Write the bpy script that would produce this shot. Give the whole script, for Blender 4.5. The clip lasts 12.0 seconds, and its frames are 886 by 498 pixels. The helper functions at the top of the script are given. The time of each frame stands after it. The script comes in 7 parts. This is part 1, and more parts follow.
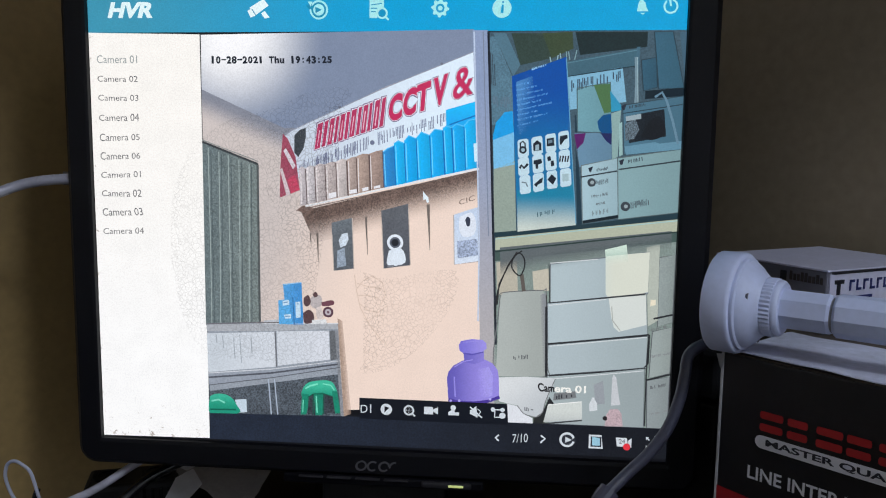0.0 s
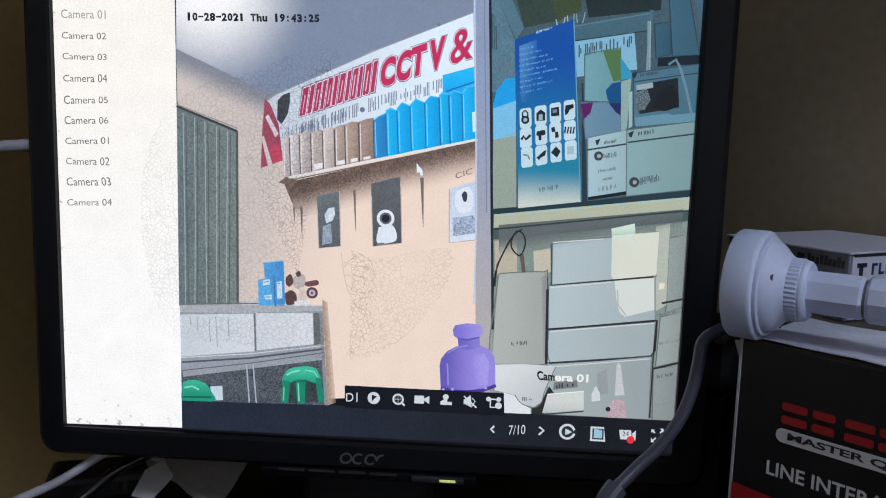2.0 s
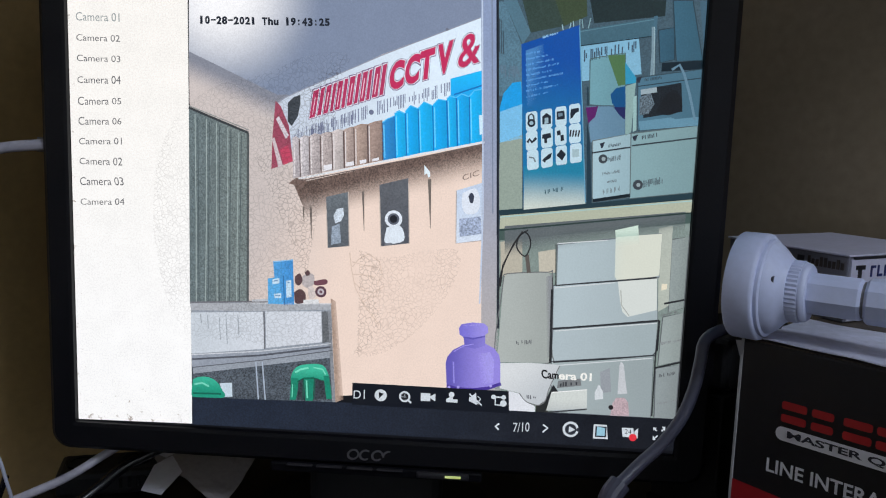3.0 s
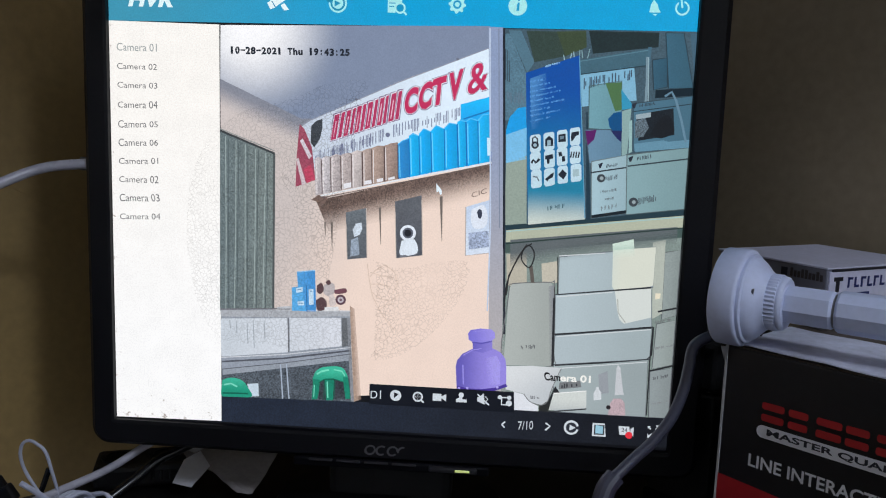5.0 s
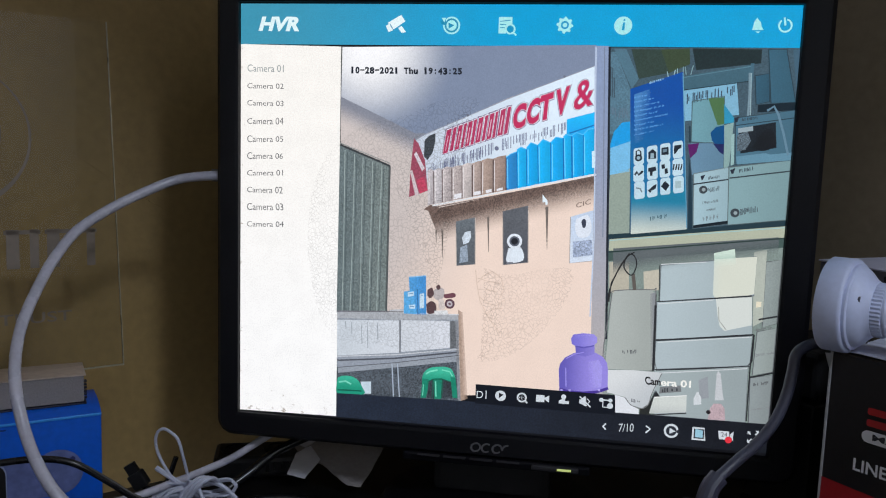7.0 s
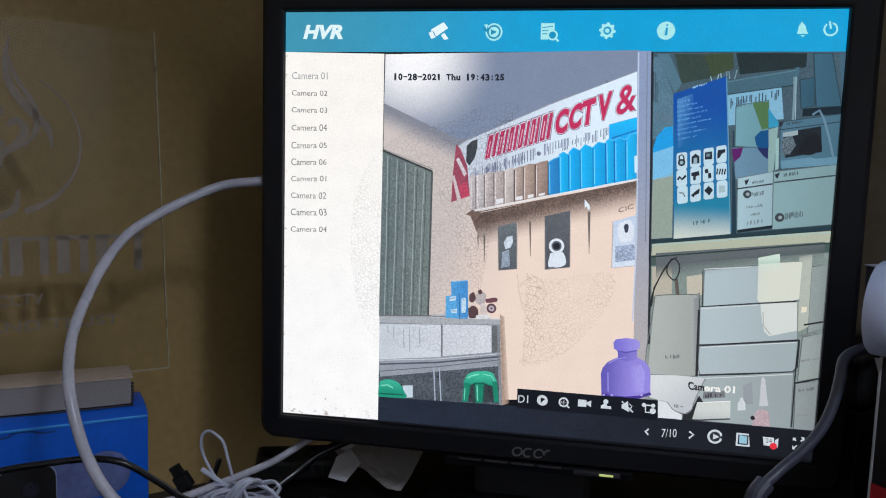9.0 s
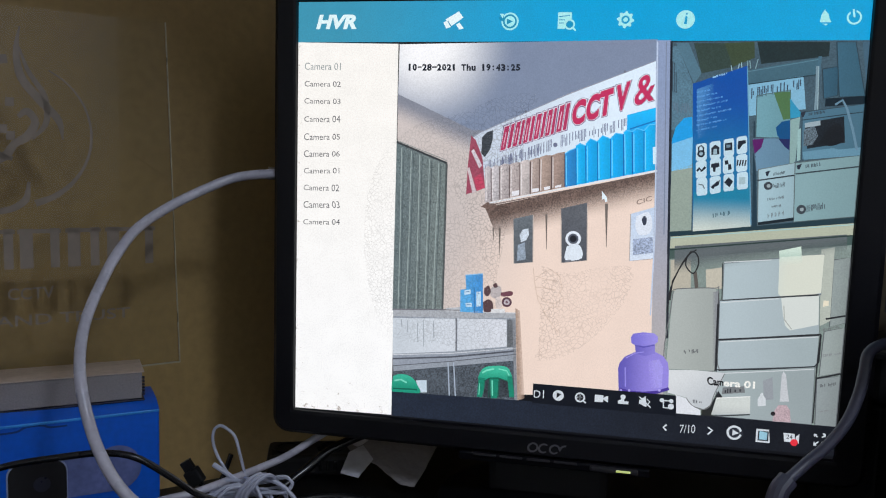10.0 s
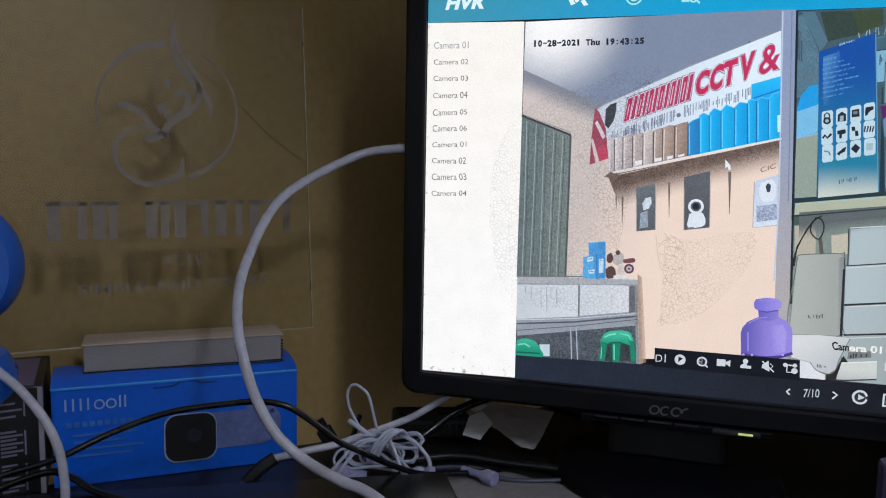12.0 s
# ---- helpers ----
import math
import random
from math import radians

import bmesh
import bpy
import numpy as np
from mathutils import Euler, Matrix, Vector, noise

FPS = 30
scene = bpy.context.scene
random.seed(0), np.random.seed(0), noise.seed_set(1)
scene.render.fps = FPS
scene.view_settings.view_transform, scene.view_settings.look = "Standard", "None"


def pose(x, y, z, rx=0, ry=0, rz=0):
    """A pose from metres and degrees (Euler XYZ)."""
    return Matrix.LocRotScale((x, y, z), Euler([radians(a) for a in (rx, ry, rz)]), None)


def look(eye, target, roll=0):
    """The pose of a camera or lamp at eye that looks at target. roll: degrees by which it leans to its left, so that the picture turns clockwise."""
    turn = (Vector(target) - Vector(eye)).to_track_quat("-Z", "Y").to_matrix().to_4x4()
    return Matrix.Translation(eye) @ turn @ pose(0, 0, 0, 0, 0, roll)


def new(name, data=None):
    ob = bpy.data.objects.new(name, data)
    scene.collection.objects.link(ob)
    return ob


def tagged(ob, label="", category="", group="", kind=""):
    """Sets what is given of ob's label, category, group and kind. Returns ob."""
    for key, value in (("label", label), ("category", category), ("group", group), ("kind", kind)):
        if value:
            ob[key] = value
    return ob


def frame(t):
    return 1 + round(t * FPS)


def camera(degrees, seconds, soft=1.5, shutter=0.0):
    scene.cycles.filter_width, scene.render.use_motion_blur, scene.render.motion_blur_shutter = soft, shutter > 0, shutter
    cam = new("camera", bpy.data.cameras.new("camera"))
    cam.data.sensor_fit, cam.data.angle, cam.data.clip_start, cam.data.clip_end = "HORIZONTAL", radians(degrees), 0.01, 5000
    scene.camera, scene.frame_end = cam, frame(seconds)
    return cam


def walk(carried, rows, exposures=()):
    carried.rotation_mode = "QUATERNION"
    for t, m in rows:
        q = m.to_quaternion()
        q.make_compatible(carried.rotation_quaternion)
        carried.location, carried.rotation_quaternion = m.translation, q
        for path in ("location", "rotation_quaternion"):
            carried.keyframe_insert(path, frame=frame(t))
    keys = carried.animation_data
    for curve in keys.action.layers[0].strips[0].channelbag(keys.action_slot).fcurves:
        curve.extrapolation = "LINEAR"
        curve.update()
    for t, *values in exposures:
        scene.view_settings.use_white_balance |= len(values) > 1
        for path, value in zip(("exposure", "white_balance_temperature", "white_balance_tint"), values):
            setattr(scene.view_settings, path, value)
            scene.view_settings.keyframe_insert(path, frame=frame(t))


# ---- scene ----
cam = camera(57.2, 12.0, 1.1)
PATH = [
    (0, (0.09, -0.512, 1.052), (-0.092, 1.464, 0.804), 0.8),
    (0.5, (0.089, -0.473, 1.045), (-0.04, 1.508, 0.804), 1.1),
    (1, (0.083, -0.466, 1.038), (-0.041, 1.512, 0.771), 1.2),
    (1.5, (0.076, -0.471, 1.04), (-0.043, 1.506, 0.768), 1.7),
    (2, (0.077, -0.477, 1.039), (-0.049, 1.501, 0.77), 1.7),
    (2.5, (0.075, -0.482, 1.04), (-0.046, 1.496, 0.768), 1.9),
    (3, (0.073, -0.486, 1.041), (-0.051, 1.492, 0.769), 2.0),
    (5, (0.074, -0.526, 1.054), (-0.071, 1.45, 0.782), 2.0),
    (5.5, (0.061, -0.547, 1.055), (-0.151, 1.424, 0.789), 1.9),
    (6, (0.058, -0.557, 1.057), (-0.215, 1.408, 0.799), 1.8),
    (6.5, (0.054, -0.56, 1.057), (-0.247, 1.402, 0.808), 1.9),
    (7, (0.052, -0.559, 1.053), (-0.263, 1.4, 0.808), 1.9),
    (9, (0.042, -0.565, 1.051), (-0.338, 1.385, 0.823), 1.7),
    (9.5, (0.042, -0.563, 1.049), (-0.342, 1.386, 0.819), 1.7),
    (10, (0.035, -0.559, 1.046), (-0.36, 1.387, 0.814), 1.7),
    (10.5, (0.031, -0.559, 1.046), (-0.392, 1.381, 0.807), 1.5),
    (11, (0.03, -0.559, 1.046), (-0.404, 1.379, 0.805), 1.5),
    (11.5, (0.022, -0.57, 1.049), (-0.434, 1.363, 0.809), 1.5),
    (12, (0.009, -0.597, 1.026), (-0.57, 1.303, 0.788), 1.1),
]
walk(cam, [(t, look(eye, target, roll)) for t, eye, target, roll in PATH])

# ---- world, lamp, light ----
world = bpy.data.worlds.new("world")
scene.world = world
world.use_nodes = True
world.node_tree.nodes["Background"].inputs[0].default_value = (0.6, 0.7, 1.0, 1)
world.node_tree.nodes["Background"].inputs[1].default_value = 0.02
bulb = bpy.data.lights.new("ceiling_bulb", "POINT")
bulb.energy, bulb.color, bulb.shadow_soft_size = 25.5, (0.76, 0.85, 1.0), 0.11
new("ceiling_bulb", bulb).matrix_world = pose(0.93, -1.13, 2.09)

# ---- materials ----
MATS = {}


def lin(c):
    return tuple(((v / 255) / 12.92 if v <= 10 else ((v / 255 + 0.055) / 1.055) ** 2.4) for v in c)


def surface(name, colour, rough=0.6, metal=0.0, var=0.15, scale=12.0, fine=180.0, bump=0.1, coat=0.0, second=None, alpha=1.0, trans=0.0):
    """A worn surface: stains at one scale, grain at another, and fine relief."""
    if name in MATS:
        return MATS[name]
    m = bpy.data.materials.new(name)
    m.use_nodes = True
    nt = m.node_tree
    n, l = nt.nodes, nt.links
    b = n["Principled BSDF"]
    tc = n.new("ShaderNodeTexCoord")
    big, small = n.new("ShaderNodeTexNoise"), n.new("ShaderNodeTexNoise")
    big.inputs["Scale"].default_value, big.inputs["Detail"].default_value = scale, 5
    small.inputs["Scale"].default_value, small.inputs["Detail"].default_value = fine, 3
    l.new(tc.outputs["Object"], big.inputs["Vector"])
    l.new(tc.outputs["Object"], small.inputs["Vector"])
    ramp = n.new("ShaderNodeMapRange")
    ramp.inputs["From Min"].default_value, ramp.inputs["From Max"].default_value = 0.3, 0.7
    l.new(big.outputs["Fac"], ramp.inputs["Value"])
    mix = n.new("ShaderNodeMix")
    mix.data_type = "RGBA"
    dark = second or tuple(v * (1 - var * 1.6) for v in colour)
    mix.inputs["A"].default_value, mix.inputs["B"].default_value = (*dark, 1), (*colour, 1)
    l.new(ramp.outputs["Result"], mix.inputs["Factor"])
    grain = n.new("ShaderNodeMapRange")
    grain.inputs["From Min"].default_value, grain.inputs["From Max"].default_value = 0.25, 0.75
    grain.inputs["To Min"].default_value, grain.inputs["To Max"].default_value = 1 - var, 1 + var * 0.6
    l.new(small.outputs["Fac"], grain.inputs["Value"])
    mul = n.new("ShaderNodeVectorMath")
    mul.operation = "SCALE"
    l.new(mix.outputs["Result"], mul.inputs[0])
    l.new(grain.outputs["Result"], mul.inputs["Scale"])
    l.new(mul.outputs["Vector"], b.inputs["Base Color"])
    rr = n.new("ShaderNodeMapRange")
    rr.inputs["To Min"].default_value, rr.inputs["To Max"].default_value = max(rough - 0.12, 0.02), min(rough + 0.12, 1)
    l.new(big.outputs["Fac"], rr.inputs["Value"])
    l.new(rr.outputs["Result"], b.inputs["Roughness"])
    b.inputs["Metallic"].default_value, b.inputs["Coat Weight"].default_value = metal, coat
    b.inputs["Alpha"].default_value, b.inputs["Transmission Weight"].default_value = alpha, trans
    if bump:
        bp = n.new("ShaderNodeBump")
        bp.inputs["Strength"].default_value, bp.inputs["Distance"].default_value = bump, 0.002
        l.new(small.outputs["Fac"], bp.inputs["Height"])
        l.new(bp.outputs["Normal"], b.inputs["Normal"])
    MATS[name] = m
    return m


def glow(colour, to=None, axis="", span=(0, 1), centre=(0, 0), grain=0.085, stains=False, ends=None, fade=False):
    """The lit picture of a display: it gives off its own colours."""
    key = (colour, to, axis, span, centre, grain, stains, ends, fade)
    if key in MATS:
        return MATS[key]
    m = bpy.data.materials.new("display")
    m.use_nodes = True
    nt = m.node_tree
    n, l = nt.nodes, nt.links
    b = n["Principled BSDF"]
    b.inputs["Base Color"].default_value = (0.012, 0.012, 0.013, 1)
    b.inputs["Roughness"].default_value, b.inputs["Specular IOR Level"].default_value = 0.42, 0.3
    tc = n.new("ShaderNodeTexCoord")
    col = n.new("ShaderNodeMix")
    col.data_type = "RGBA"
    col.inputs["A"].default_value = (*lin(colour), 1)
    col.inputs["B"].default_value = (*lin(to or colour), 1)
    col.inputs["Factor"].default_value = 0
    if to or fade:
        mr = n.new("ShaderNodeMapRange")
        mr.interpolation_type = "SMOOTHSTEP"
        if axis == "r":
            d = n.new("ShaderNodeVectorMath")
            d.operation = "DISTANCE"
            d.inputs[1].default_value = shown(*centre, 0)
            l.new(tc.outputs["Object"], d.inputs[0])
            l.new(d.outputs["Value"], mr.inputs["Value"])
            a, z = span[0] * PX, span[1] * PX
        elif ends:
            # how far along the line from the first place to the second
            p, q = Vector(shown(*ends[0], 0)), Vector(shown(*ends[1], 0))
            d = n.new("ShaderNodeVectorMath")
            d.operation = "DOT_PRODUCT"
            d.inputs[1].default_value = (q - p) / (q - p).length_squared
            l.new(tc.outputs["Object"], d.inputs[0])
            l.new(d.outputs["Value"], mr.inputs["Value"])
            a = p.dot(q - p) / (q - p).length_squared
            z = a + 1
        else:
            s = n.new("ShaderNodeSeparateXYZ")
            l.new(tc.outputs["Object"], s.inputs[0])
            l.new(s.outputs["X" if axis == "x" else "Z"], mr.inputs["Value"])
            a, z = [shown(v, 0, 0)[0] if axis == "x" else shown(0, v, 0)[2] for v in span]
        if a < z:
            mr.inputs["From Min"].default_value, mr.inputs["From Max"].default_value = a, z
        else:
            mr.inputs["From Min"].default_value, mr.inputs["From Max"].default_value = z, a
            mr.inputs["To Min"].default_value, mr.inputs["To Max"].default_value = 1, 0
        if fade:
            clear = n.new("ShaderNodeMath")
            clear.operation = "SUBTRACT"
            clear.inputs[0].default_value = 1
            l.new(mr.outputs["Result"], clear.inputs[1])
            l.new(clear.outputs["Value"], b.inputs["Alpha"])
        else:
            l.new(mr.outputs["Result"], col.inputs["Factor"])
    last = col.outputs["Result"]
    for sc, amount in ((1100, grain), (70, grain * 0.28)):
        ns, mr2, mul = n.new("ShaderNodeTexNoise"), n.new("ShaderNodeMapRange"), n.new("ShaderNodeVectorMath")
        ns.inputs["Scale"].default_value, ns.inputs["Detail"].default_value = sc, 3
        l.new(tc.outputs["Object"], ns.inputs["Vector"])
        mr2.inputs["From Min"].default_value, mr2.inputs["From Max"].default_value = 0.3, 0.7
        mr2.inputs["To Min"].default_value, mr2.inputs["To Max"].default_value = 1 - amount * 1.3, 1 + amount
        l.new(ns.outputs["Fac"], mr2.inputs["Value"])
        mul.operation = "SCALE"
        l.new(last, mul.inputs[0])
        l.new(mr2.outputs["Result"], mul.inputs["Scale"])
        last = mul.outputs["Vector"]
    if stains:
        # brown specks that have crept in along the panel's lower and left rim
        ns = n.new("ShaderNodeTexNoise")
        ns.inputs["Scale"].default_value, ns.inputs["Detail"].default_value, ns.inputs["Roughness"].default_value = 210, 6, 0.7
        l.new(tc.outputs["Object"], ns.inputs["Vector"])
        s = n.new("ShaderNodeSeparateXYZ")
        l.new(tc.outputs["Object"], s.inputs[0])
        low, left, top = n.new("ShaderNodeMapRange"), n.new("ShaderNodeMapRange"), n.new("ShaderNodeMath")
        low.inputs["From Min"].default_value, low.inputs["From Max"].default_value = shown(0, 1010, 0)[2], shown(0, 900, 0)[2]
        low.inputs["To Min"].default_value, low.inputs["To Max"].default_value = 0.15, 0
        left.inputs["From Min"].default_value, left.inputs["From Max"].default_value = shown(0, 0, 0)[0], shown(22, 0, 0)[0]
        left.inputs["To Min"].default_value, left.inputs["To Max"].default_value = 0.125, 0
        l.new(s.outputs["Z"], low.inputs["Value"])
        l.new(s.outputs["X"], left.inputs["Value"])
        top.operation = "MAXIMUM"
        l.new(low.outputs["Result"], top.inputs[0])
        l.new(left.outputs["Result"], top.inputs[1])
        add, cut = n.new("ShaderNodeMath"), n.new("ShaderNodeMapRange")
        l.new(ns.outputs["Fac"], add.inputs[0])
        l.new(top.outputs["Value"], add.inputs[1])
        cut.inputs["From Min"].default_value, cut.inputs["From Max"].default_value = 0.70, 0.78
        l.new(add.outputs["Value"], cut.inputs["Value"])
        mx = n.new("ShaderNodeMix")
        mx.data_type = "RGBA"
        mx.inputs["B"].default_value = (*lin((120, 98, 76)), 1)
        l.new(last, mx.inputs["A"])
        sc = n.new("ShaderNodeMath")
        sc.operation = "MULTIPLY"
        sc.inputs[1].default_value = 0.75
        l.new(cut.outputs["Result"], sc.inputs[0])
        l.new(sc.outputs["Value"], mx.inputs["Factor"])
        last = mx.outputs["Result"]
    l.new(last, b.inputs["Emission Color"])
    b.inputs["Emission Strength"].default_value = SCREEN_LEVEL
    MATS[key] = m
    return m


# ---- builders ----
def mesh_of(name, bm, material, smooth=False):
    me = bpy.data.meshes.new(name)
    bm.normal_update()
    bm.to_mesh(me)
    bm.free()
    me.materials.append(material)
    if smooth:
        me.shade_smooth()
        me.set_sharp_from_angle(angle=radians(38))
    return me


def part(name, bm, material, parent, label="", smooth=False):
    ob = new(name, mesh_of(name, bm, material, smooth))
    ob.parent = parent
    return tagged(ob, label) if label else ob


def thing(name, label, category, m=None, group="", kind=""):
    ob = new(name)
    ob.empty_display_size = 0.02
    if m is not None:
        ob.matrix_world = m
    return tagged(ob, label, category, group, kind)


def slab(lo, hi, bevel=0.0, seg=2, bm=None):
    bm = bm or bmesh.new()
    vs = bmesh.ops.create_cube(bm, size=1)["verts"]
    for v in vs:
        v.co = Vector([lo[i] if v.co[i] < 0 else hi[i] for i in range(3)])
    if bevel:
        es = list({e for v in vs for e in v.link_edges})
        bmesh.ops.bevel(bm, geom=es, offset=bevel, segments=seg, profile=0.5, affect="EDGES")
    return bm


def turned(profile, axis="z", n=40, bm=None, m=None):
    """A body turned from (radius, height) pairs."""
    bm = bm or bmesh.new()
    rings = []
    for r, h in profile:
        ring = []
        for i in range(n):
            a = 2 * math.pi * i / n
            p = Vector((r * math.cos(a), r * math.sin(a), h))
            if axis == "x":
                p = Vector((h, r * math.cos(a), r * math.sin(a)))
            if axis == "y":
                p = Vector((r * math.cos(a), h, r * math.sin(a)))
            ring.append(bm.verts.new(m @ p if m else p))
        rings.append(ring)
    for a, b in zip(rings, rings[1:]):
        for i in range(n):
            bm.faces.new((a[i], a[(i + 1) % n], b[(i + 1) % n], b[i]))
    bm.faces.new(rings[0][::-1])
    bm.faces.new(rings[-1])
    bmesh.ops.recalc_face_normals(bm, faces=bm.faces[:])
    return bm


def smooth_line(pts, steps=10):
    """A smooth line through the points."""
    p = [Vector(q) for q in pts]
    p = [p[0] * 2 - p[1], *p, p[-1] * 2 - p[-2]]
    out = []
    for i in range(1, len(p) - 2):
        for k in range(steps):
            t = k / steps
            a, b, c, d = p[i - 1], p[i], p[i + 1], p[i + 2]
            out.append(0.5 * ((2 * b) + (c - a) * t + (2 * a - 5 * b + 4 * c - d) * t * t + (3 * b - a - 3 * c + d) * t ** 3))
    return out + [p[-2]]


def tube(pts, r, n=12, bm=None, steps=10, taper=None):
    bm = bm or bmesh.new()
    line = smooth_line(pts, steps)
    up, rings = Vector((0.3, 0.2, 1)).normalized(), []
    for i, p in enumerate(line):
        d = (line[min(i + 1, len(line) - 1)] - line[max(i - 1, 0)]).normalized()
        side = d.cross(up)
        side = side.normalized() if side.length > 1e-4 else Vector((1, 0, 0))
        up = side.cross(d).normalized()
        rad = r * (taper(i / (len(line) - 1)) if taper else 1)
        rings.append([bm.verts.new(p + (side * math.cos(2 * math.pi * k / n) + up * math.sin(2 * math.pi * k / n)) * rad) for k in range(n)])
    for a, b in zip(rings, rings[1:]):
        for k in range(n):
            bm.faces.new((a[k], a[(k + 1) % n], b[(k + 1) % n], b[k]))
    bm.faces.new(rings[0][::-1])
    bm.faces.new(rings[-1])
    bmesh.ops.recalc_face_normals(bm, faces=bm.faces[:])
    return bm


def lettering(text, bold=0.0):
    """The triangles of a text in the built-in font, in a box of 1 by 1."""
    cu = bpy.data.curves.new("lettering", "FONT")
    cu.body, cu.offset, cu.resolution_u = text, bold, 4
    ob = bpy.data.objects.new("lettering", cu)
    me = bpy.data.meshes.new_from_object(ob)
    co = [v.co.copy() for v in me.vertices]
    faces = [tuple(p.vertices) for p in me.polygons]
    bpy.data.objects.remove(ob)
    bpy.data.curves.remove(cu)
    bpy.data.meshes.remove(me)
    x0, x1 = min(c.x for c in co), max(c.x for c in co)
    y0, y1 = min(c.y for c in co), max(c.y for c in co)
    return [((c.x - x0) / (x1 - x0), (c.y - y0) / (y1 - y0)) for c in co], faces


def printed(text, origin, right, up, out, bold=0.0, depth=0.0003):
    """Printed words: origin is the lower left corner, right and up span the line, out lifts it off its support."""
    uv, faces = lettering(text, bold)
    bm = bmesh.new()
    o, r, u, k = Vector(origin), Vector(right), Vector(up), Vector(out).normalized() * depth
    vs = [bm.verts.new(o + r * a + u * b + k) for a, b in uv]
    for f in faces:
        bm.faces.new([vs[i] for i in f])
    return bm


def ribbon(pts, widths, o, r, u, out=Vector((0, 0, 0)), steps=8, bm=None):
    """A flat brush stroke through (a, b) places in the plane of r and u, with a width at each."""
    bm = bm or bmesh.new()
    line = smooth_line([(a, b, 0) for a, b in pts], steps)
    prev = None
    for i, p in enumerate(line):
        d = (line[min(i + 1, len(line) - 1)] - line[max(i - 1, 0)]).normalized()
        f = i / (len(line) - 1) * (len(widths) - 1)
        k = min(int(f), len(widths) - 2)
        w = widths[k] + (widths[k + 1] - widths[k]) * (f - k)
        q = [p + Vector((-d.y, d.x, 0)) * w / 2 * s for s in (1, -1)]
        now = [bm.verts.new(o + r * c.x + u * c.y + out) for c in q]
        if prev:
            bm.faces.new((prev[0], prev[1], now[1], now[0]))
        prev = now
    return bm


def crumpled(outline, m, amp, seed, cuts=5, thick=0.0006):
    """A creased sheet from an outline of (x, y) in its own plane."""
    bm = bmesh.new()
    f = bm.faces.new([bm.verts.new((x, y, 0)) for x, y in outline])
    bmesh.ops.triangulate(bm, faces=[f])
    bmesh.ops.subdivide_edges(bm, edges=bm.edges[:], cuts=cuts, use_grid_fill=True)
    bmesh.ops.triangulate(bm, faces=bm.faces[:])
    for v in bm.verts:
        p = Vector((v.co.x * 38 + seed, v.co.y * 38, seed * 1.7))
        v.co.z += amp * (noise.noise(p) + 0.5 * abs(noise.noise(p * 2.3)))
    ext = bmesh.ops.solidify(bm, geom=bm.faces[:], thickness=thick)
    bmesh.ops.transform(bm, matrix=m, verts=bm.verts[:])
    return bm


PLASTIC_BLACK = surface("glossy_black_plastic", (0.0065, 0.0065, 0.0095), 0.34, var=0.25, scale=9, fine=500, bump=0.03)
PLASTIC_BLACK.node_tree.nodes["Principled BSDF"].inputs["Specular IOR Level"].default_value = 0.13
PLASTIC_DULL = surface("dull_black_plastic", (0.012, 0.012, 0.014), 0.55, var=0.3, scale=15, fine=600, bump=0.08)
WHITE_PLASTIC = surface("white_plastic", (0.62, 0.68, 0.92), 0.42, var=0.05, scale=20, fine=300, bump=0.02)
CABLE_WHITE = surface("white_cable_sheath", (0.46, 0.45, 0.53), 0.27, var=0.10, scale=40, fine=300, bump=0.04)
CABLE_BLACK = surface("black_cable_sheath", (0.008, 0.008, 0.011), 0.24, var=0.2, scale=40, fine=300, bump=0.04)
CABLE_GREY = surface("grey_blue_cable_sheath", (0.055, 0.057, 0.090), 0.42, var=0.12, scale=40, fine=300, bump=0.04)
PAINT = surface("ochre_wall_paint", (0.40, 0.265, 0.10), 0.62, var=0.13, scale=5, fine=120, bump=0.15)
PAINT_B = surface("brown_wall_paint", (0.36, 0.29, 0.20), 0.66, var=0.12, scale=5, fine=120, bump=0.15)
PLAIN = surface("pale_plaster", (0.93, 0.93, 0.92), 0.8, var=0.06, scale=4, fine=90)
DESK = surface("black_desk_laminate", (0.009, 0.0085, 0.009), 0.38, var=0.3, scale=8, fine=260, bump=0.06)
CARTON_BLUE = surface("blue_printed_card", (0.003, 0.125, 0.74), 0.36, var=0.10, scale=14, fine=220, bump=0.05)
CARTON_BLACK = surface("black_printed_card", (0.012, 0.011, 0.013), 0.45, var=0.25, scale=14, fine=220, bump=0.06)
CARTON_WHITE = surface("white_printed_card", (0.64, 0.64, 0.80), 0.5, var=0.08, scale=14, fine=220, bump=0.05)
CARD_RAW = surface("brown_card_edge", (0.10, 0.075, 0.06), 0.8, var=0.2, scale=30, fine=400)
RED_INK = surface("red_ink", (0.42, 0.012, 0.018), 0.45, var=0.12, scale=20)
WHITE_INK = surface("white_ink", (0.72, 0.72, 0.76), 0.5, var=0.06, scale=30)
DARK_INK = surface("dark_ink", (0.02, 0.02, 0.03), 0.5, var=0.1, scale=30)
NAVY_INK = surface("navy_ink", (0.02, 0.03, 0.16), 0.5, var=0.1, scale=30)
PURPLE_INK = surface("violet_grey_ink", (0.15, 0.13, 0.26), 0.45, var=0.1, scale=30)
PAPER = surface("creased_paper", (0.40, 0.37, 0.37), 0.7, var=0.12, scale=20, fine=300)
POLY = surface("milky_plastic_film", (0.76, 0.78, 0.95), 0.4, var=0.15, scale=25, fine=200, bump=0.1)

# ---- the corner of the room ----
CORNER = pose(0.015, 0.425, 0, 0, 0, -45)
ROOM, TALL = 2.7, 2.4


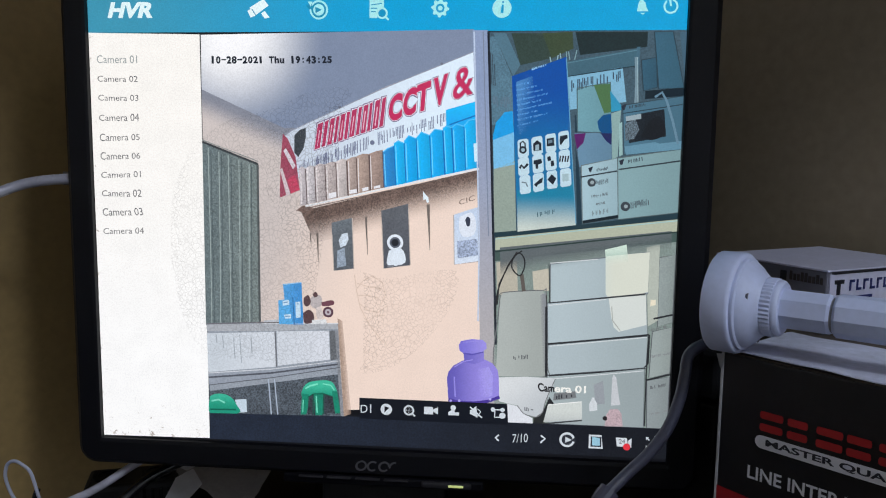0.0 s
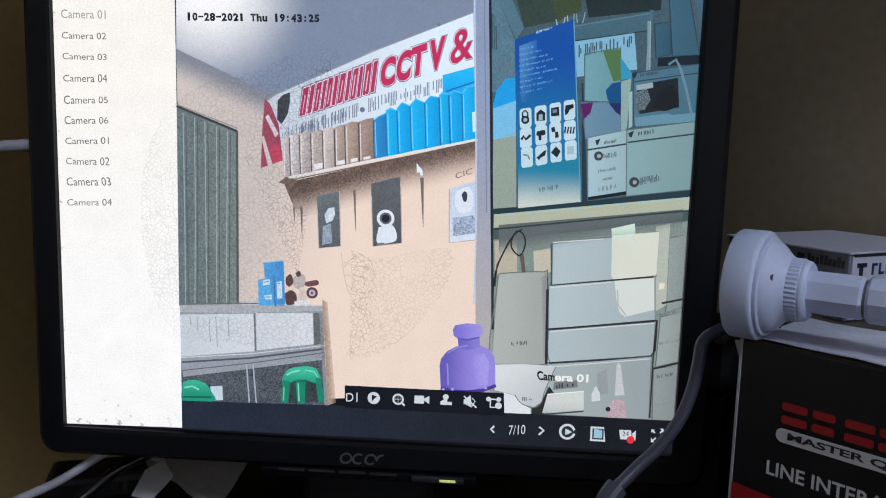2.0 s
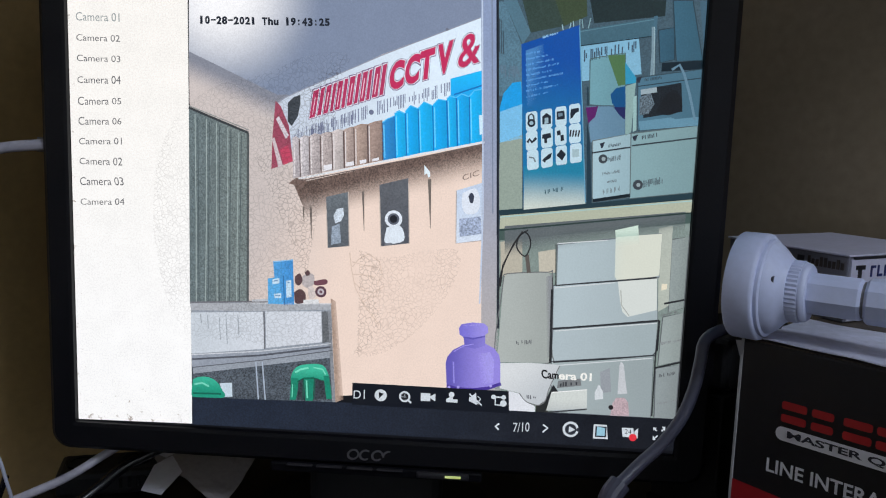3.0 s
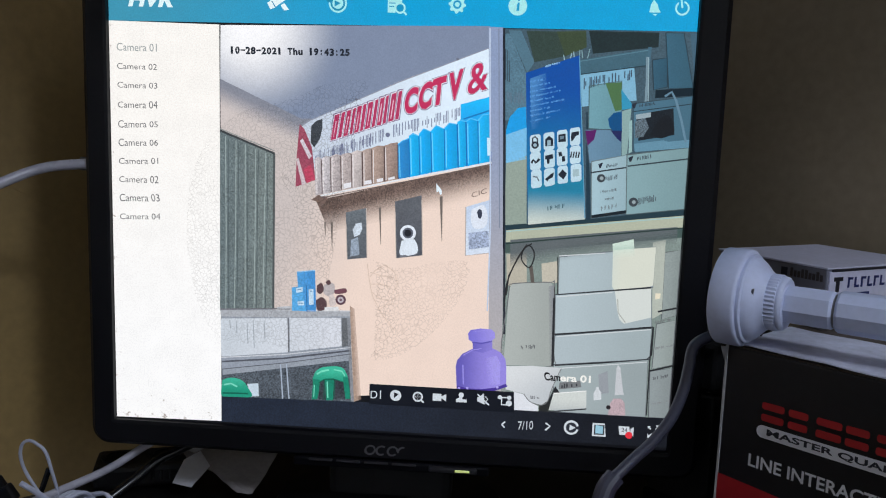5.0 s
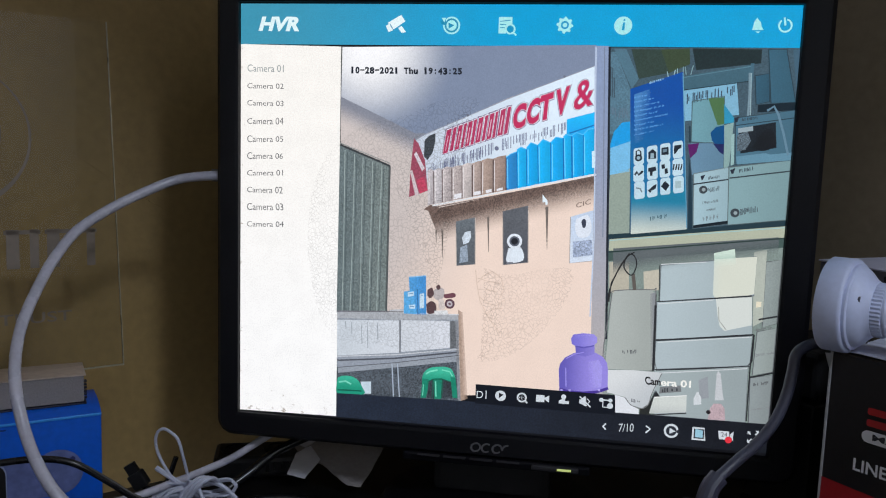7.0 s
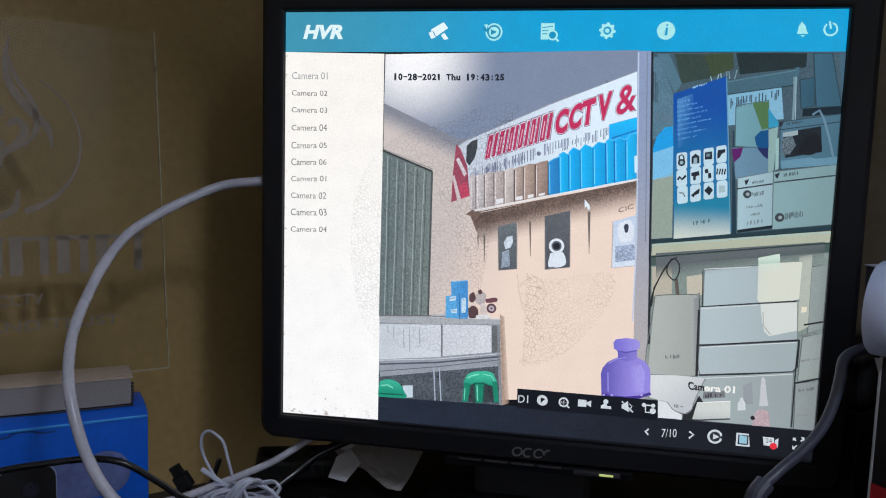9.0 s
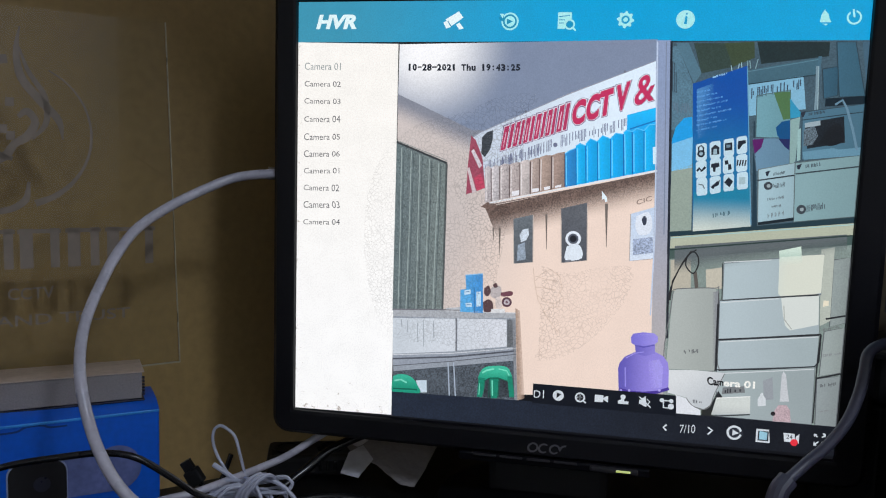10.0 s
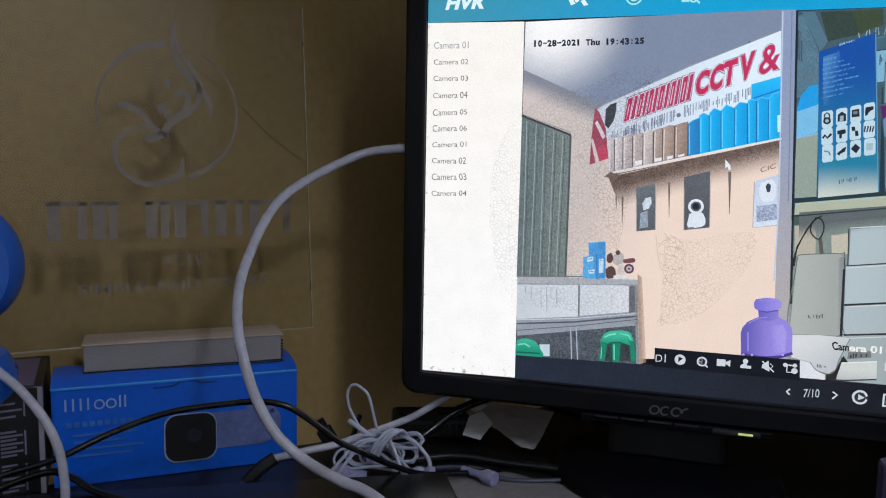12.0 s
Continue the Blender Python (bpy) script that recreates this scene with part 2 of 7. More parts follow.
def structure(name, lo, hi, material, label, category, bevel=0.0):
    ob = new(name, mesh_of(name, slab(lo, hi, bevel), material))
    ob.matrix_world = CORNER
    return tagged(ob, label, category, kind="structure")


structure("wall_left", (-0.12, -ROOM, 0), (0, 0.12, TALL), PAINT, "ochre painted wall with faint stains", "wall")
structure("wall_right", (0, 0, 0), (ROOM, 0.12, TALL), PAINT_B, "dull brown painted wall beside the monitor", "wall")
structure("wall_front", (0, -ROOM - 0.12, 0), (ROOM, -ROOM, TALL), PLAIN, "plain pale wall closing the room", "wall")
structure("wall_far", (ROOM, -ROOM - 0.12, 0), (ROOM + 0.12, 0.12, TALL), PLAIN, "plain pale wall closing the room", "wall")
structure("floor", (-0.12, -ROOM - 0.12, -0.1), (ROOM + 0.12, 0.12, 0), PLAIN, "plain grey floor of the room", "floor")
structure("ceiling", (-0.12, -ROOM - 0.12, TALL), (ROOM + 0.12, 0.12, TALL + 0.1), PLAIN, "plain pale ceiling of the room", "ceiling")
# added corner board, out of view: keeps the lamp off the upper walls
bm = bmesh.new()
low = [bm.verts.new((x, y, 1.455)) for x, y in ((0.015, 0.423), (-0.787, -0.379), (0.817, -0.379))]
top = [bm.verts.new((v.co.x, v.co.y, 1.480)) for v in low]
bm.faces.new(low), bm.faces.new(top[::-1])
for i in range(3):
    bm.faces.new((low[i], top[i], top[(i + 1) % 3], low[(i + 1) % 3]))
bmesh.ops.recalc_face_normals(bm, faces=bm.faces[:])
tagged(new("added_shade_board", mesh_of("added_shade_board", bm, PLAIN)), "plain unseen corner board added over the desk to shade the upper walls", "board", kind="structure")

# ---- desk ----
TOP = 0.778
desk = thing("desk", "black laminate corner desk with a gap to the wall", "desk", CORNER)
part("desktop", slab((0.078, -1.15, TOP - 0.03), (1.15, -0.004, TOP), 0.003), DESK, desk)
for x, y in ((0.13, -0.05), (1.1, -0.05), (0.13, -1.1), (1.1, -1.1)):
    part("leg", slab((x - 0.025, y - 0.025, 0), (x + 0.025, y + 0.025, TOP - 0.03), 0.003), DESK, desk)

# ---- monitor ----
PX = 0.376 / 1280
SCREEN_LEVEL = 1.0
monitor = thing("monitor", "black framed computer monitor showing a camera picture, standing on the desk", "monitor", pose(0, 0, TOP))
FACE = -0.0038


def shown(u, v, k):
    """A place on the display, u across and v down in dots, k leaves above the glass."""
    return (-0.188 + u * PX, -0.0001 * k, 1.1505 - v * 0.301 / 1024 - TOP)


def rim(x0, x1, z0, z1, r, y, bm, n=6):
    out = []
    for cx, cz, a0 in ((x1 - r, z1 - r, 0), (x0 + r, z1 - r, 90), (x0 + r, z0 + r, 180), (x1 - r, z0 + r, 270)):
        for i in range(n + 1):
            a = radians(a0 + 90 * i / n)
            out.append(bm.verts.new((cx + r * math.cos(a), y, cz + r * math.sin(a))))
    return out


bm = bmesh.new()
ZL, ZH = 0.834 - TOP, 1.1700 - TOP
loops = [rim(-0.1882, 0.1882, 0.8533 - TOP, 1.1506 - TOP, 0.0006, 0.0004, bm),
         rim(-0.1886, 0.1886, 0.8529 - TOP, 1.1510 - TOP, 0.001, FACE + 0.0008, bm),
         rim(-0.1905, 0.1905, 0.8505 - TOP, 1.1530 - TOP, 0.002, FACE, bm),
         rim(-0.2015, 0.2045, ZL + 0.004, ZH - 0.004, 0.010, FACE - 0.001, bm),
         rim(-0.2050, 0.2080, ZL + 0.001, ZH - 0.001, 0.012, FACE + 0.0025, bm),
         rim(-0.2055, 0.2085, ZL, ZH, 0.012, FACE + 0.009, bm),
         rim(-0.2040, 0.2070, ZL + 0.002, ZH - 0.002, 0.012, 0.024, bm)]
for a, b in zip(loops, loops[1:]):
    for i in range(len(a)):
        bm.faces.new((a[i], a[(i + 1) % len(a)], b[(i + 1) % len(a)], b[i]))
bmesh.ops.recalc_face_normals(bm, faces=bm.faces[:])
frame_part = part("bezel", bm, surface("satin_black_plastic", (0.005, 0.005, 0.008), 0.45, var=0.25, scale=9, fine=500, bump=0.03), monitor, "glossy black bezel")
frame_part.data.materials[0].node_tree.nodes["Principled BSDF"].inputs["Specular IOR Level"].default_value = 0.25
bm = bmesh.new()
back = [rim(-0.2038, 0.2068, ZL + 0.003, ZH - 0.003, 0.012, 0.0205, bm), rim(-0.195, 0.198, ZL + 0.012, ZH - 0.012, 0.02, 0.036, bm), rim(-0.13, 0.13, ZL + 0.06, ZH - 0.06, 0.03, 0.062, bm)]
for a, b in zip(back, back[1:]):
    for i in range(len(a)):
        bm.faces.new((a[i], a[(i + 1) % len(a)], b[(i + 1) % len(a)], b[i]))
bm.faces.new(back[-1])
bmesh.ops.recalc_face_normals(bm, faces=bm.faces[:])
part("back_shell", bm, PLASTIC_DULL, monitor)
# stand
part("stand_neck", slab((-0.045, 0.03, 0.012), (0.045, 0.058, 0.19), 0.006), PLASTIC_DULL, monitor)
part("stand_base", turned([(0.0, 0.0), (0.118, 0.0), (0.12, 0.004), (0.114, 0.011), (0.06, 0.016), (0.0, 0.017)], m=pose(0, 0.035, 0) @ Matrix.Diagonal((0.72, 0.72, 1, 1))), PLASTIC_BLACK, monitor, smooth=True)
# lip with keys under the badge
part("button_lip", slab((-0.062, -0.0040, 0.8285 - TOP), (0.072, 0.012, ZL + 0.001), 0.0015), PLASTIC_BLACK, monitor)
# highlights on the key tops are painted in as this lighter grey
KEY = surface("worn_highlit_key", (0.034, 0.032, 0.038), 0.5, var=0.15, scale=60)
KEY.node_tree.nodes["Principled BSDF"].inputs["Specular IOR Level"].default_value = 0.2
for x in (-0.0428, -0.0240, -0.0047, 0.0143):
    part("button", slab((x - 0.0081, -0.0062, 0.8333 - TOP), (x + 0.0081, -0.0030, 0.8346 - TOP), 0.0005), KEY, monitor)
part("power_button", slab((0.0310, -0.0062, 0.8300 - TOP), (0.0640, -0.0030, 0.8344 - TOP), 0.0015), KEY, monitor, "worn grey power button")
LED = bpy.data.materials.new("green_light")
LED.use_nodes = True
LED.node_tree.nodes["Principled BSDF"].inputs["Emission Color"].default_value = (0.52, 0.66, 0.01, 1)
LED.node_tree.nodes["Principled BSDF"].inputs["Emission Strength"].default_value = 0.6
part("power_light", slab((0.0490, -0.0068, 0.8316 - TOP), (0.0588, -0.0060, 0.8332 - TOP), 0.0003), LED, monitor, "small lit yellow-green power light")
# maker's badge as plain strokes
BADGE = surface("badge_silver", (0.22, 0.22, 0.24), 0.35, metal=0.6, var=0.1, scale=80)
bm = bmesh.new()
o, r, u, lift = Vector((-0.0127, FACE - 0.0016, 0.8400 - TOP)), Vector((1, 0, 0)), Vector((0.16, 0, 1)), Vector((0, 0, 0))
for x, a0, a1 in ((0.0034, 20, 380), (0.0110, 50, 310), (0.0186, 0, 320), (0.0256, 80, 200)):
    ribbon([(x + 0.0032 * math.cos(q), 0.0032 + 0.0030 * math.sin(q)) for q in [radians(a0 + (a1 - a0) * k / 12) for k in range(13)]], [0.0011, 0.0015, 0.0011], o, r, u, lift, 2, bm)
part("badge", bm, BADGE, monitor, "silver badge strokes")

screen = part("screen", slab((-0.1881, 0.0003, 0.8534 - TOP), (0.1881, 0.0014, 1.1505 - TOP)), glow((16, 17, 22)), monitor, "lit display with a camera menu and a shop interior")


def leaf(name, bm, material, label=""):
    return part(name, bm, material, screen, label)


def flat(name, k, colour, pts, soft=False, edge=None, **how):
    if soft:
        pts = [(p.x, p.y) for p in smooth_line([(u, v, 0) for u, v in (*pts, pts[0])], 4)][:-1]
    if edge:
        stroke("edge_line", k + 0.4, edge, (*pts, pts[0]), 2.2)
    bm = bmesh.new()
    f = bm.faces.new([bm.verts.new(shown(min(max(u, 0), 1280), min(max(v, 0), 1011), k)) for u, v in pts])
    if len(pts) > 4:
        bmesh.ops.triangulate(bm, faces=[f])
    bmesh.ops.recalc_face_normals(bm, faces=bm.faces[:])
    return leaf(name, bm, glow(colour, **how))


def dot(name, k, colour, u, v, r):
    bm = bmesh.new()
    bm.faces.new([bm.verts.new(shown(u + r * math.cos(a * math.pi / 12), v + r * math.sin(a * math.pi / 12), k)) for a in range(24)])
    return leaf(name, bm, glow(colour))


def gear(name, k, colour, u, v, r):
    bm = bmesh.new()
    ring = []
    for a in range(32):
        q = r if a % 4 < 2 else r * 0.78
        ring.append(bm.verts.new(shown(u + q * math.cos(a * math.pi / 16), v + q * math.sin(a * math.pi / 16), k)))
    c = bm.verts.new(shown(u, v, k))
    for a in range(32):
        bm.faces.new((ring[a], ring[(a + 1) % 32], c))
    return leaf(name, bm, glow(colour))


def stroke(name, k, colour, pts, w):
    bm = bmesh.new()
    o = Vector(shown(0, 0, k))
    q = smooth_line([(min(max(u, 0), 1280), min(max(v, 0), 1011), 0) for u, v in pts], 5 if len(pts) > 5 else 1)
    ribbon([(p.x, p.y) for p in q], [w, w], o, Vector((PX, 0, 0)), Vector((0, 0, -0.301 / 1024)), steps=1, bm=bm)
    return leaf(name, bm, glow(colour))


def words(name, k, colour, text, quad, bold=0.0, slant=0.0):
    uv, faces = lettering(text, bold)
    bl, br, tr, tl = [Vector((*q, 0)) for q in quad]
    bm = bmesh.new()
    vs = []
    for a, b in uv:
        a += slant * (b - 0.5) * 0.25
        p = bl.lerp(br, a).lerp(tl.lerp(tr, a), b)
        vs.append(bm.verts.new(shown(p.x, p.y, k)))
    for f in faces:
        bm.faces.new([vs[i] for i in f])
    return leaf(name, bm, glow(colour))


def print_row(name, k, colour, quad, letters, seed, fill):
    """A line of print too small to read: plain upright bars in words of so many letters."""
    rnd = random.Random(seed)
    bl, br, tr, tl = [Vector((*q, 0)) for q in quad]
    total = sum(letters) + 0.8 * (len(letters) - 1)
    at, bm = 0.0, bmesh.new()
    for count in letters:
        for i in range(count):
            for a, b in ((0.06, 0.06 + fill * 0.5), (0.56, 0.56 + fill * 0.42)):
                if count > 1 and a > 0.5 and rnd.random() < 0.3:
                    continue
                lo, hi = rnd.choice((0, 0, 0.3)), rnd.choice((1, 1, 0.7))
                vs = []
                for c, h in ((a, lo), (b, lo), (b, hi), (a, hi)):
                    f = (at + i + c) / total
                    p = bl.lerp(br, f).lerp(tl.lerp(tr, f), h)
                    vs.append(bm.verts.new(shown(p.x, p.y, k)))
                bm.faces.new(vs)
        at += count + 0.8
    return leaf(name, bm, glow(colour))


# ---- the lit picture, leaf by leaf ----
flat("menu_bar", 1, (62, 150, 180), [(-3, 2),(1283, -2),(1287, 90),(-3, 97)], to=(8,160,216), axis="x", span=(0, 700))
flat("side_list", 1, (251, 248, 244), [(-3, 97),(252, 100),(255, 1005),(-3, 1009)], to=(251,251,252), axis="v", span=(150, 900), stains=True)
stroke("divider", 2, (60, 60, 66), [(252, 100), (255, 1005)], 2)
flat("case_back", 4, (67, 90, 104), [(875, 94),(1287, 90),(1287, 934),(906, 941)], grain=0.2)
flat("case_reflection", 5, (86, 121, 141), [(875, 104),(889, 104),(926, 185),(933, 284),(885, 287)], grain=0.2)
flat("case_reflection", 6, (28, 156, 228), [(889, 308),(895, 281),(912, 260),(929, 257),(933, 301),(889, 318)])
flat("case_reflection", 5, (119, 188, 231), [(889, 308),(933, 298),(936, 369),(892, 379)])
flat("case_reflection", 5, (147, 162, 153), [(892, 379),(936, 362),(943, 512),(895, 519)])
flat("case_frame", 6, (81, 116, 135), [(885, 97),(912, 97),(943, 162),(929, 185)])
flat("top_parcel", 5, (51, 68, 63), [(923, 97),(987, 97),(1008, 148),(943, 162)], grain=0.2)
flat("top_parcel", 6, (60, 75, 55), [(987, 97),(1049, 94),(1052, 128),(1008, 148)], grain=0.15)
flat("top_parcel", 5, (32, 47, 50), [(1055, 94),(1202, 94),(1202, 124),(1066, 141)], grain=0.2)
stroke("paper_edge", 7, (149, 182, 194), [(1008, 162), (1004, 145)], 2)
stroke("paper_edge", 7, (149, 182, 194), [(1018, 158), (1021, 141)], 2)
stroke("paper_edge", 7, (149, 182, 194), [(1028, 158), (1025, 138)], 2)
stroke("paper_edge", 7, (129, 162, 171), [(1038, 155), (1038, 134)], 2)
stroke("paper_edge", 7, (129, 162, 171), [(1045, 151), (1042, 134)], 2)
stroke("paper_edge", 7, (129, 162, 171), [(1055, 151), (1059, 131)], 2)
flat("case_rail", 6, (65, 100, 117), [(1038, 155),(1181, 128),(1185, 162),(1042, 185)], grain=0.1)
flat("mirrored_sign", 6, (126, 178, 207), [(1042, 185),(1154, 165),(1164, 236),(1049, 253)])
flat("blue_poster", 8, (12, 77, 163), [(926, 185),(1038, 145),(1069, 495),(946, 512)], to=(24,112,166), axis="v", span=(200, 380))
flat("blue_poster_foot", 9, (30, 127, 163), [(943, 424),(1062, 403),(1069, 495),(946, 512)], to=(206,214,206), axis="v", span=(430, 520))
flat("carton", 7, (111, 159, 173), [(1062, 209),(1130, 196),(1137, 301),(1066, 298)], grain=0.06, to=(102, 147, 159), axis="x", span=(1062, 1137), edge=(74, 98, 105))
flat("carton_patch", 8, (76, 113, 74), [(1096, 202),(1130, 199),(1134, 257),(1120, 260)])
flat("carton_patch", 8, (48, 146, 185), [(1130, 213),(1154, 243),(1154, 253),(1134, 257)])
flat("carton_patch", 9, (10, 77, 131), [(1110, 294),(1106, 277),(1117, 264),(1134, 260),(1137, 301),(1117, 301)])
flat("carton", 7, (104, 141, 168), [(1059, 301),(1137, 298),(1140, 362),(1072, 373)], grain=0.06, to=(95, 130, 155), axis="x", span=(1059, 1140), edge=(69, 87, 102))
flat("carton_patch", 8, (89, 28, 99), [(1059, 304),(1083, 301),(1079, 321),(1066, 335)])
flat("carton_patch", 8, (34, 39, 90), [(1113, 301),(1137, 301),(1137, 325),(1127, 318)])
flat("paper_strip", 8, (136, 167, 167), [(1134, 260),(1154, 253),(1151, 349),(1140, 359)])
flat("paper_strip", 9, (149, 184, 185), [(1151, 281),(1157, 277),(1161, 345),(1154, 349)])
flat("case_back", 7, (30, 55, 70), [(1059, 264),(1062, 264),(1083, 505),(1072, 498)])
flat("carton", 8, (75, 115, 137), [(1157, 243),(1283, 223),(1287, 332),(1164, 345)], grain=0.05, to=(68, 106, 126), axis="x", span=(1157, 1287), edge=(51, 71, 83))
stroke("carton_line", 9, (38, 56, 69), [(1157, 260), (1283, 240)], 2)
flat("carton_band", 9, (98, 142, 165), [(1164, 328),(1226, 318),(1236, 321),(1283, 315),(1287, 332),(1168, 345)])
flat("carton", 7, (52, 91, 113), [(1191, 151),(1222, 145),(1226, 206),(1198, 213)], grain=0.1, to=(47, 84, 104), axis="x", span=(1191, 1226), edge=(38, 57, 69))
flat("carton", 8, (58, 99, 121), [(1215, 94),(1253, 94),(1280, 206),(1229, 209)], grain=0.1, to=(53, 92, 112), axis="x", span=(1215, 1280), edge=(42, 62, 74))
flat("case_back", 7, (14, 32, 43), [(1202, 213),(1283, 206),(1283, 223),(1202, 230)])
flat("glass_streak", 7, (69, 105, 125), [(1181, 124),(1188, 124),(1185, 230),(1181, 233)])
flat("case_edge", 8, (66, 97, 117), [(1266, 94),(1283, 94),(1283, 182)])
stroke("white_flex", 11, (100, 133, 154), [(1222, 226), (1236, 216), (1246, 233), (1260, 274), (1273, 321)], 5)
flat("carton", 8, (163, 193, 205), [(1076, 369),(1151, 352),(1157, 478),(1083, 492)], grain=0.05, to=(149, 178, 189), axis="x", span=(1076, 1157), edge=(105, 119, 125))
stroke("carton_line", 9, (45, 53, 61), [(1076, 393), (1151, 379)], 3)
flat("carton_band", 9, (21, 33, 41), [(1083, 485),(1157, 471),(1157, 478),(1083, 492)])
flat("carton", 8, (133, 166, 173), [(1151, 352),(1283, 332),(1283, 464),(1157, 481)], grain=0.05, to=(122, 153, 159), axis="x", span=(1151, 1283), edge=(87, 102, 105))
stroke("carton_line", 9, (50, 61, 68), [(1154, 376), (1280, 356)], 3)
flat("case_gap", 8, (34, 57, 67), [(1072, 495),(1280, 464),(1283, 478),(899, 526),(895, 515)])
flat("case_shelf", 9, (177, 183, 164), [(899, 526),(1283, 478),(1283, 505),(899, 553)], grain=0.08)
flat("case_gap", 8, (69, 89, 86), [(899, 553),(1283, 505),(1287, 526),(899, 577)])
stroke("case_line", 9.5, (42, 60, 59), [(899, 556), (1287, 505)], 3)
stroke("case_line", 9.5, (159, 198, 200), [(899, 529), (1283, 481)], 2)
stroke("poster_edge", 9.5, (99, 156, 189), [(1038, 148), (1069, 492)], 2)
stroke("case_line", 7, (13, 29, 37), [(875, 97), (895, 566)], 3)
stroke("rail_line", 7, (30, 52, 63), [(1042, 185), (1185, 162)], 2)
stroke("rail_line", 7, (89, 128, 144), [(1038, 158), (1181, 131)], 2)
flat("lower_back", 6, (130, 145, 141), [(895, 570),(1287, 526),(1287, 934),(906, 941)], grain=0.15)
flat("lower_panel", 7, (183, 178, 164), [(902, 580),(946, 570),(950, 645),(906, 651)])
flat("lower_panel", 7, (193, 188, 174), [(980, 597),(1014, 590),(1018, 638),(984, 641)])
flat("tall_carton", 8, (174, 181, 179), [(912, 655),(919, 645),(1001, 638),(1011, 648),(1018, 798),(1014, 828),(906, 832)], grain=0.05, to=(160, 167, 165), axis="x", span=(906, 1018), edge=(108, 111, 114))
stroke("carton_edge", 9, (62, 62, 65), [(1011, 648), (1018, 828)], 3)
flat("carton", 8, (176, 192, 199), [(1018, 580),(1226, 549),(1226, 638),(1021, 665)], grain=0.04, to=(162, 177, 183), axis="x", span=(1018, 1226), edge=(110, 117, 126))
flat("carton", 9, (178, 193, 200), [(1014, 665),(1222, 638),(1229, 730),(1018, 754)], grain=0.04, to=(164, 178, 184), axis="x", span=(1014, 1229), edge=(111, 118, 127))
flat("carton", 8, (174, 188, 195), [(1018, 757),(1229, 730),(1229, 801),(1018, 825)], grain=0.04, to=(160, 174, 179), axis="x", span=(1018, 1229), edge=(108, 116, 123))
flat("carton", 9, (164, 177, 181), [(1018, 825),(1226, 801),(1229, 934),(1025, 934)], grain=0.05, to=(151, 163, 167), axis="x", span=(1018, 1229), edge=(102, 108, 116))
stroke("carton_edge", 10, (60, 64, 69), [(1014, 665), (1222, 638)], 2)
stroke("carton_edge", 10, (60, 64, 69), [(1018, 757), (1229, 730)], 2)
stroke("carton_edge", 10, (60, 64, 69), [(1018, 825), (1229, 801)], 2)
flat("glare_patch", 7.5, (179, 186, 177), [(1219, 539),(1246, 532),(1249, 696),(1229, 709)])
flat("glare_patch", 9.6, (197, 212, 212), [(1134, 560),(1226, 549),(1226, 634),(1215, 638),(1144, 651),(1137, 641)], to=(214,218,206), axis="x", span=(1090, 1160), grain=0.03)
flat("glare_patch", 9.8, (211, 217, 214), [(1144, 651),(1222, 638),(1226, 706),(1168, 723),(1157, 713),(1151, 692)], grain=0.03)
flat("glare_patch", 7.6, (135, 172, 161), [(1134, 546),(1174, 539),(1178, 556),(1134, 560)])
flat("glare_patch", 11, (230, 222, 200), [(1232, 651),(1243, 651),(1243, 662),(1232, 665)])
stroke("glare_line", 10, (168, 172, 168), [(1151, 668), (1154, 699), (1171, 720)], 2)
flat("carton", 7, (147, 158, 158), [(1246, 560),(1280, 553),(1287, 699),(1249, 709)], grain=0.1, to=(135, 146, 145), axis="x", span=(1246, 1287), edge=(92, 97, 101))
flat("carton", 7, (155, 166, 166), [(1239, 720),(1283, 709),(1287, 811),(1236, 822)], grain=0.06, to=(143, 153, 152), axis="x", span=(1236, 1287), edge=(97, 102, 106))
flat("carton", 7, (145, 155, 158), [(1232, 828),(1287, 818),(1287, 934),(1236, 934)], grain=0.06, to=(134, 143, 145), axis="x", span=(1232, 1287), edge=(91, 95, 101))
stroke("black_flex", 10, (40, 42, 45), [(902, 699), (906, 645), (923, 597), (946, 560), (960, 566), (963, 587), (953, 607), (936, 590), (940, 566), (957, 553)], 3)
stroke("black_flex", 10, (51, 50, 52), [(906, 672), (909, 628), (929, 583), (946, 556)], 3)
stroke("case_upright", 9, (94, 88, 84), [(957, 604), (963, 641)], 8)
flat("case_gap", 10, (54, 57, 51), [(991, 907),(1011, 890),(1018, 937),(991, 937)])
flat("footer_bar", 12, (36, 44, 60), [(255, 944),(603, 937),(933, 937),(1103, 934),(1287, 934),(1287, 1002),(255, 1005)], to=(27,30,38), axis="x", span=(300, 1200), grain=0.34)
flat("toolbar", 13, (16, 20, 30), [(603, 893),(933, 893),(936, 941),(603, 941)])
words("toolbar_word", 14, (206, 214, 222), "D1", [(606, 927), (630, 927), (630, 907), (606, 910)])
dot("icon", 14, (206, 214, 222), 664, 917, 13)
flat("icon_arrow", 15, (18, 20, 28), [(660, 910),(660, 924),(671, 913)])
dot("icon", 14, (206, 214, 222), 715, 917, 12)
dot("icon_inner", 15, (18, 20, 28), 715, 917, 8)
stroke("icon_cross", 15, (206, 214, 222), [(708, 917), (722, 917)], 3)
stroke("icon_cross", 15, (206, 214, 222), [(715, 910), (715, 924)], 3)
stroke("icon_tail", 14, (206, 214, 222), [(722, 924), (729, 930)], 4)
flat("icon", 14, (206, 214, 222), [(749, 907),(769, 907),(769, 924),(749, 924)])
flat("icon", 14, (206, 214, 222), [(769, 913),(780, 907),(780, 924),(769, 917)])
dot("icon", 14, (206, 214, 222), 814, 907, 6)
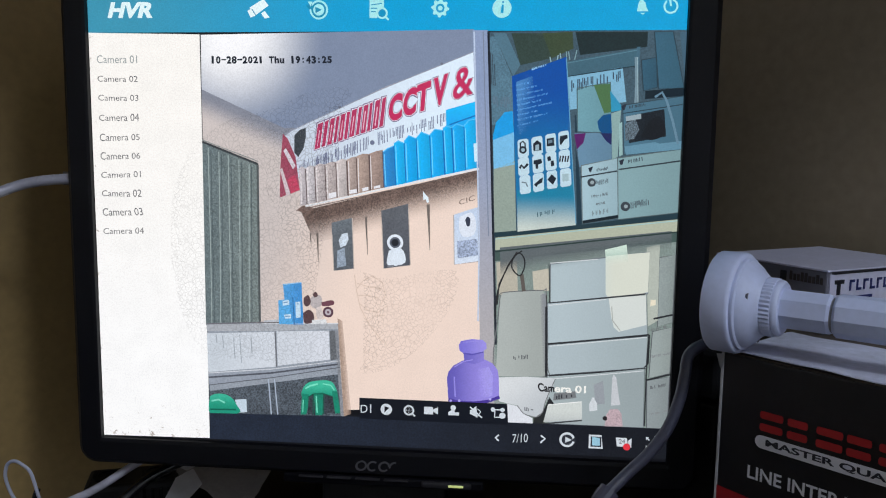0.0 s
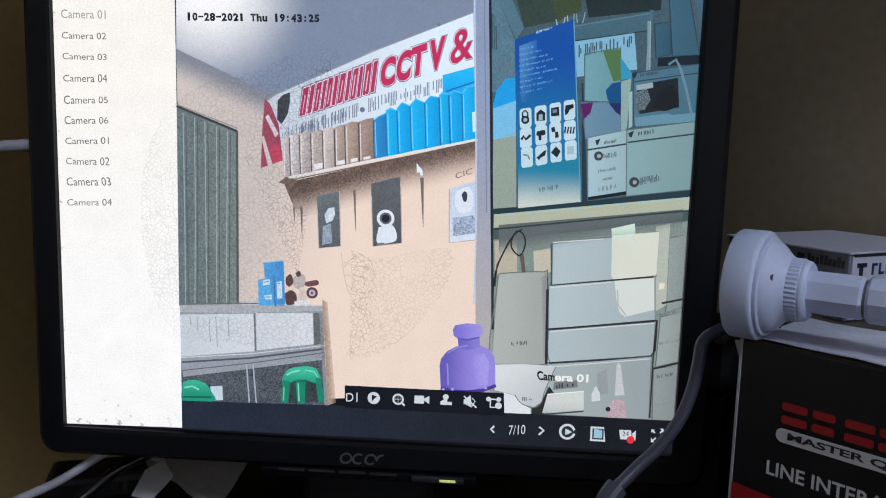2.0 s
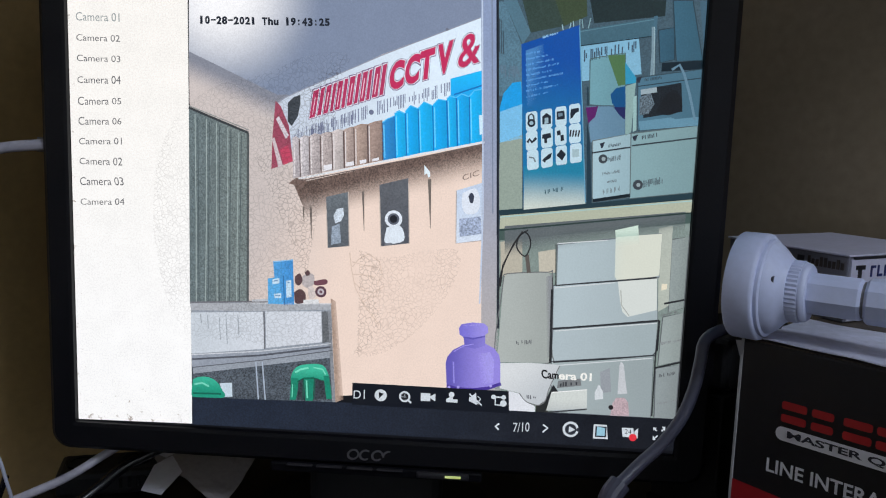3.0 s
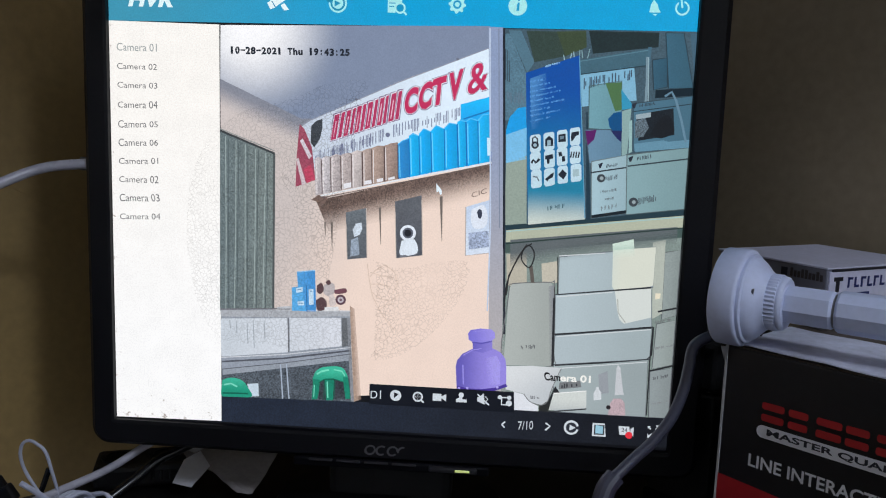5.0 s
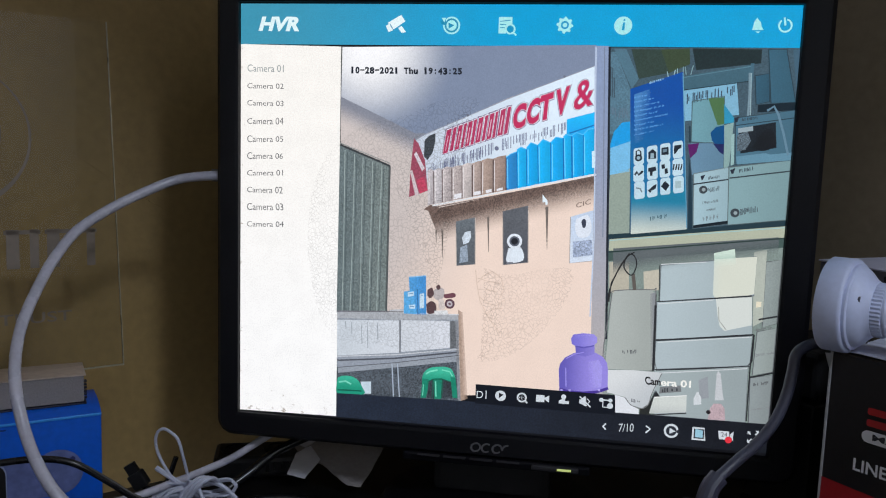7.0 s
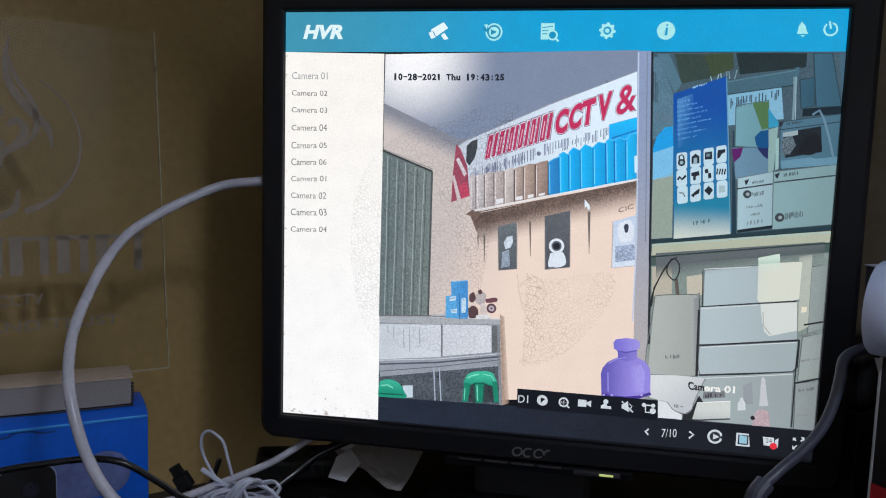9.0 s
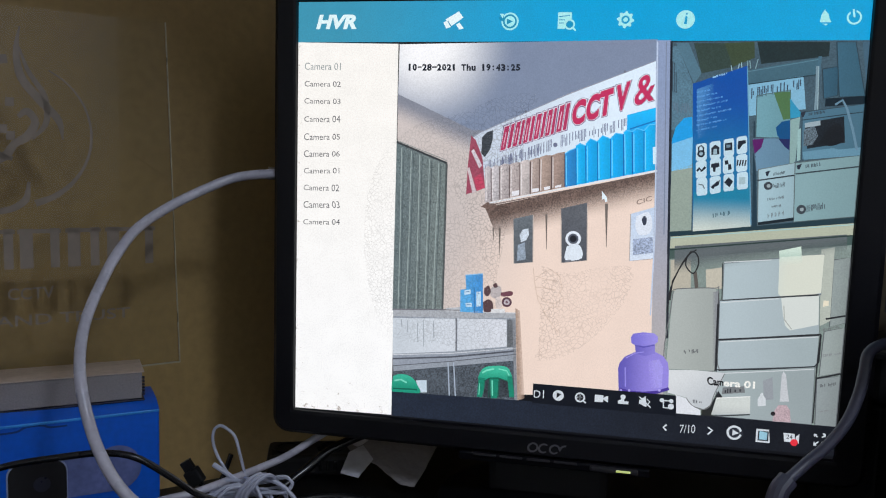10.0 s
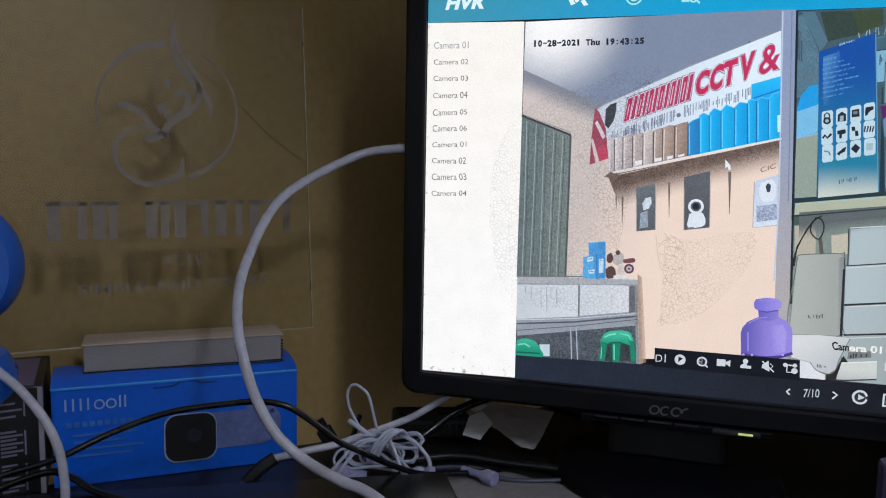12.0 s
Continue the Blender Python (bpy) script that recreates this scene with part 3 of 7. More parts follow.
flat("icon", 14, (206, 214, 222), [(810, 907),(817, 907),(817, 917),(827, 917),(827, 924),(803, 924),(803, 917),(810, 913)])
flat("icon", 14, (206, 214, 222), [(851, 910),(854, 910),(865, 900),(868, 927),(854, 920),(851, 920)])
stroke("icon_slash", 14, (206, 214, 222), [(851, 903), (878, 927)], 3)
stroke("icon_wave", 14, (206, 214, 222), [(868, 907), (875, 913), (868, 924)], 2)
stroke("icon", 14, (206, 214, 222), [(902, 907), (923, 907)], 3)
stroke("icon", 14, (206, 214, 222), [(906, 907), (906, 924), (923, 924)], 3)
dot("icon", 14, (206, 214, 222), 902, 907, 5)
dot("icon", 14, (206, 214, 222), 923, 907, 5)
dot("icon", 14, (206, 214, 222), 923, 920, 7)
stroke("icon", 14, (206, 214, 222), [(916, 964), (909, 971), (916, 978)], 4)
words("page_count", 14, (206, 214, 222), "7/10", [(946, 981), (980, 978), (980, 958), (946, 961)])
stroke("icon", 14, (206, 214, 222), [(1008, 961), (1018, 968), (1008, 978)], 4)
dot("icon", 14, (206, 214, 222), 1066, 968, 17)
dot("icon_inner", 15, (44, 48, 58), 1066, 968, 12)
flat("icon_arrow", 16, (206, 214, 222), [(1062, 961),(1062, 975),(1076, 968)])
flat("icon_gap", 16, (44, 48, 58), [(1076, 968),(1083, 961),(1086, 975),(1079, 971)])
flat("icon", 14, (206, 214, 222), [(1113, 954),(1140, 954),(1144, 985),(1113, 985)])
flat("icon_inner", 15, (44, 48, 58), [(1117, 958),(1140, 958),(1140, 981),(1117, 981)])
flat("icon_inner", 16, (150, 196, 216), [(1120, 958),(1137, 961),(1137, 978),(1120, 978)])
flat("icon", 14, (206, 214, 222), [(1171, 958),(1195, 958),(1198, 978),(1174, 978)])
flat("icon", 14, (206, 214, 222), [(1198, 964),(1205, 958),(1205, 981),(1198, 971)])
dot("icon_dot", 15, (224, 52, 66), 1195, 978, 8)
words("icon_word", 15, (44, 48, 58), "24", [(1178, 971), (1191, 971), (1191, 961), (1178, 961)])
stroke("icon", 14, (206, 214, 222), [(1243, 961), (1236, 954)], 3)
flat("icon", 14, (206, 214, 222), [(1236, 961),(1236, 954),(1243, 954)])
stroke("icon", 14, (206, 214, 222), [(1253, 961), (1260, 954)], 3)
flat("icon", 14, (206, 214, 222), [(1260, 961),(1260, 951),(1253, 951)])
stroke("icon", 14, (206, 214, 222), [(1246, 971), (1239, 978)], 3)
flat("icon", 14, (206, 214, 222), [(1236, 971),(1236, 981),(1243, 981)])
stroke("icon", 14, (206, 214, 222), [(1253, 971), (1260, 978)], 3)
flat("icon", 14, (206, 214, 222), [(1260, 971),(1263, 978),(1253, 978)])
words("menu_title", 2, (226, 246, 250), "HVR", [(48, 66), (150, 66), (153, 32), (51, 32)], bold=0.05, slant=0.25)
dot("icon", 2, (168, 232, 236), 514, 49, 20)
dot("icon_inner", 3, (20, 140, 184), 514, 49, 16)
dot("icon", 4, (168, 232, 236), 514, 49, 12)
flat("icon_arrow", 5, (20, 140, 184), [(507, 43),(507, 56),(521, 49)])
flat("icon_gap", 3, (20, 140, 184), [(487, 39),(500, 36),(500, 49),(490, 46)])
flat("icon", 4, (168, 232, 236), [(490, 32),(500, 32),(497, 43)])
flat("icon", 2, (168, 232, 236), [(623, 29),(654, 29),(654, 46),(640, 49),(640, 66),(623, 66)])
stroke("icon_line", 3, (14, 146, 194), [(626, 39), (650, 36)], 2)
stroke("icon_line", 3, (14, 146, 194), [(626, 46), (640, 46)], 2)
stroke("icon_line", 3, (14, 146, 194), [(626, 53), (637, 53)], 2)
dot("icon", 3, (168, 232, 236), 650, 56, 12)
dot("icon_inner", 4, (14, 146, 194), 650, 56, 8)
stroke("icon_tail", 3, (168, 232, 236), [(657, 63), (664, 70)], 4)
gear("icon", 2, (168, 232, 236), 773, 46, 19)
dot("icon_inner", 3, (8, 152, 206), 773, 46, 9)
dot("icon_inner", 4, (168, 232, 236), 773, 46, 5)
dot("icon", 2, (168, 232, 236), 902, 46, 20)
words("icon_word", 3, (8, 152, 206), "i", [(899, 56), (906, 56), (906, 32), (902, 32)], slant=0.25)
flat("icon", 2, (168, 232, 236), [(1178, 53),(1181, 49),(1181, 36),(1185, 29),(1188, 26),(1188, 29),(1195, 36),(1198, 49),(1202, 53)])
flat("icon", 2, (168, 232, 236), [(1185, 56),(1195, 56),(1191, 60)])
dot("icon", 2, (168, 232, 236), 1246, 43, 15)
dot("icon_inner", 3, (8, 158, 214), 1246, 43, 11)
flat("icon_gap", 4, (8, 158, 214), [(1236, 22),(1249, 22),(1249, 39),(1239, 39)])
stroke("icon", 5, (168, 232, 236), [(1243, 26), (1246, 43)], 4)
words("list_word", 2, (150, 158, 160), "Camera 01", [(17, 162), (109, 162), (109, 145), (17, 145)])
words("list_word", 2, (104, 104, 108), "Camera 02", [(17, 202), (109, 202), (109, 189), (17, 189)])
words("list_word", 2, (104, 104, 108), "Camera 03", [(17, 243), (109, 243), (109, 230), (17, 230)])
words("list_word", 2, (104, 104, 108), "Camera 04", [(17, 287), (109, 287), (109, 270), (17, 274)])
words("list_word", 2, (104, 104, 108), "Camera 05", [(17, 332), (109, 328), (109, 315), (17, 315)])
words("list_word", 2, (104, 104, 108), "Camera 06", [(17, 373), (109, 369), (109, 356), (17, 356)])
words("list_word", 2, (104, 104, 108), "Camera 01", [(17, 413), (109, 410), (109, 396), (17, 400)])
words("list_word", 2, (104, 104, 108), "Camera 02", [(17, 454), (109, 454), (109, 437), (17, 441)])
words("list_word", 2, (104, 104, 108), "Camera 03", [(17, 498), (112, 495), (109, 478), (17, 481)])
words("list_word", 2, (104, 104, 108), "Camera 04", [(17, 539), (112, 536), (112, 522), (17, 526)])
words("camera_caption", 13, (20, 20, 24), "Cam", [(1001, 862), (1035, 862), (1035, 845), (997, 842)], bold=0.03)
words("camera_caption", 13, (240, 240, 236), "era 01", [(1035, 862), (1103, 862), (1103, 845), (1035, 845)], bold=0.03)
flat("picture_wall", 1, (202, 192, 190), [(254, 101), (845, 89), (902, 897), (255, 951)], to=(238, 216, 204), grain=0.06, ends=((380, 520), (616, 603)))
flat("picture_wall_left", 2, (206, 196, 194), [(253, 228), (436, 311), (443, 544), (382, 630), (376, 371), (252, 322)], fade=True, grain=0.09, ends=((265, 281), (446, 422)))
flat("picture_ceiling", 2.5, (126, 139, 165), [(254, 101), (845, 89), (846, 134), (652, 211), (459, 300), (436, 308), (253, 228)], to=(252, 252, 255), axis='r', centre=(321, 98), span=(215, 25), grain=0.07)
flat("ceiling_edge", 2.6, (134, 138, 152), [(253, 217), (436, 298), (459, 297), (476, 333), (438, 369), (252, 290)], fade=True, grain=0.12, ends=((348, 266), (326, 317)))
flat("picture_shutter", 3, (108, 122, 126), [(252, 328), (376, 374), (376, 731), (251, 740)], to=(122, 134, 134), axis='x', span=(255, 380), grain=0.3)
stroke("shutter_rib", 4, (158, 172, 172), [(265, 343), (266, 553), (265, 735)], 2)
stroke("shutter_rib_shade", 4, (84, 96, 100), [(271, 348), (271, 553), (271, 735)], 2)
stroke("shutter_rib", 4, (158, 172, 172), [(289, 351), (288, 552), (285, 734)], 2)
stroke("shutter_rib_shade", 4, (84, 96, 100), [(295, 357), (293, 552), (291, 733)], 2)
stroke("shutter_rib", 4, (158, 172, 172), [(310, 359), (310, 551), (310, 732)], 2)
stroke("shutter_rib_shade", 4, (84, 96, 100), [(316, 364), (316, 551), (315, 732)], 2)
stroke("shutter_rib", 4, (158, 172, 172), [(334, 368), (333, 550), (331, 731)], 2)
stroke("shutter_rib_shade", 4, (84, 96, 100), [(340, 373), (338, 550), (337, 731)], 2)
stroke("shutter_rib", 4, (158, 172, 172), [(357, 376), (354, 549), (352, 729)], 2)
stroke("shutter_rib_shade", 4, (84, 96, 100), [(362, 381), (360, 548), (358, 729)], 2)
stroke("shutter_rail", 4.5, (62, 66, 70), [(252, 330), (377, 377)], 5)
stroke("shutter_rail", 4.6, (140, 145, 145), [(252, 326), (377, 371)], 2)
stroke("shutter_rail", 4.5, (84, 90, 92), [(376, 377), (376, 731)], 5)
flat("picture_sign", 3, (198, 208, 224), [(436, 316), (459, 300), (653, 212), (845, 134), (853, 290), (659, 361), (470, 415)], to=(222, 238, 253), axis='x', span=(440, 780), grain=0.05)
stroke("sign_edge", 3.4, (150, 155, 172), [(440, 312), (459, 300), (653, 212), (845, 135)], 2)
flat("picture_flag", 4, (158, 76, 98), [(433, 310), (444, 321), (461, 360), (470, 432), (425, 449), (427, 380)], grain=0.12)
flat("flag_stripe", 5, (214, 206, 216), [(434, 347), (440, 341), (461, 379), (455, 387)])
flat("flag_stripe", 5, (206, 192, 198), [(426, 388), (431, 384), (449, 441), (440, 446)])
flat("flag_patch", 4.6, (192, 72, 100), [(443, 409), (459, 399), (470, 431), (451, 440)])
flat("sign_badge", 4, (66, 72, 80), [(459, 313), (470, 302), (484, 297), (484, 317), (479, 341), (467, 360), (458, 351), (462, 331)], grain=0.3)
flat("sign_block_edge", 4, (126, 108, 142), [(501, 347), (518, 342), (525, 280), (508, 285)])
flat("sign_block_gap", 5, (226, 228, 240), [(502, 345), (517, 341), (524, 282), (510, 287)])
flat("sign_block", 6, (180, 54, 98), [(503, 344), (515, 340), (523, 284), (511, 289)])
flat("sign_block_edge", 4, (126, 108, 142), [(517, 341), (530, 338), (537, 275), (524, 279)])
flat("sign_block_gap", 5, (226, 228, 240), [(518, 340), (529, 337), (536, 277), (526, 281)])
flat("sign_block", 6, (180, 54, 98), [(519, 338), (527, 335), (535, 279), (527, 283)])
flat("sign_block_light", 6.5, (232, 200, 216), [(509, 336), (510, 336), (516, 301), (514, 301)])
flat("sign_block_edge", 4, (126, 108, 142), [(529, 337), (544, 333), (551, 270), (536, 274)])
flat("sign_block_gap", 5, (226, 228, 240), [(530, 335), (542, 332), (550, 272), (538, 276)])
flat("sign_block", 6, (180, 54, 98), [(531, 334), (541, 331), (549, 274), (539, 278)])
flat("sign_block_edge", 4, (126, 108, 142), [(542, 332), (554, 330), (561, 266), (549, 269)])
flat("sign_block_gap", 5, (226, 228, 240), [(543, 331), (552, 328), (560, 268), (551, 271)])
flat("sign_block", 6, (180, 54, 98), [(545, 329), (551, 327), (559, 270), (552, 273)])
flat("sign_block_light", 6.5, (232, 200, 216), [(536, 326), (537, 326), (543, 290), (541, 290)])
flat("sign_block_edge", 4, (126, 108, 142), [(553, 328), (568, 325), (575, 261), (560, 265)])
flat("sign_block_gap", 5, (226, 228, 240), [(554, 327), (566, 323), (573, 263), (561, 267)])
flat("sign_block", 6, (180, 54, 98), [(555, 326), (565, 322), (572, 265), (562, 268)])
flat("sign_block_edge", 4, (126, 108, 142), [(566, 324), (578, 321), (585, 257), (573, 260)])
flat("sign_block_gap", 5, (226, 228, 240), [(567, 322), (576, 320), (583, 259), (574, 261)])
flat("sign_block", 6, (180, 54, 98), [(568, 321), (575, 319), (582, 261), (575, 263)])
flat("sign_block_light", 6.5, (232, 200, 216), [(559, 318), (561, 318), (566, 280), (565, 280)])
flat("sign_block_edge", 4, (126, 108, 142), [(576, 320), (593, 316), (600, 251), (583, 255)])
flat("sign_block_gap", 5, (226, 228, 240), [(578, 319), (591, 315), (598, 253), (585, 257)])
flat("sign_block", 6, (180, 54, 98), [(579, 317), (590, 313), (597, 255), (586, 259)])
flat("sign_block_edge", 4, (126, 108, 142), [(591, 315), (604, 312), (611, 246), (598, 250)])
flat("sign_block_gap", 5, (226, 228, 240), [(593, 313), (602, 311), (609, 248), (599, 251)])
flat("sign_block", 6, (180, 54, 98), [(594, 312), (601, 309), (608, 250), (601, 253)])
flat("sign_block_light", 6.5, (232, 200, 216), [(584, 309), (585, 309), (591, 271), (589, 271)])
flat("sign_block_edge", 4, (126, 108, 142), [(603, 311), (618, 307), (624, 241), (609, 245)])
flat("sign_block_gap", 5, (226, 228, 240), [(604, 309), (616, 306), (623, 243), (611, 247)])
flat("sign_block", 6, (180, 54, 98), [(605, 308), (615, 305), (622, 245), (612, 249)])
flat("sign_block_edge", 4, (126, 108, 142), [(616, 306), (627, 304), (634, 237), (622, 240)])
flat("sign_block_gap", 5, (226, 228, 240), [(617, 305), (626, 302), (632, 239), (624, 242)])
flat("sign_block", 6, (180, 54, 98), [(618, 304), (625, 301), (631, 241), (625, 244)])
flat("sign_block_light", 6.5, (232, 200, 216), [(609, 300), (611, 300), (616, 260), (614, 260)])
flat("sign_block_edge", 4, (126, 108, 142), [(627, 302), (644, 298), (651, 231), (634, 235)])
flat("sign_block_gap", 5, (226, 228, 240), [(629, 301), (643, 296), (649, 232), (635, 237)])
flat("sign_block", 6, (180, 54, 98), [(630, 299), (642, 295), (648, 234), (637, 239)])
flat("sign_block_edge", 4, (126, 108, 142), [(643, 297), (656, 294), (662, 226), (649, 229)])
flat("sign_block_gap", 5, (226, 228, 240), [(644, 295), (654, 292), (661, 228), (651, 231)])
flat("sign_block", 6, (180, 54, 98), [(645, 294), (653, 291), (660, 230), (652, 233)])
flat("sign_block_light", 6.5, (232, 200, 216), [(635, 291), (637, 291), (642, 251), (640, 251)])
words("sign_word", 4, (112, 98, 134), "C", [(662, 288), (696, 278), (699, 215), (664, 226)], bold=0.1, slant=0.1)
words("sign_word", 5, (230, 238, 250), "C", [(663, 286), (695, 276), (697, 216), (666, 228)], bold=0.075, slant=0.1)
words("sign_word", 6, (194, 46, 94), "C", [(664, 285), (694, 275), (696, 218), (667, 229)], bold=0.055, slant=0.1)
words("sign_word", 4, (112, 98, 134), "C", [(693, 277), (727, 267), (729, 203), (695, 214)], bold=0.1, slant=0.1)
words("sign_word", 5, (230, 238, 250), "C", [(694, 275), (726, 265), (728, 204), (696, 215)], bold=0.075, slant=0.1)
words("sign_word", 6, (194, 46, 94), "C", [(695, 274), (724, 264), (727, 205), (698, 217)], bold=0.055, slant=0.1)
words("sign_word", 4, (112, 98, 134), "T", [(721, 267), (756, 256), (758, 191), (723, 203)], bold=0.1, slant=0.1)
words("sign_word", 5, (230, 238, 250), "T", [(722, 265), (755, 255), (757, 193), (724, 204)], bold=0.075, slant=0.1)
words("sign_word", 6, (194, 46, 94), "T", [(723, 264), (753, 254), (756, 194), (726, 205)], bold=0.055, slant=0.1)
words("sign_word", 4, (112, 98, 134), "V", [(756, 254), (793, 244), (795, 177), (758, 189)], bold=0.1, slant=0.1)
words("sign_word", 5, (230, 238, 250), "V", [(758, 253), (791, 242), (793, 178), (760, 190)], bold=0.075, slant=0.1)
words("sign_word", 6, (194, 46, 94), "V", [(759, 252), (790, 241), (792, 179), (761, 191)], bold=0.055, slant=0.1)
words("sign_word", 4, (112, 98, 134), "&", [(799, 239), (848, 224), (849, 155), (801, 172)], bold=0.03, slant=0.1)
words("sign_word", 5, (230, 238, 250), "&", [(800, 238), (846, 223), (848, 157), (802, 173)], bold=0.0225, slant=0.1)
words("sign_word", 6, (194, 46, 94), "&", [(802, 237), (845, 222), (847, 158), (803, 175)], bold=0.0165, slant=0.1)
print_row("small_print", 4.2, (118, 124, 150), [(469, 397), (603, 350), (602, 321), (468, 371)], [4, 8, 9], 3, 0.55)
dot("print_stop", 4.3, (110, 118, 146), 630, 327, 5)
print_row("small_print", 4.2, (112, 120, 150), [(507, 384), (624, 339), (623, 313), (507, 359)], [4, 3, 8], 5, 0.55)
print_row("small_print", 4.2, (108, 118, 152), [(642, 332), (789, 287), (788, 262), (641, 305)], [9, 9, 3], 7, 0.55)
dot("sign_nail", 4.4, (110, 116, 134), 559, 252, 3)
dot("sign_nail", 4.4, (110, 116, 134), 778, 160, 3)
flat("shelf_box", 4.5, (206, 198, 204), [(471, 466), (486, 463), (483, 384), (475, 380), (468, 385)], to=(177, 170, 175), grain=0.2, ends=((469, 408), (484, 410)))
stroke("box_gap", 5, (92, 76, 76), [(483, 386), (486, 463)], 2)
stroke("box_light", 5, (226, 220, 222), [(472, 389), (474, 462)], 2)
flat("shelf_box", 4.5, (216, 210, 216), [(486, 463), (506, 458), (503, 379), (493, 378), (483, 384)], to=(185, 180, 185), grain=0.2, ends=((484, 408), (504, 409)))
stroke("box_gap", 5, (92, 76, 76), [(503, 381), (506, 458)], 2)
stroke("box_light", 5, (226, 220, 222), [(487, 387), (489, 459)], 2)
flat("shelf_box", 4.5, (204, 194, 196), [(506, 458), (529, 453), (526, 375), (515, 373), (503, 379)], to=(175, 166, 168), grain=0.2, ends=((504, 407), (527, 409)))
stroke("box_gap", 5, (92, 76, 76), [(526, 378), (529, 453)], 2)
stroke("box_light", 5, (226, 220, 222), [(507, 383), (509, 454)], 2)
flat("shelf_box", 4.5, (200, 188, 188), [(529, 453), (553, 447), (550, 369), (538, 370), (526, 375)], to=(172, 161, 161), grain=0.2, ends=((527, 406), (551, 408)))
stroke("box_gap", 5, (92, 76, 76), [(550, 372), (553, 447)], 2)
stroke("box_light", 5, (226, 220, 222), [(530, 379), (532, 449)], 2)
flat("shelf_box", 4.5, (208, 198, 198), [(553, 447), (577, 442), (574, 364), (562, 363), (550, 369)], to=(178, 170, 170), grain=0.2, ends=((551, 405), (576, 407)))
stroke("box_gap", 5, (92, 76, 76), [(574, 367), (577, 442)], 3)
stroke("box_light", 5, (226, 220, 222), [(554, 373), (556, 443)], 2)
flat("shelf_box", 4.5, (184, 166, 160), [(577, 442), (598, 437), (595, 357), (585, 359), (574, 364)], to=(158, 142, 137), grain=0.2, ends=((576, 404), (597, 406)))
stroke("box_gap", 5, (92, 76, 76), [(595, 360), (598, 437)], 2)
stroke("box_light", 5, (226, 220, 222), [(578, 368), (580, 438)], 2)
flat("shelf_box", 4.5, (180, 158, 148), [(598, 437), (626, 430), (623, 351), (609, 351), (595, 357)], to=(154, 135, 127), grain=0.2, ends=((597, 403), (625, 405)))
stroke("box_gap", 5, (92, 76, 76), [(623, 353), (626, 430)], 3)
stroke("box_light", 5, (226, 220, 222), [(599, 361), (601, 433)], 2)
flat("shelf_box", 4.5, (170, 148, 140), [(626, 430), (656, 423), (653, 342), (638, 345), (623, 351)], to=(146, 127, 120), grain=0.2, ends=((625, 402), (655, 404)))
stroke("box_gap", 5, (92, 76, 76), [(653, 345), (656, 423)], 3)
stroke("box_light", 5, (226, 220, 222), [(626, 355), (629, 426)], 2)
flat("price_tag", 5.5, (232, 232, 240), [(534, 449), (551, 445), (551, 434), (534, 438)])
flat("price_tag", 5.5, (232, 232, 240), [(581, 438), (597, 435), (596, 427), (581, 430)])
flat("price_tag", 5.5, (232, 232, 240), [(609, 432), (622, 429), (622, 422), (608, 425)])
flat("price_tag", 5.5, (232, 232, 240), [(634, 426), (648, 423), (648, 417), (634, 421)])
flat("blue_shelf_box", 4.4, (30, 186, 253), [(788, 256), (850, 238), (853, 290), (790, 305)], to=(30, 165, 240), axis='v', span=(240, 300), grain=0.05)
stroke("box_edge", 4.8, (22, 116, 196), [(796, 287), (852, 267)], 3)
flat("blue_shelf_box", 5, (44, 142, 214), [(656, 423), (681, 418), (677, 332), (663, 338), (653, 346)], to=(39, 127, 192), grain=0.07, ends=((654, 362), (679, 361)))
stroke("box_edge", 6, (20, 112, 192), [(677, 333), (682, 418)], 2)
stroke("box_light", 6, (112, 208, 255), [(656, 351), (660, 418)], 2)
stroke("box_light", 6, (96, 200, 252), [(653, 347), (663, 339), (677, 333)], 2)
flat("blue_shelf_box", 5, (26, 184, 253), [(681, 418), (703, 413), (699, 326), (686, 321), (677, 327)], to=(23, 165, 227), grain=0.07, ends=((679, 361), (701, 360)))
stroke("box_edge", 6, (20, 112, 192), [(699, 327), (704, 412)], 2)
stroke("box_light", 6, (112, 208, 255), [(681, 332), (685, 412)], 2)
stroke("box_light", 6, (96, 200, 252), [(677, 328), (686, 323), (699, 327)], 2)
flat("blue_shelf_box", 5, (22, 176, 250), [(703, 413), (729, 406), (725, 316), (709, 310), (699, 322)], to=(19, 158, 225), grain=0.07, ends=((701, 360), (727, 359)))
stroke("box_edge", 6, (20, 112, 192), [(725, 317), (730, 406)], 2)
stroke("box_light", 6, (112, 208, 255), [(703, 327), (707, 407)], 2)
stroke("box_light", 6, (96, 200, 252), [(699, 323), (709, 311), (725, 317)], 2)
flat("blue_shelf_box", 5, (26, 184, 253), [(729, 406), (759, 400), (754, 309), (736, 302), (725, 315)], to=(23, 165, 227), grain=0.07, ends=((727, 359), (757, 358)))
stroke("box_edge", 6, (20, 112, 192), [(754, 310), (759, 400)], 2)
stroke("box_light", 6, (112, 208, 255), [(728, 320), (733, 401)], 2)
stroke("box_light", 6, (96, 200, 252), [(725, 316), (736, 303), (754, 310)], 2)
flat("blue_shelf_box", 5, (22, 176, 250), [(759, 400), (787, 393), (782, 298), (765, 296), (754, 308)], to=(19, 158, 225), grain=0.07, ends=((757, 358), (785, 357)))
stroke("box_edge", 6, (20, 112, 192), [(782, 299), (788, 393)], 3)
stroke("box_light", 6, (112, 208, 255), [(758, 313), (762, 394)], 2)
stroke("box_light", 6, (96, 200, 252), [(754, 309), (765, 297), (782, 299)], 2)
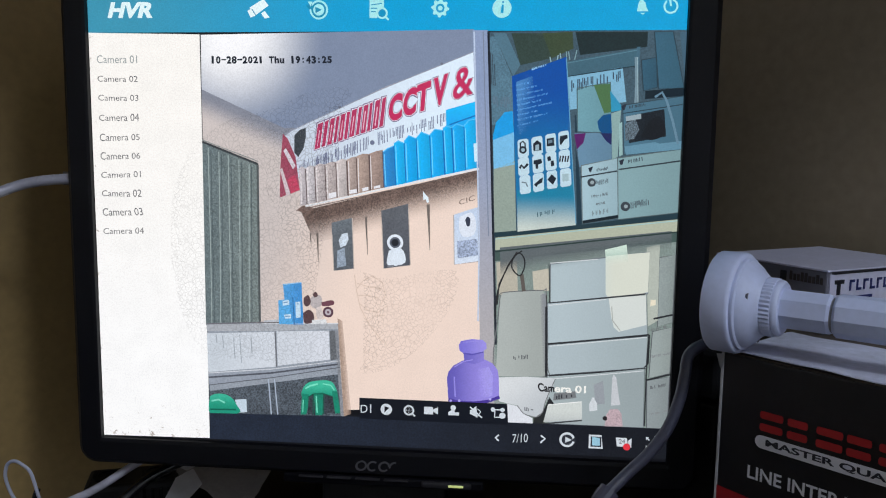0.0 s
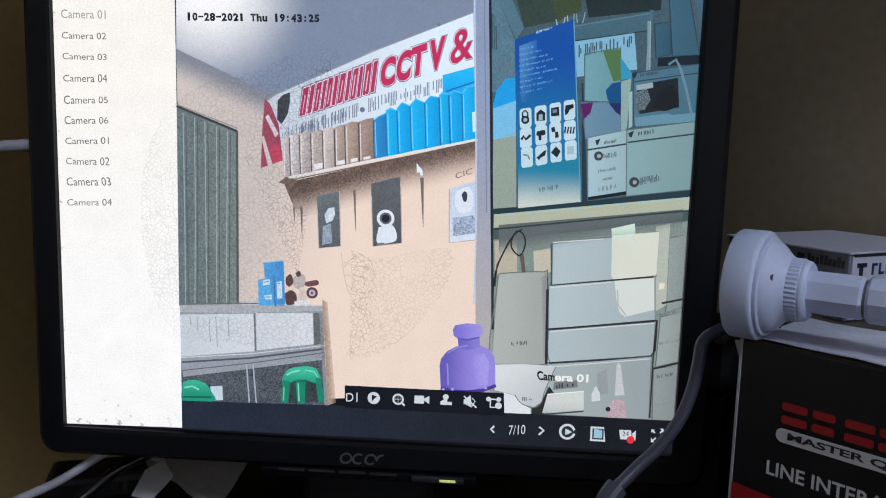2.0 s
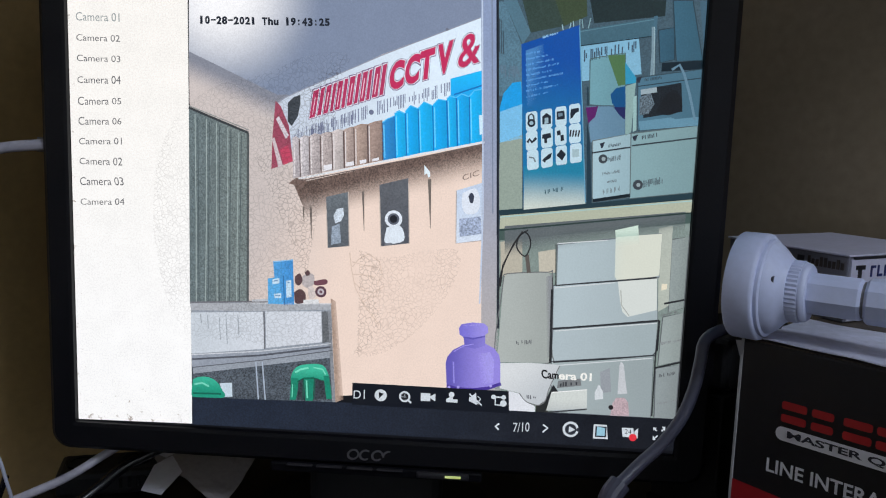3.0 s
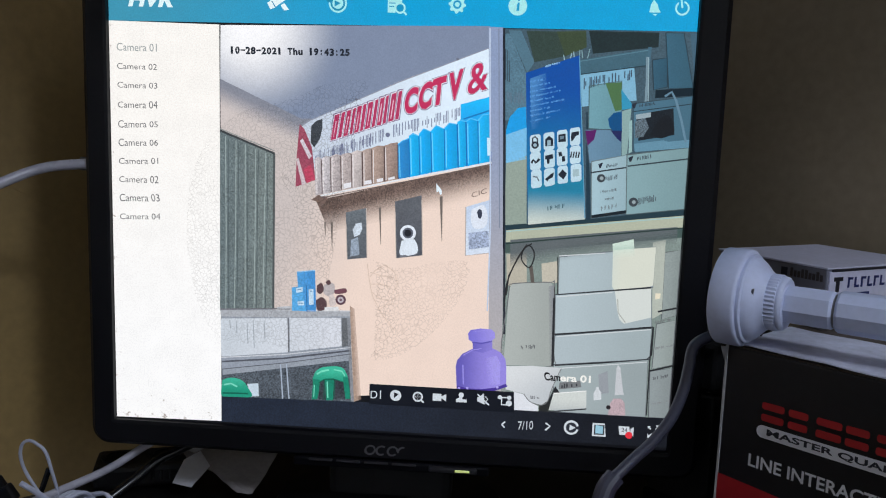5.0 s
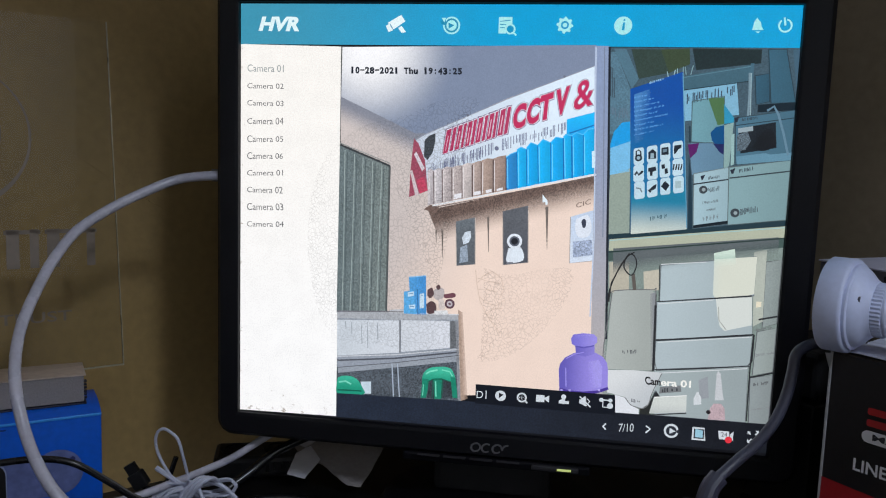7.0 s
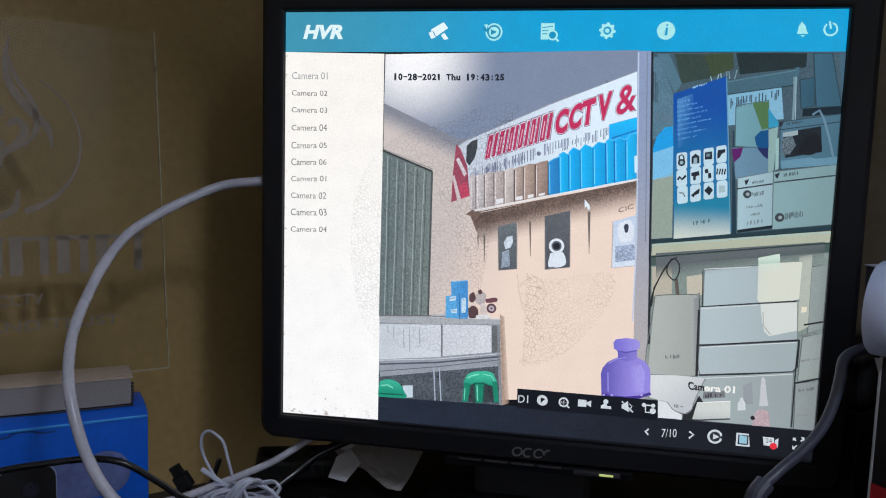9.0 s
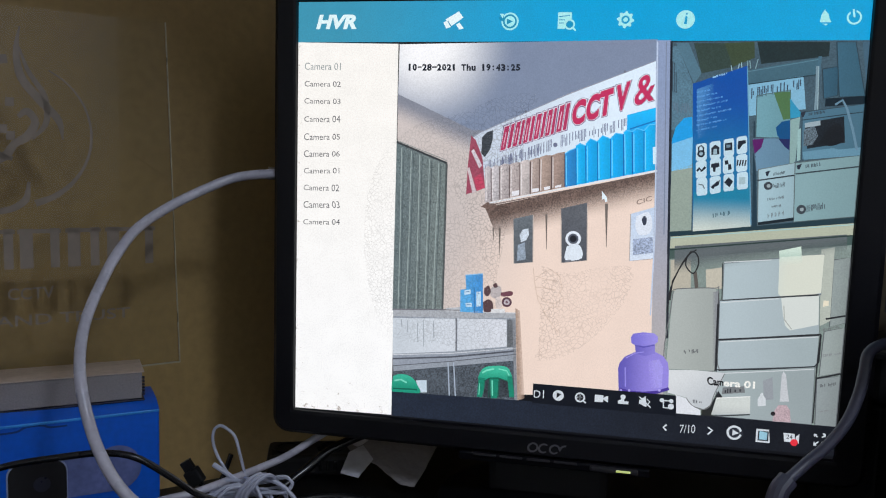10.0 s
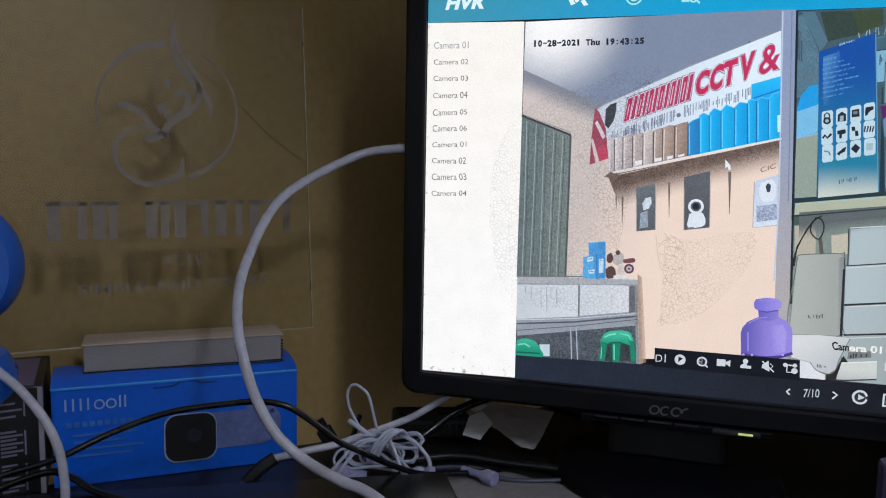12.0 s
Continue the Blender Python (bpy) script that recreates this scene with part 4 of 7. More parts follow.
flat("blue_shelf_box", 5, (26, 184, 253), [(787, 393), (806, 389), (801, 292), (789, 288), (782, 294)], to=(23, 165, 227), grain=0.07, ends=((785, 357), (804, 356)))
stroke("box_edge", 6, (20, 112, 192), [(801, 293), (807, 389)], 3)
stroke("box_light", 6, (112, 208, 255), [(785, 299), (791, 388)], 2)
stroke("box_light", 6, (96, 200, 252), [(782, 295), (789, 290), (801, 293)], 2)
flat("blue_shelf_box", 5, (22, 176, 250), [(806, 389), (832, 383), (827, 289), (811, 284), (801, 292)], to=(19, 158, 225), grain=0.07, ends=((804, 356), (830, 355)))
stroke("box_edge", 6, (20, 112, 192), [(827, 290), (832, 383)], 2)
stroke("box_light", 6, (112, 208, 255), [(805, 297), (810, 383)], 2)
stroke("box_light", 6, (96, 200, 252), [(801, 293), (811, 285), (827, 290)], 2)
flat("blue_shelf_box", 5, (26, 184, 253), [(832, 383), (858, 377), (852, 274), (837, 276), (827, 289)], to=(23, 165, 227), grain=0.07, ends=((830, 355), (857, 354)))
stroke("box_edge", 6, (20, 112, 192), [(852, 275), (859, 377)], 2)
stroke("box_light", 6, (112, 208, 255), [(830, 294), (835, 377)], 2)
stroke("box_light", 6, (96, 200, 252), [(827, 290), (837, 277), (852, 275)], 2)
flat("box_label", 7, (206, 236, 252), [(848, 326), (855, 325), (857, 363), (851, 365)])
stroke("shelf_line", 6, (226, 228, 234), [(482, 467), (662, 424), (861, 379)], 4)
stroke("shelf_line", 6, (104, 92, 90), [(482, 472), (662, 430), (861, 384)], 2)
flat("shelf_end", 6, (118, 98, 92), [(461, 477), (477, 465), (499, 469), (492, 484)])
flat("shelf_shade", 2.9, (112, 94, 88), [(472, 478), (662, 430), (862, 381), (867, 460), (665, 509), (502, 547)], fade=True, grain=0.5, ends=((669, 443), (688, 508)))
flat("mouse_arrow", 8, (226, 240, 250), [(741, 429), (753, 443), (749, 444), (754, 452), (750, 454), (747, 446), (742, 449)])
flat("poster", 4, (106, 114, 122), [(540, 502), (586, 490), (590, 602), (545, 608)], grain=0.25, to=(92, 98, 106), axis='v', span=(480, 600))
stroke("poster_edge", 4.5, (190, 178, 172), [(541, 529), (545, 608), (590, 602), (586, 490)], 2)
flat("poster_figure", 5, (208, 220, 234), [(556, 540), (563, 526), (576, 523), (578, 538), (572, 551), (560, 556)], grain=0.2)
flat("poster_figure", 5, (152, 166, 184), [(553, 563), (569, 556), (573, 596), (552, 601)], grain=0.3)
flat("poster", 4, (96, 100, 108), [(650, 473), (709, 457), (715, 591), (656, 600)], grain=0.2, to=(84, 88, 98), axis='v', span=(470, 600))
stroke("poster_edge", 4.5, (196, 182, 174), [(651, 496), (656, 600), (715, 591), (710, 467)], 2)
dot("poster_lens_ring", 5, (226, 234, 246), 681, 542, 18)
dot("poster_lens", 6, (92, 98, 112), 681, 542, 12)
dot("poster_lens", 6.5, (36, 38, 46), 681, 542, 8)
flat("poster_lens_foot", 5.2, (222, 232, 244), [(667, 560), (696, 556), (703, 586), (665, 592)], soft=True)
stroke("poster_mark", 6, (120, 124, 134), [(664, 595), (679, 593)], 4)
flat("poster", 4, (196, 212, 236), [(807, 479), (863, 460), (869, 578), (811, 587)], grain=0.1, to=(214, 226, 244), axis='v', span=(480, 590))
stroke("poster_edge", 4.5, (176, 166, 164), [(808, 479), (811, 587), (869, 578)], 2)
flat("poster_figure", 5, (222, 230, 244), [(821, 483), (847, 473), (857, 497), (852, 521), (829, 525), (820, 506)], soft=True)
flat("poster_figure", 5.4, (58, 64, 82), [(833, 489), (838, 482), (844, 487), (843, 501), (837, 502)], soft=True)
flat("poster_figure", 5, (164, 178, 206), [(816, 536), (860, 529), (863, 565), (818, 573)], grain=0.4)
words("poster_word", 5, (116, 100, 94), "CIC", [(820, 458), (853, 446), (852, 435), (819, 447)])
flat("hanging_strip", 5, (112, 104, 100), [(506, 525), (511, 525), (511, 590), (510, 590)])
flat("hanging_strip", 5, (112, 104, 100), [(614, 488), (619, 487), (621, 570), (620, 570)])
flat("hanging_strip", 5, (112, 104, 100), [(749, 458), (756, 457), (758, 558), (757, 558)])
flat("hanging_strip", 5, (112, 104, 100), [(491, 526), (495, 525), (495, 555), (494, 555)])
flat("counter_body", 3.5, (150, 158, 170), [(254, 736), (555, 725), (559, 841), (257, 893)], grain=0.15)
flat("counter_top", 4, (172, 176, 184), [(252, 739), (399, 731), (552, 725), (555, 738), (400, 749), (253, 754)], grain=0.12)
stroke("counter_line", 5, (112, 112, 120), [(252, 737), (385, 729)], 3)
stroke("counter_line", 5, (216, 218, 224), [(385, 732), (555, 726)], 2)
flat("counter_panel", 4.2, (200, 208, 218), [(253, 759), (409, 750), (412, 830), (254, 849)], grain=0.09, to=(210, 216, 226), axis='x', span=(255, 412))
flat("counter_panel", 4.2, (206, 212, 222), [(414, 749), (533, 743), (536, 809), (416, 828)], grain=0.08, to=(214, 218, 228), axis='x', span=(415, 534))
stroke("counter_line", 5, (110, 112, 120), [(411, 749), (413, 830)], 3)
stroke("counter_scuff", 4.6, (160, 168, 178), [(274, 761), (276, 781)], 2)
stroke("counter_scuff", 4.6, (160, 168, 178), [(289, 763), (291, 792)], 2)
stroke("counter_scuff", 4.6, (160, 168, 178), [(315, 767), (317, 815)], 2)
stroke("counter_scuff", 4.6, (160, 168, 178), [(329, 759), (332, 824)], 2)
stroke("counter_scuff", 4.6, (160, 168, 178), [(355, 760), (357, 803)], 2)
flat("counter_slot", 4.2, (104, 108, 114), [(535, 743), (548, 742), (551, 808), (537, 811)], grain=0.3)
flat("counter_band", 4.4, (150, 158, 172), [(254, 850), (402, 836), (558, 809), (558, 825), (402, 856), (255, 880)], grain=0.12)
stroke("counter_line", 5, (84, 88, 98), [(255, 861), (402, 845), (558, 818)], 4)
stroke("counter_line", 5, (206, 210, 218), [(254, 851), (402, 836), (558, 811)], 2)
stroke("counter_line", 5.1, (92, 96, 104), [(255, 879), (402, 856), (558, 826)], 2)
flat("counter_under", 3, (84, 92, 102), [(255, 879), (402, 856), (558, 825), (568, 942), (256, 951)], grain=0.6)
stroke("counter_post", 5, (168, 180, 198), [(394, 859), (400, 945)], 3)
stroke("counter_post", 5, (168, 180, 198), [(408, 858), (415, 944)], 3)
flat("counter_post", 5, (136, 140, 148), [(547, 742), (554, 741), (567, 939), (560, 940)], grain=0.2)
flat("counter_side", 4.8, (170, 146, 132), [(553, 714), (564, 720), (584, 932), (567, 939)], fade=True, grain=0.18, ends=((557, 786), (582, 784)))
flat("counter_tray", 5, (190, 194, 202), [(385, 725), (420, 721), (419, 731), (386, 733)])
stroke("counter_line", 6, (96, 92, 94), [(385, 730), (420, 728)], 2)
flat("blue_carton", 5, (84, 160, 222), [(430, 641), (472, 635), (476, 731), (438, 732)], grain=0.12, to=(70, 146, 214), axis='x', span=(430, 475))
stroke("box_light", 6, (150, 200, 238), [(432, 642), (472, 636)], 2)
stroke("box_gap", 6, (50, 110, 164), [(452, 670), (455, 733)], 2)
flat("blue_carton", 5.5, (92, 172, 230), [(419, 678), (441, 674), (452, 731), (420, 732)], grain=0.1)
flat("carton_label", 6.5, (196, 222, 242), [(429, 679), (444, 676), (444, 687), (429, 690)])
stroke("label_line", 7, (104, 150, 196), [(431, 683), (441, 681)], 2)
flat("carton_label", 6.5, (196, 222, 242), [(432, 710), (448, 708), (448, 718), (434, 719)])
stroke("label_line", 7, (104, 150, 196), [(435, 714), (445, 713)], 2)
flat("carton_label", 6.5, (196, 222, 242), [(458, 681), (469, 679), (470, 715), (459, 717)])
stroke("label_line", 7, (104, 150, 196), [(461, 685), (466, 684)], 2)
flat("counter_toy", 5, (186, 178, 180), [(492, 671), (503, 663), (516, 666), (518, 683), (507, 694), (493, 688)], soft=True, grain=0.15)
flat("counter_toy", 6, (92, 70, 74), [(477, 671), (487, 664), (493, 679), (485, 690), (477, 684)], soft=True, grain=0.2)
flat("counter_toy", 6, (92, 70, 74), [(497, 662), (504, 656), (509, 664), (502, 669)], soft=True, grain=0.2)
flat("counter_toy", 6, (92, 70, 74), [(475, 705), (488, 697), (499, 706), (498, 724), (479, 728)], soft=True, grain=0.2)
flat("counter_toy", 5.5, (212, 200, 198), [(504, 693), (515, 690), (521, 712), (508, 717)], soft=True)
flat("counter_toy", 6, (112, 72, 84), [(517, 679), (542, 674), (544, 684), (520, 688)], soft=True)
dot("counter_toy", 6.5, (92, 66, 78), 532, 701, 12)
dot("counter_toy", 7, (190, 182, 190), 532, 701, 7)
dot("counter_toy", 7.4, (110, 84, 96), 532, 701, 3)
flat("counter_toy", 7, (222, 224, 228), [(495, 720), (527, 717), (529, 726), (496, 730)])
flat("white_carton", 4, (196, 212, 226), [(315, 911), (342, 908), (343, 939), (324, 941)], grain=0.1)
flat("green_stool", 5, (34, 150, 124), [(257, 905), (271, 899), (292, 899), (309, 908), (319, 923), (324, 942), (258, 947)], soft=True, to=(60, 180, 152), axis='v', span=(930, 900), grain=0.1)
stroke("stool_sheen", 6, (124, 216, 194), [(260, 916), (277, 912), (292, 919)], 4)
stroke("stool_shade", 6, (20, 100, 84), [(257, 936), (318, 934)], 4)
flat("counter_under", 4.6, (60, 66, 74), [(484, 892), (545, 887), (548, 932), (485, 938)], grain=0.5)
flat("green_stool", 5, (34, 150, 124), [(470, 888), (475, 875), (484, 865), (498, 860), (523, 857), (539, 860), (547, 870), (552, 887), (540, 892), (524, 888), (499, 890), (484, 898), (471, 896)], soft=True, to=(64, 186, 156), axis='v', span=(900, 862), grain=0.1)
flat("stool_leg", 5.2, (28, 132, 108), [(471, 890), (487, 891), (485, 918), (481, 938), (468, 939)], grain=0.15)
flat("stool_leg", 5.2, (28, 132, 108), [(498, 887), (520, 885), (518, 938), (502, 939)], grain=0.15)
flat("stool_leg", 5.2, (28, 132, 108), [(540, 882), (552, 881), (557, 912), (559, 932), (547, 933)], grain=0.15)
stroke("stool_sheen", 6, (120, 220, 192), [(479, 878), (490, 871), (508, 866)], 4)
stroke("stool_sheen", 6, (120, 220, 192), [(519, 865), (538, 868), (545, 879)], 3)
stroke("stool_sheen", 6, (120, 220, 192), [(504, 894), (506, 933)], 3)
stroke("stool_sheen", 6, (120, 220, 192), [(474, 904), (473, 933)], 2)
stroke("stool_shade", 6.2, (18, 92, 76), [(497, 891), (497, 937)], 2)
stroke("stool_shade", 6.2, (18, 92, 76), [(522, 889), (520, 935)], 2)
stroke("stool_shade", 6.2, (18, 92, 76), [(484, 898), (496, 890), (522, 888), (540, 893)], 2)
flat("picture_post", 6, (140, 156, 190), [(842, 91), (874, 91), (907, 815), (917, 896), (875, 900), (856, 367)], to=(176, 172, 176), axis='v', span=(200, 800), grain=0.08)
stroke("post_light", 7, (190, 204, 228), [(845, 94), (864, 523), (865, 710)], 3)
stroke("post_edge", 7, (40, 44, 54), [(875, 93), (890, 418), (905, 761)], 5)
stroke("post_edge", 7.2, (120, 132, 154), [(864, 94), (884, 522)], 2)
flat("poster_card", 10, (190, 216, 230), [(941, 321), (944, 317), (960, 314), (964, 317), (966, 348), (963, 352), (946, 355), (943, 351)], soft=False)
flat("poster_card", 10, (190, 216, 230), [(970, 315), (974, 311), (990, 308), (993, 311), (995, 342), (992, 346), (976, 349), (972, 345)], soft=False)
flat("poster_card", 10, (190, 216, 230), [(999, 309), (1002, 305), (1018, 302), (1021, 306), (1023, 336), (1021, 340), (1004, 343), (1001, 339)], soft=False)
flat("poster_card", 10, (190, 216, 230), [(1026, 303), (1029, 299), (1045, 296), (1048, 300), (1050, 330), (1047, 334), (1031, 337), (1028, 333)], soft=False)
flat("poster_card", 10, (190, 216, 230), [(943, 359), (947, 355), (963, 352), (966, 356), (968, 386), (965, 390), (948, 393), (945, 390)], soft=False)
flat("poster_card", 10, (190, 216, 230), [(973, 353), (976, 349), (992, 346), (996, 349), (998, 380), (995, 384), (978, 387), (975, 383)], soft=False)
flat("poster_card", 10, (190, 216, 230), [(1000, 347), (1003, 343), (1019, 340), (1023, 343), (1025, 374), (1022, 378), (1005, 381), (1002, 377)], soft=False)
flat("poster_card", 10, (190, 216, 230), [(1028, 342), (1032, 338), (1047, 335), (1051, 339), (1053, 369), (1050, 373), (1033, 376), (1030, 372)], soft=False)
flat("poster_card", 10, (190, 216, 230), [(947, 397), (950, 393), (966, 390), (970, 394), (972, 425), (969, 429), (952, 432), (949, 428)], soft=False)
flat("poster_card", 10, (190, 216, 230), [(975, 392), (979, 388), (995, 385), (998, 389), (1000, 420), (997, 423), (981, 427), (977, 423)], soft=False)
flat("poster_card", 10, (190, 216, 230), [(1004, 386), (1007, 382), (1023, 379), (1026, 383), (1028, 413), (1026, 417), (1009, 420), (1006, 417)], soft=False)
flat("poster_card", 10, (190, 216, 230), [(1032, 381), (1035, 377), (1051, 374), (1055, 378), (1057, 408), (1054, 412), (1037, 415), (1034, 412)], soft=False)
dot("card_figure", 11, (30, 38, 50), 953, 338, 8)
dot("card_figure", 11.5, (150, 176, 190), 953, 338, 4)
stroke("card_figure", 11, (30, 38, 50), [(948, 335), (947, 324), (952, 320), (957, 324), (958, 334)], 3)
flat("card_figure", 11, (30, 38, 50), [(975, 340), (974, 325), (982, 317), (991, 323), (992, 338)])
flat("card_figure", 11.5, (150, 176, 190), [(979, 339), (979, 327), (986, 326), (987, 337)])
flat("card_figure", 11, (30, 38, 50), [(1003, 330), (1002, 314), (1017, 311), (1019, 328)])
flat("card_figure", 11.5, (110, 134, 150), [(1006, 324), (1005, 317), (1014, 316), (1014, 322)])
flat("card_figure", 11, (30, 38, 50), [(1029, 317), (1030, 308), (1045, 305), (1046, 312), (1035, 318), (1034, 325), (1030, 327)])
stroke("card_figure", 11, (30, 38, 50), [(947, 377), (951, 370), (956, 376), (961, 371), (964, 367)], 5)
flat("card_figure", 11, (30, 38, 50), [(976, 360), (992, 356), (994, 365), (986, 368), (986, 377), (981, 377), (980, 368), (976, 368)])
flat("card_figure", 11, (30, 38, 50), [(1004, 352), (1011, 350), (1013, 359), (1006, 361)])
flat("card_figure", 11, (30, 38, 50), [(1012, 360), (1018, 359), (1020, 370), (1013, 372)])
stroke("card_figure", 11, (30, 38, 50), [(1031, 362), (1032, 349)], 3)
stroke("card_figure", 11, (30, 38, 50), [(1036, 362), (1038, 349)], 3)
stroke("card_figure", 11, (30, 38, 50), [(1042, 362), (1043, 349)], 3)
stroke("card_figure", 11, (30, 38, 50), [(1047, 362), (1049, 349)], 3)
stroke("card_figure", 11, (104, 120, 132), [(952, 406), (961, 407), (965, 415)], 3)
flat("card_figure", 11, (30, 38, 50), [(978, 411), (990, 399), (997, 395), (995, 406), (986, 411), (984, 416)])
flat("card_figure", 11, (30, 38, 50), [(1006, 400), (1015, 388), (1025, 397), (1018, 410)])
flat("card_figure", 11, (160, 186, 196), [(1038, 403), (1037, 387), (1050, 386), (1051, 401)])
print_row("poster_line", 9, (92, 152, 212), [(935, 206), (963, 200), (963, 196), (935, 202)], [5], 20, 0.8)
print_row("poster_line", 9, (92, 152, 212), [(936, 216), (979, 206), (978, 203), (936, 212)], [7, 3], 21, 0.8)
print_row("poster_line", 9, (92, 152, 212), [(936, 227), (991, 214), (991, 210), (936, 223)], [4, 8], 22, 0.8)
print_row("poster_line", 9, (92, 152, 212), [(937, 237), (1002, 222), (1002, 218), (937, 233)], [9, 5], 23, 0.8)
print_row("poster_line", 9, (92, 152, 212), [(938, 247), (988, 236), (988, 232), (937, 243)], [6, 4], 24, 0.8)
print_row("poster_line", 9, (92, 152, 212), [(938, 257), (1013, 240), (1013, 236), (938, 254)], [8, 6], 25, 0.8)
print_row("poster_line", 9, (92, 152, 212), [(939, 268), (984, 257), (984, 253), (939, 264)], [5, 3], 26, 0.8)
print_row("poster_line", 9, (92, 152, 212), [(940, 278), (1004, 263), (1004, 259), (939, 274)], [7, 7], 27, 0.8)
print_row("poster_line", 9, (92, 152, 212), [(940, 289), (983, 278), (983, 275), (940, 285)], [6, 2], 28, 0.8)
print_row("poster_line", 9, (150, 200, 236), [(967, 173), (999, 163), (999, 159), (966, 168)], [7], 40, 0.8)
print_row("poster_mark", 10, (46, 84, 98), [(987, 479), (1024, 471), (1024, 462), (986, 470)], [2, 2, 1], 41, 0.6)
print_row("mirrored_bar", 7, (54, 72, 92), [(1050, 216), (1155, 192), (1154, 172), (1049, 193)], [1, 5, 4, 3], 80, 0.7)
print_row("mirrored_bar", 6.5, (96, 118, 138), [(888, 249), (927, 250), (925, 228), (886, 226)], [5], 81, 0.6)
print_row("mirrored_bar", 6.5, (58, 74, 88), [(882, 201), (898, 208), (894, 145), (879, 136)], [2], 82, 0.5)
stroke("glass_streak", 7.5, (120, 146, 160), [(1180, 145), (1183, 194), (1183, 241)], 5)
stroke("glass_streak", 7.5, (150, 176, 186), [(1183, 145), (1188, 238)], 2)
flat("blue_poster_sheen", 8.6, (70, 128, 188), [(935, 197), (969, 184), (980, 294), (944, 305)], fade=True, ends=((937, 237), (975, 244)))
print_row("carton_print", 9.6, (52, 62, 74), [(1170, 250), (1204, 244), (1204, 238), (1170, 244)], [6], 50, 0.62)
print_row("carton_print", 9.6, (52, 60, 72), [(1108, 381), (1135, 376), (1134, 370), (1108, 374)], [6], 51, 0.62)
print_row("carton_print", 9.6, (52, 60, 72), [(1173, 363), (1206, 356), (1205, 348), (1172, 356)], [6], 52, 0.62)
print_row("carton_print", 9.6, (66, 74, 84), [(1109, 410), (1135, 404), (1135, 394), (1108, 400)], [9], 53, 0.62)
print_row("carton_print", 9.6, (66, 74, 84), [(1182, 458), (1222, 448), (1221, 434), (1181, 444)], [9], 54, 0.62)
print_row("carton_print", 9.6, (90, 98, 106), [(1100, 437), (1134, 430), (1133, 424), (1099, 431)], [5, 5], 55, 0.62)
print_row("carton_print", 9.6, (90, 98, 106), [(1110, 453), (1129, 448), (1129, 443), (1109, 448)], [4], 56, 0.62)
print_row("carton_print", 9.6, (104, 112, 118), [(1103, 475), (1136, 467), (1136, 457), (1102, 465)], [1, 1, 1, 1, 1], 57, 0.62)
print_row("carton_print", 9.6, (86, 88, 94), [(944, 794), (979, 789), (979, 780), (943, 785)], [1, 4], 58, 0.62)
print_row("carton_print", 9.6, (110, 112, 116), [(1236, 719), (1271, 710), (1270, 705), (1236, 714)], [7], 59, 0.62)
print_row("carton_print", 9.6, (126, 128, 132), [(1240, 778), (1281, 768), (1281, 763), (1240, 772)], [5, 4], 60, 0.62)
print_row("carton_print", 9.6, (84, 86, 92), [(1240, 847), (1275, 839), (1274, 832), (1239, 840)], [3, 4], 61, 0.62)
print_row("carton_print", 9.6, (130, 132, 136), [(1241, 905), (1280, 895), (1280, 891), (1241, 901)], [6, 3], 62, 0.62)
dot("carton_mark", 9.6, (58, 66, 74), 1099, 404, 9)
dot("carton_mark", 9.8, (150, 166, 172), 1100, 404, 4)
dot("carton_mark", 9.6, (58, 66, 74), 1171, 453, 10)
dot("carton_mark", 9.8, (150, 166, 172), 1172, 453, 4)
flat("carton_mark", 9.6, (40, 46, 60), [(1091, 374), (1101, 370), (1099, 375), (1097, 382), (1094, 383), (1096, 375)])
flat("carton_mark", 9.6, (40, 46, 60), [(1154, 358), (1165, 353), (1163, 359), (1161, 366), (1157, 366), (1159, 359)])
flat("carton_mark", 9.6, (40, 46, 60), [(1154, 244), (1165, 240), (1163, 245), (1161, 253), (1157, 253), (1159, 245)])
flat("carton_photo", 9.5, (26, 34, 42), [(1164, 266), (1242, 250), (1248, 306), (1173, 321)], grain=0.6)
flat("carton_photo", 10, (96, 112, 124), [(1163, 281), (1184, 271), (1193, 293), (1182, 313), (1165, 316)], grain=0.7)
flat("carton_photo", 10.2, (20, 24, 30), [(1196, 307), (1211, 280), (1229, 264), (1242, 279), (1246, 301), (1220, 314)], grain=0.4, soft=True)
flat("carton_photo", 10.3, (150, 168, 178), [(1164, 266), (1195, 260), (1196, 270), (1165, 276)])
stroke("carton_gap", 9.9, (44, 46, 50), [(1012, 673), (1014, 753), (1016, 828)], 5)
stroke("carton_gap", 9.9, (44, 46, 50), [(1233, 727), (1233, 790), (1224, 801), (1122, 815), (1022, 826)], 3)
stroke("carton_gap", 9.9, (44, 46, 50), [(1019, 665), (1221, 640)], 2)
stroke("carton_gap", 9.9, (44, 46, 50), [(1017, 755), (1105, 744), (1232, 727)], 3)
stroke("carton_gap", 9.9, (44, 46, 50), [(1232, 727), (1230, 804), (1231, 930)], 3)
stroke("carton_gap", 9.9, (44, 46, 50), [(1231, 827), (1285, 813)], 4)
stroke("carton_gap", 9.9, (44, 46, 50), [(1240, 692), (1283, 682)], 4)
stroke("carton_gap", 9.9, (44, 46, 50), [(1015, 581), (1019, 665)], 2)
stroke("carton_light", 9.9, (206, 212, 216), [(1018, 578), (1118, 567)], 2)
stroke("carton_light", 9.9, (206, 212, 216), [(1017, 670), (1139, 653)], 2)
stroke("carton_light", 9.9, (206, 212, 216), [(1022, 760), (1228, 733)], 2)
stroke("carton_light", 9.9, (206, 212, 216), [(1028, 833), (1224, 807)], 2)
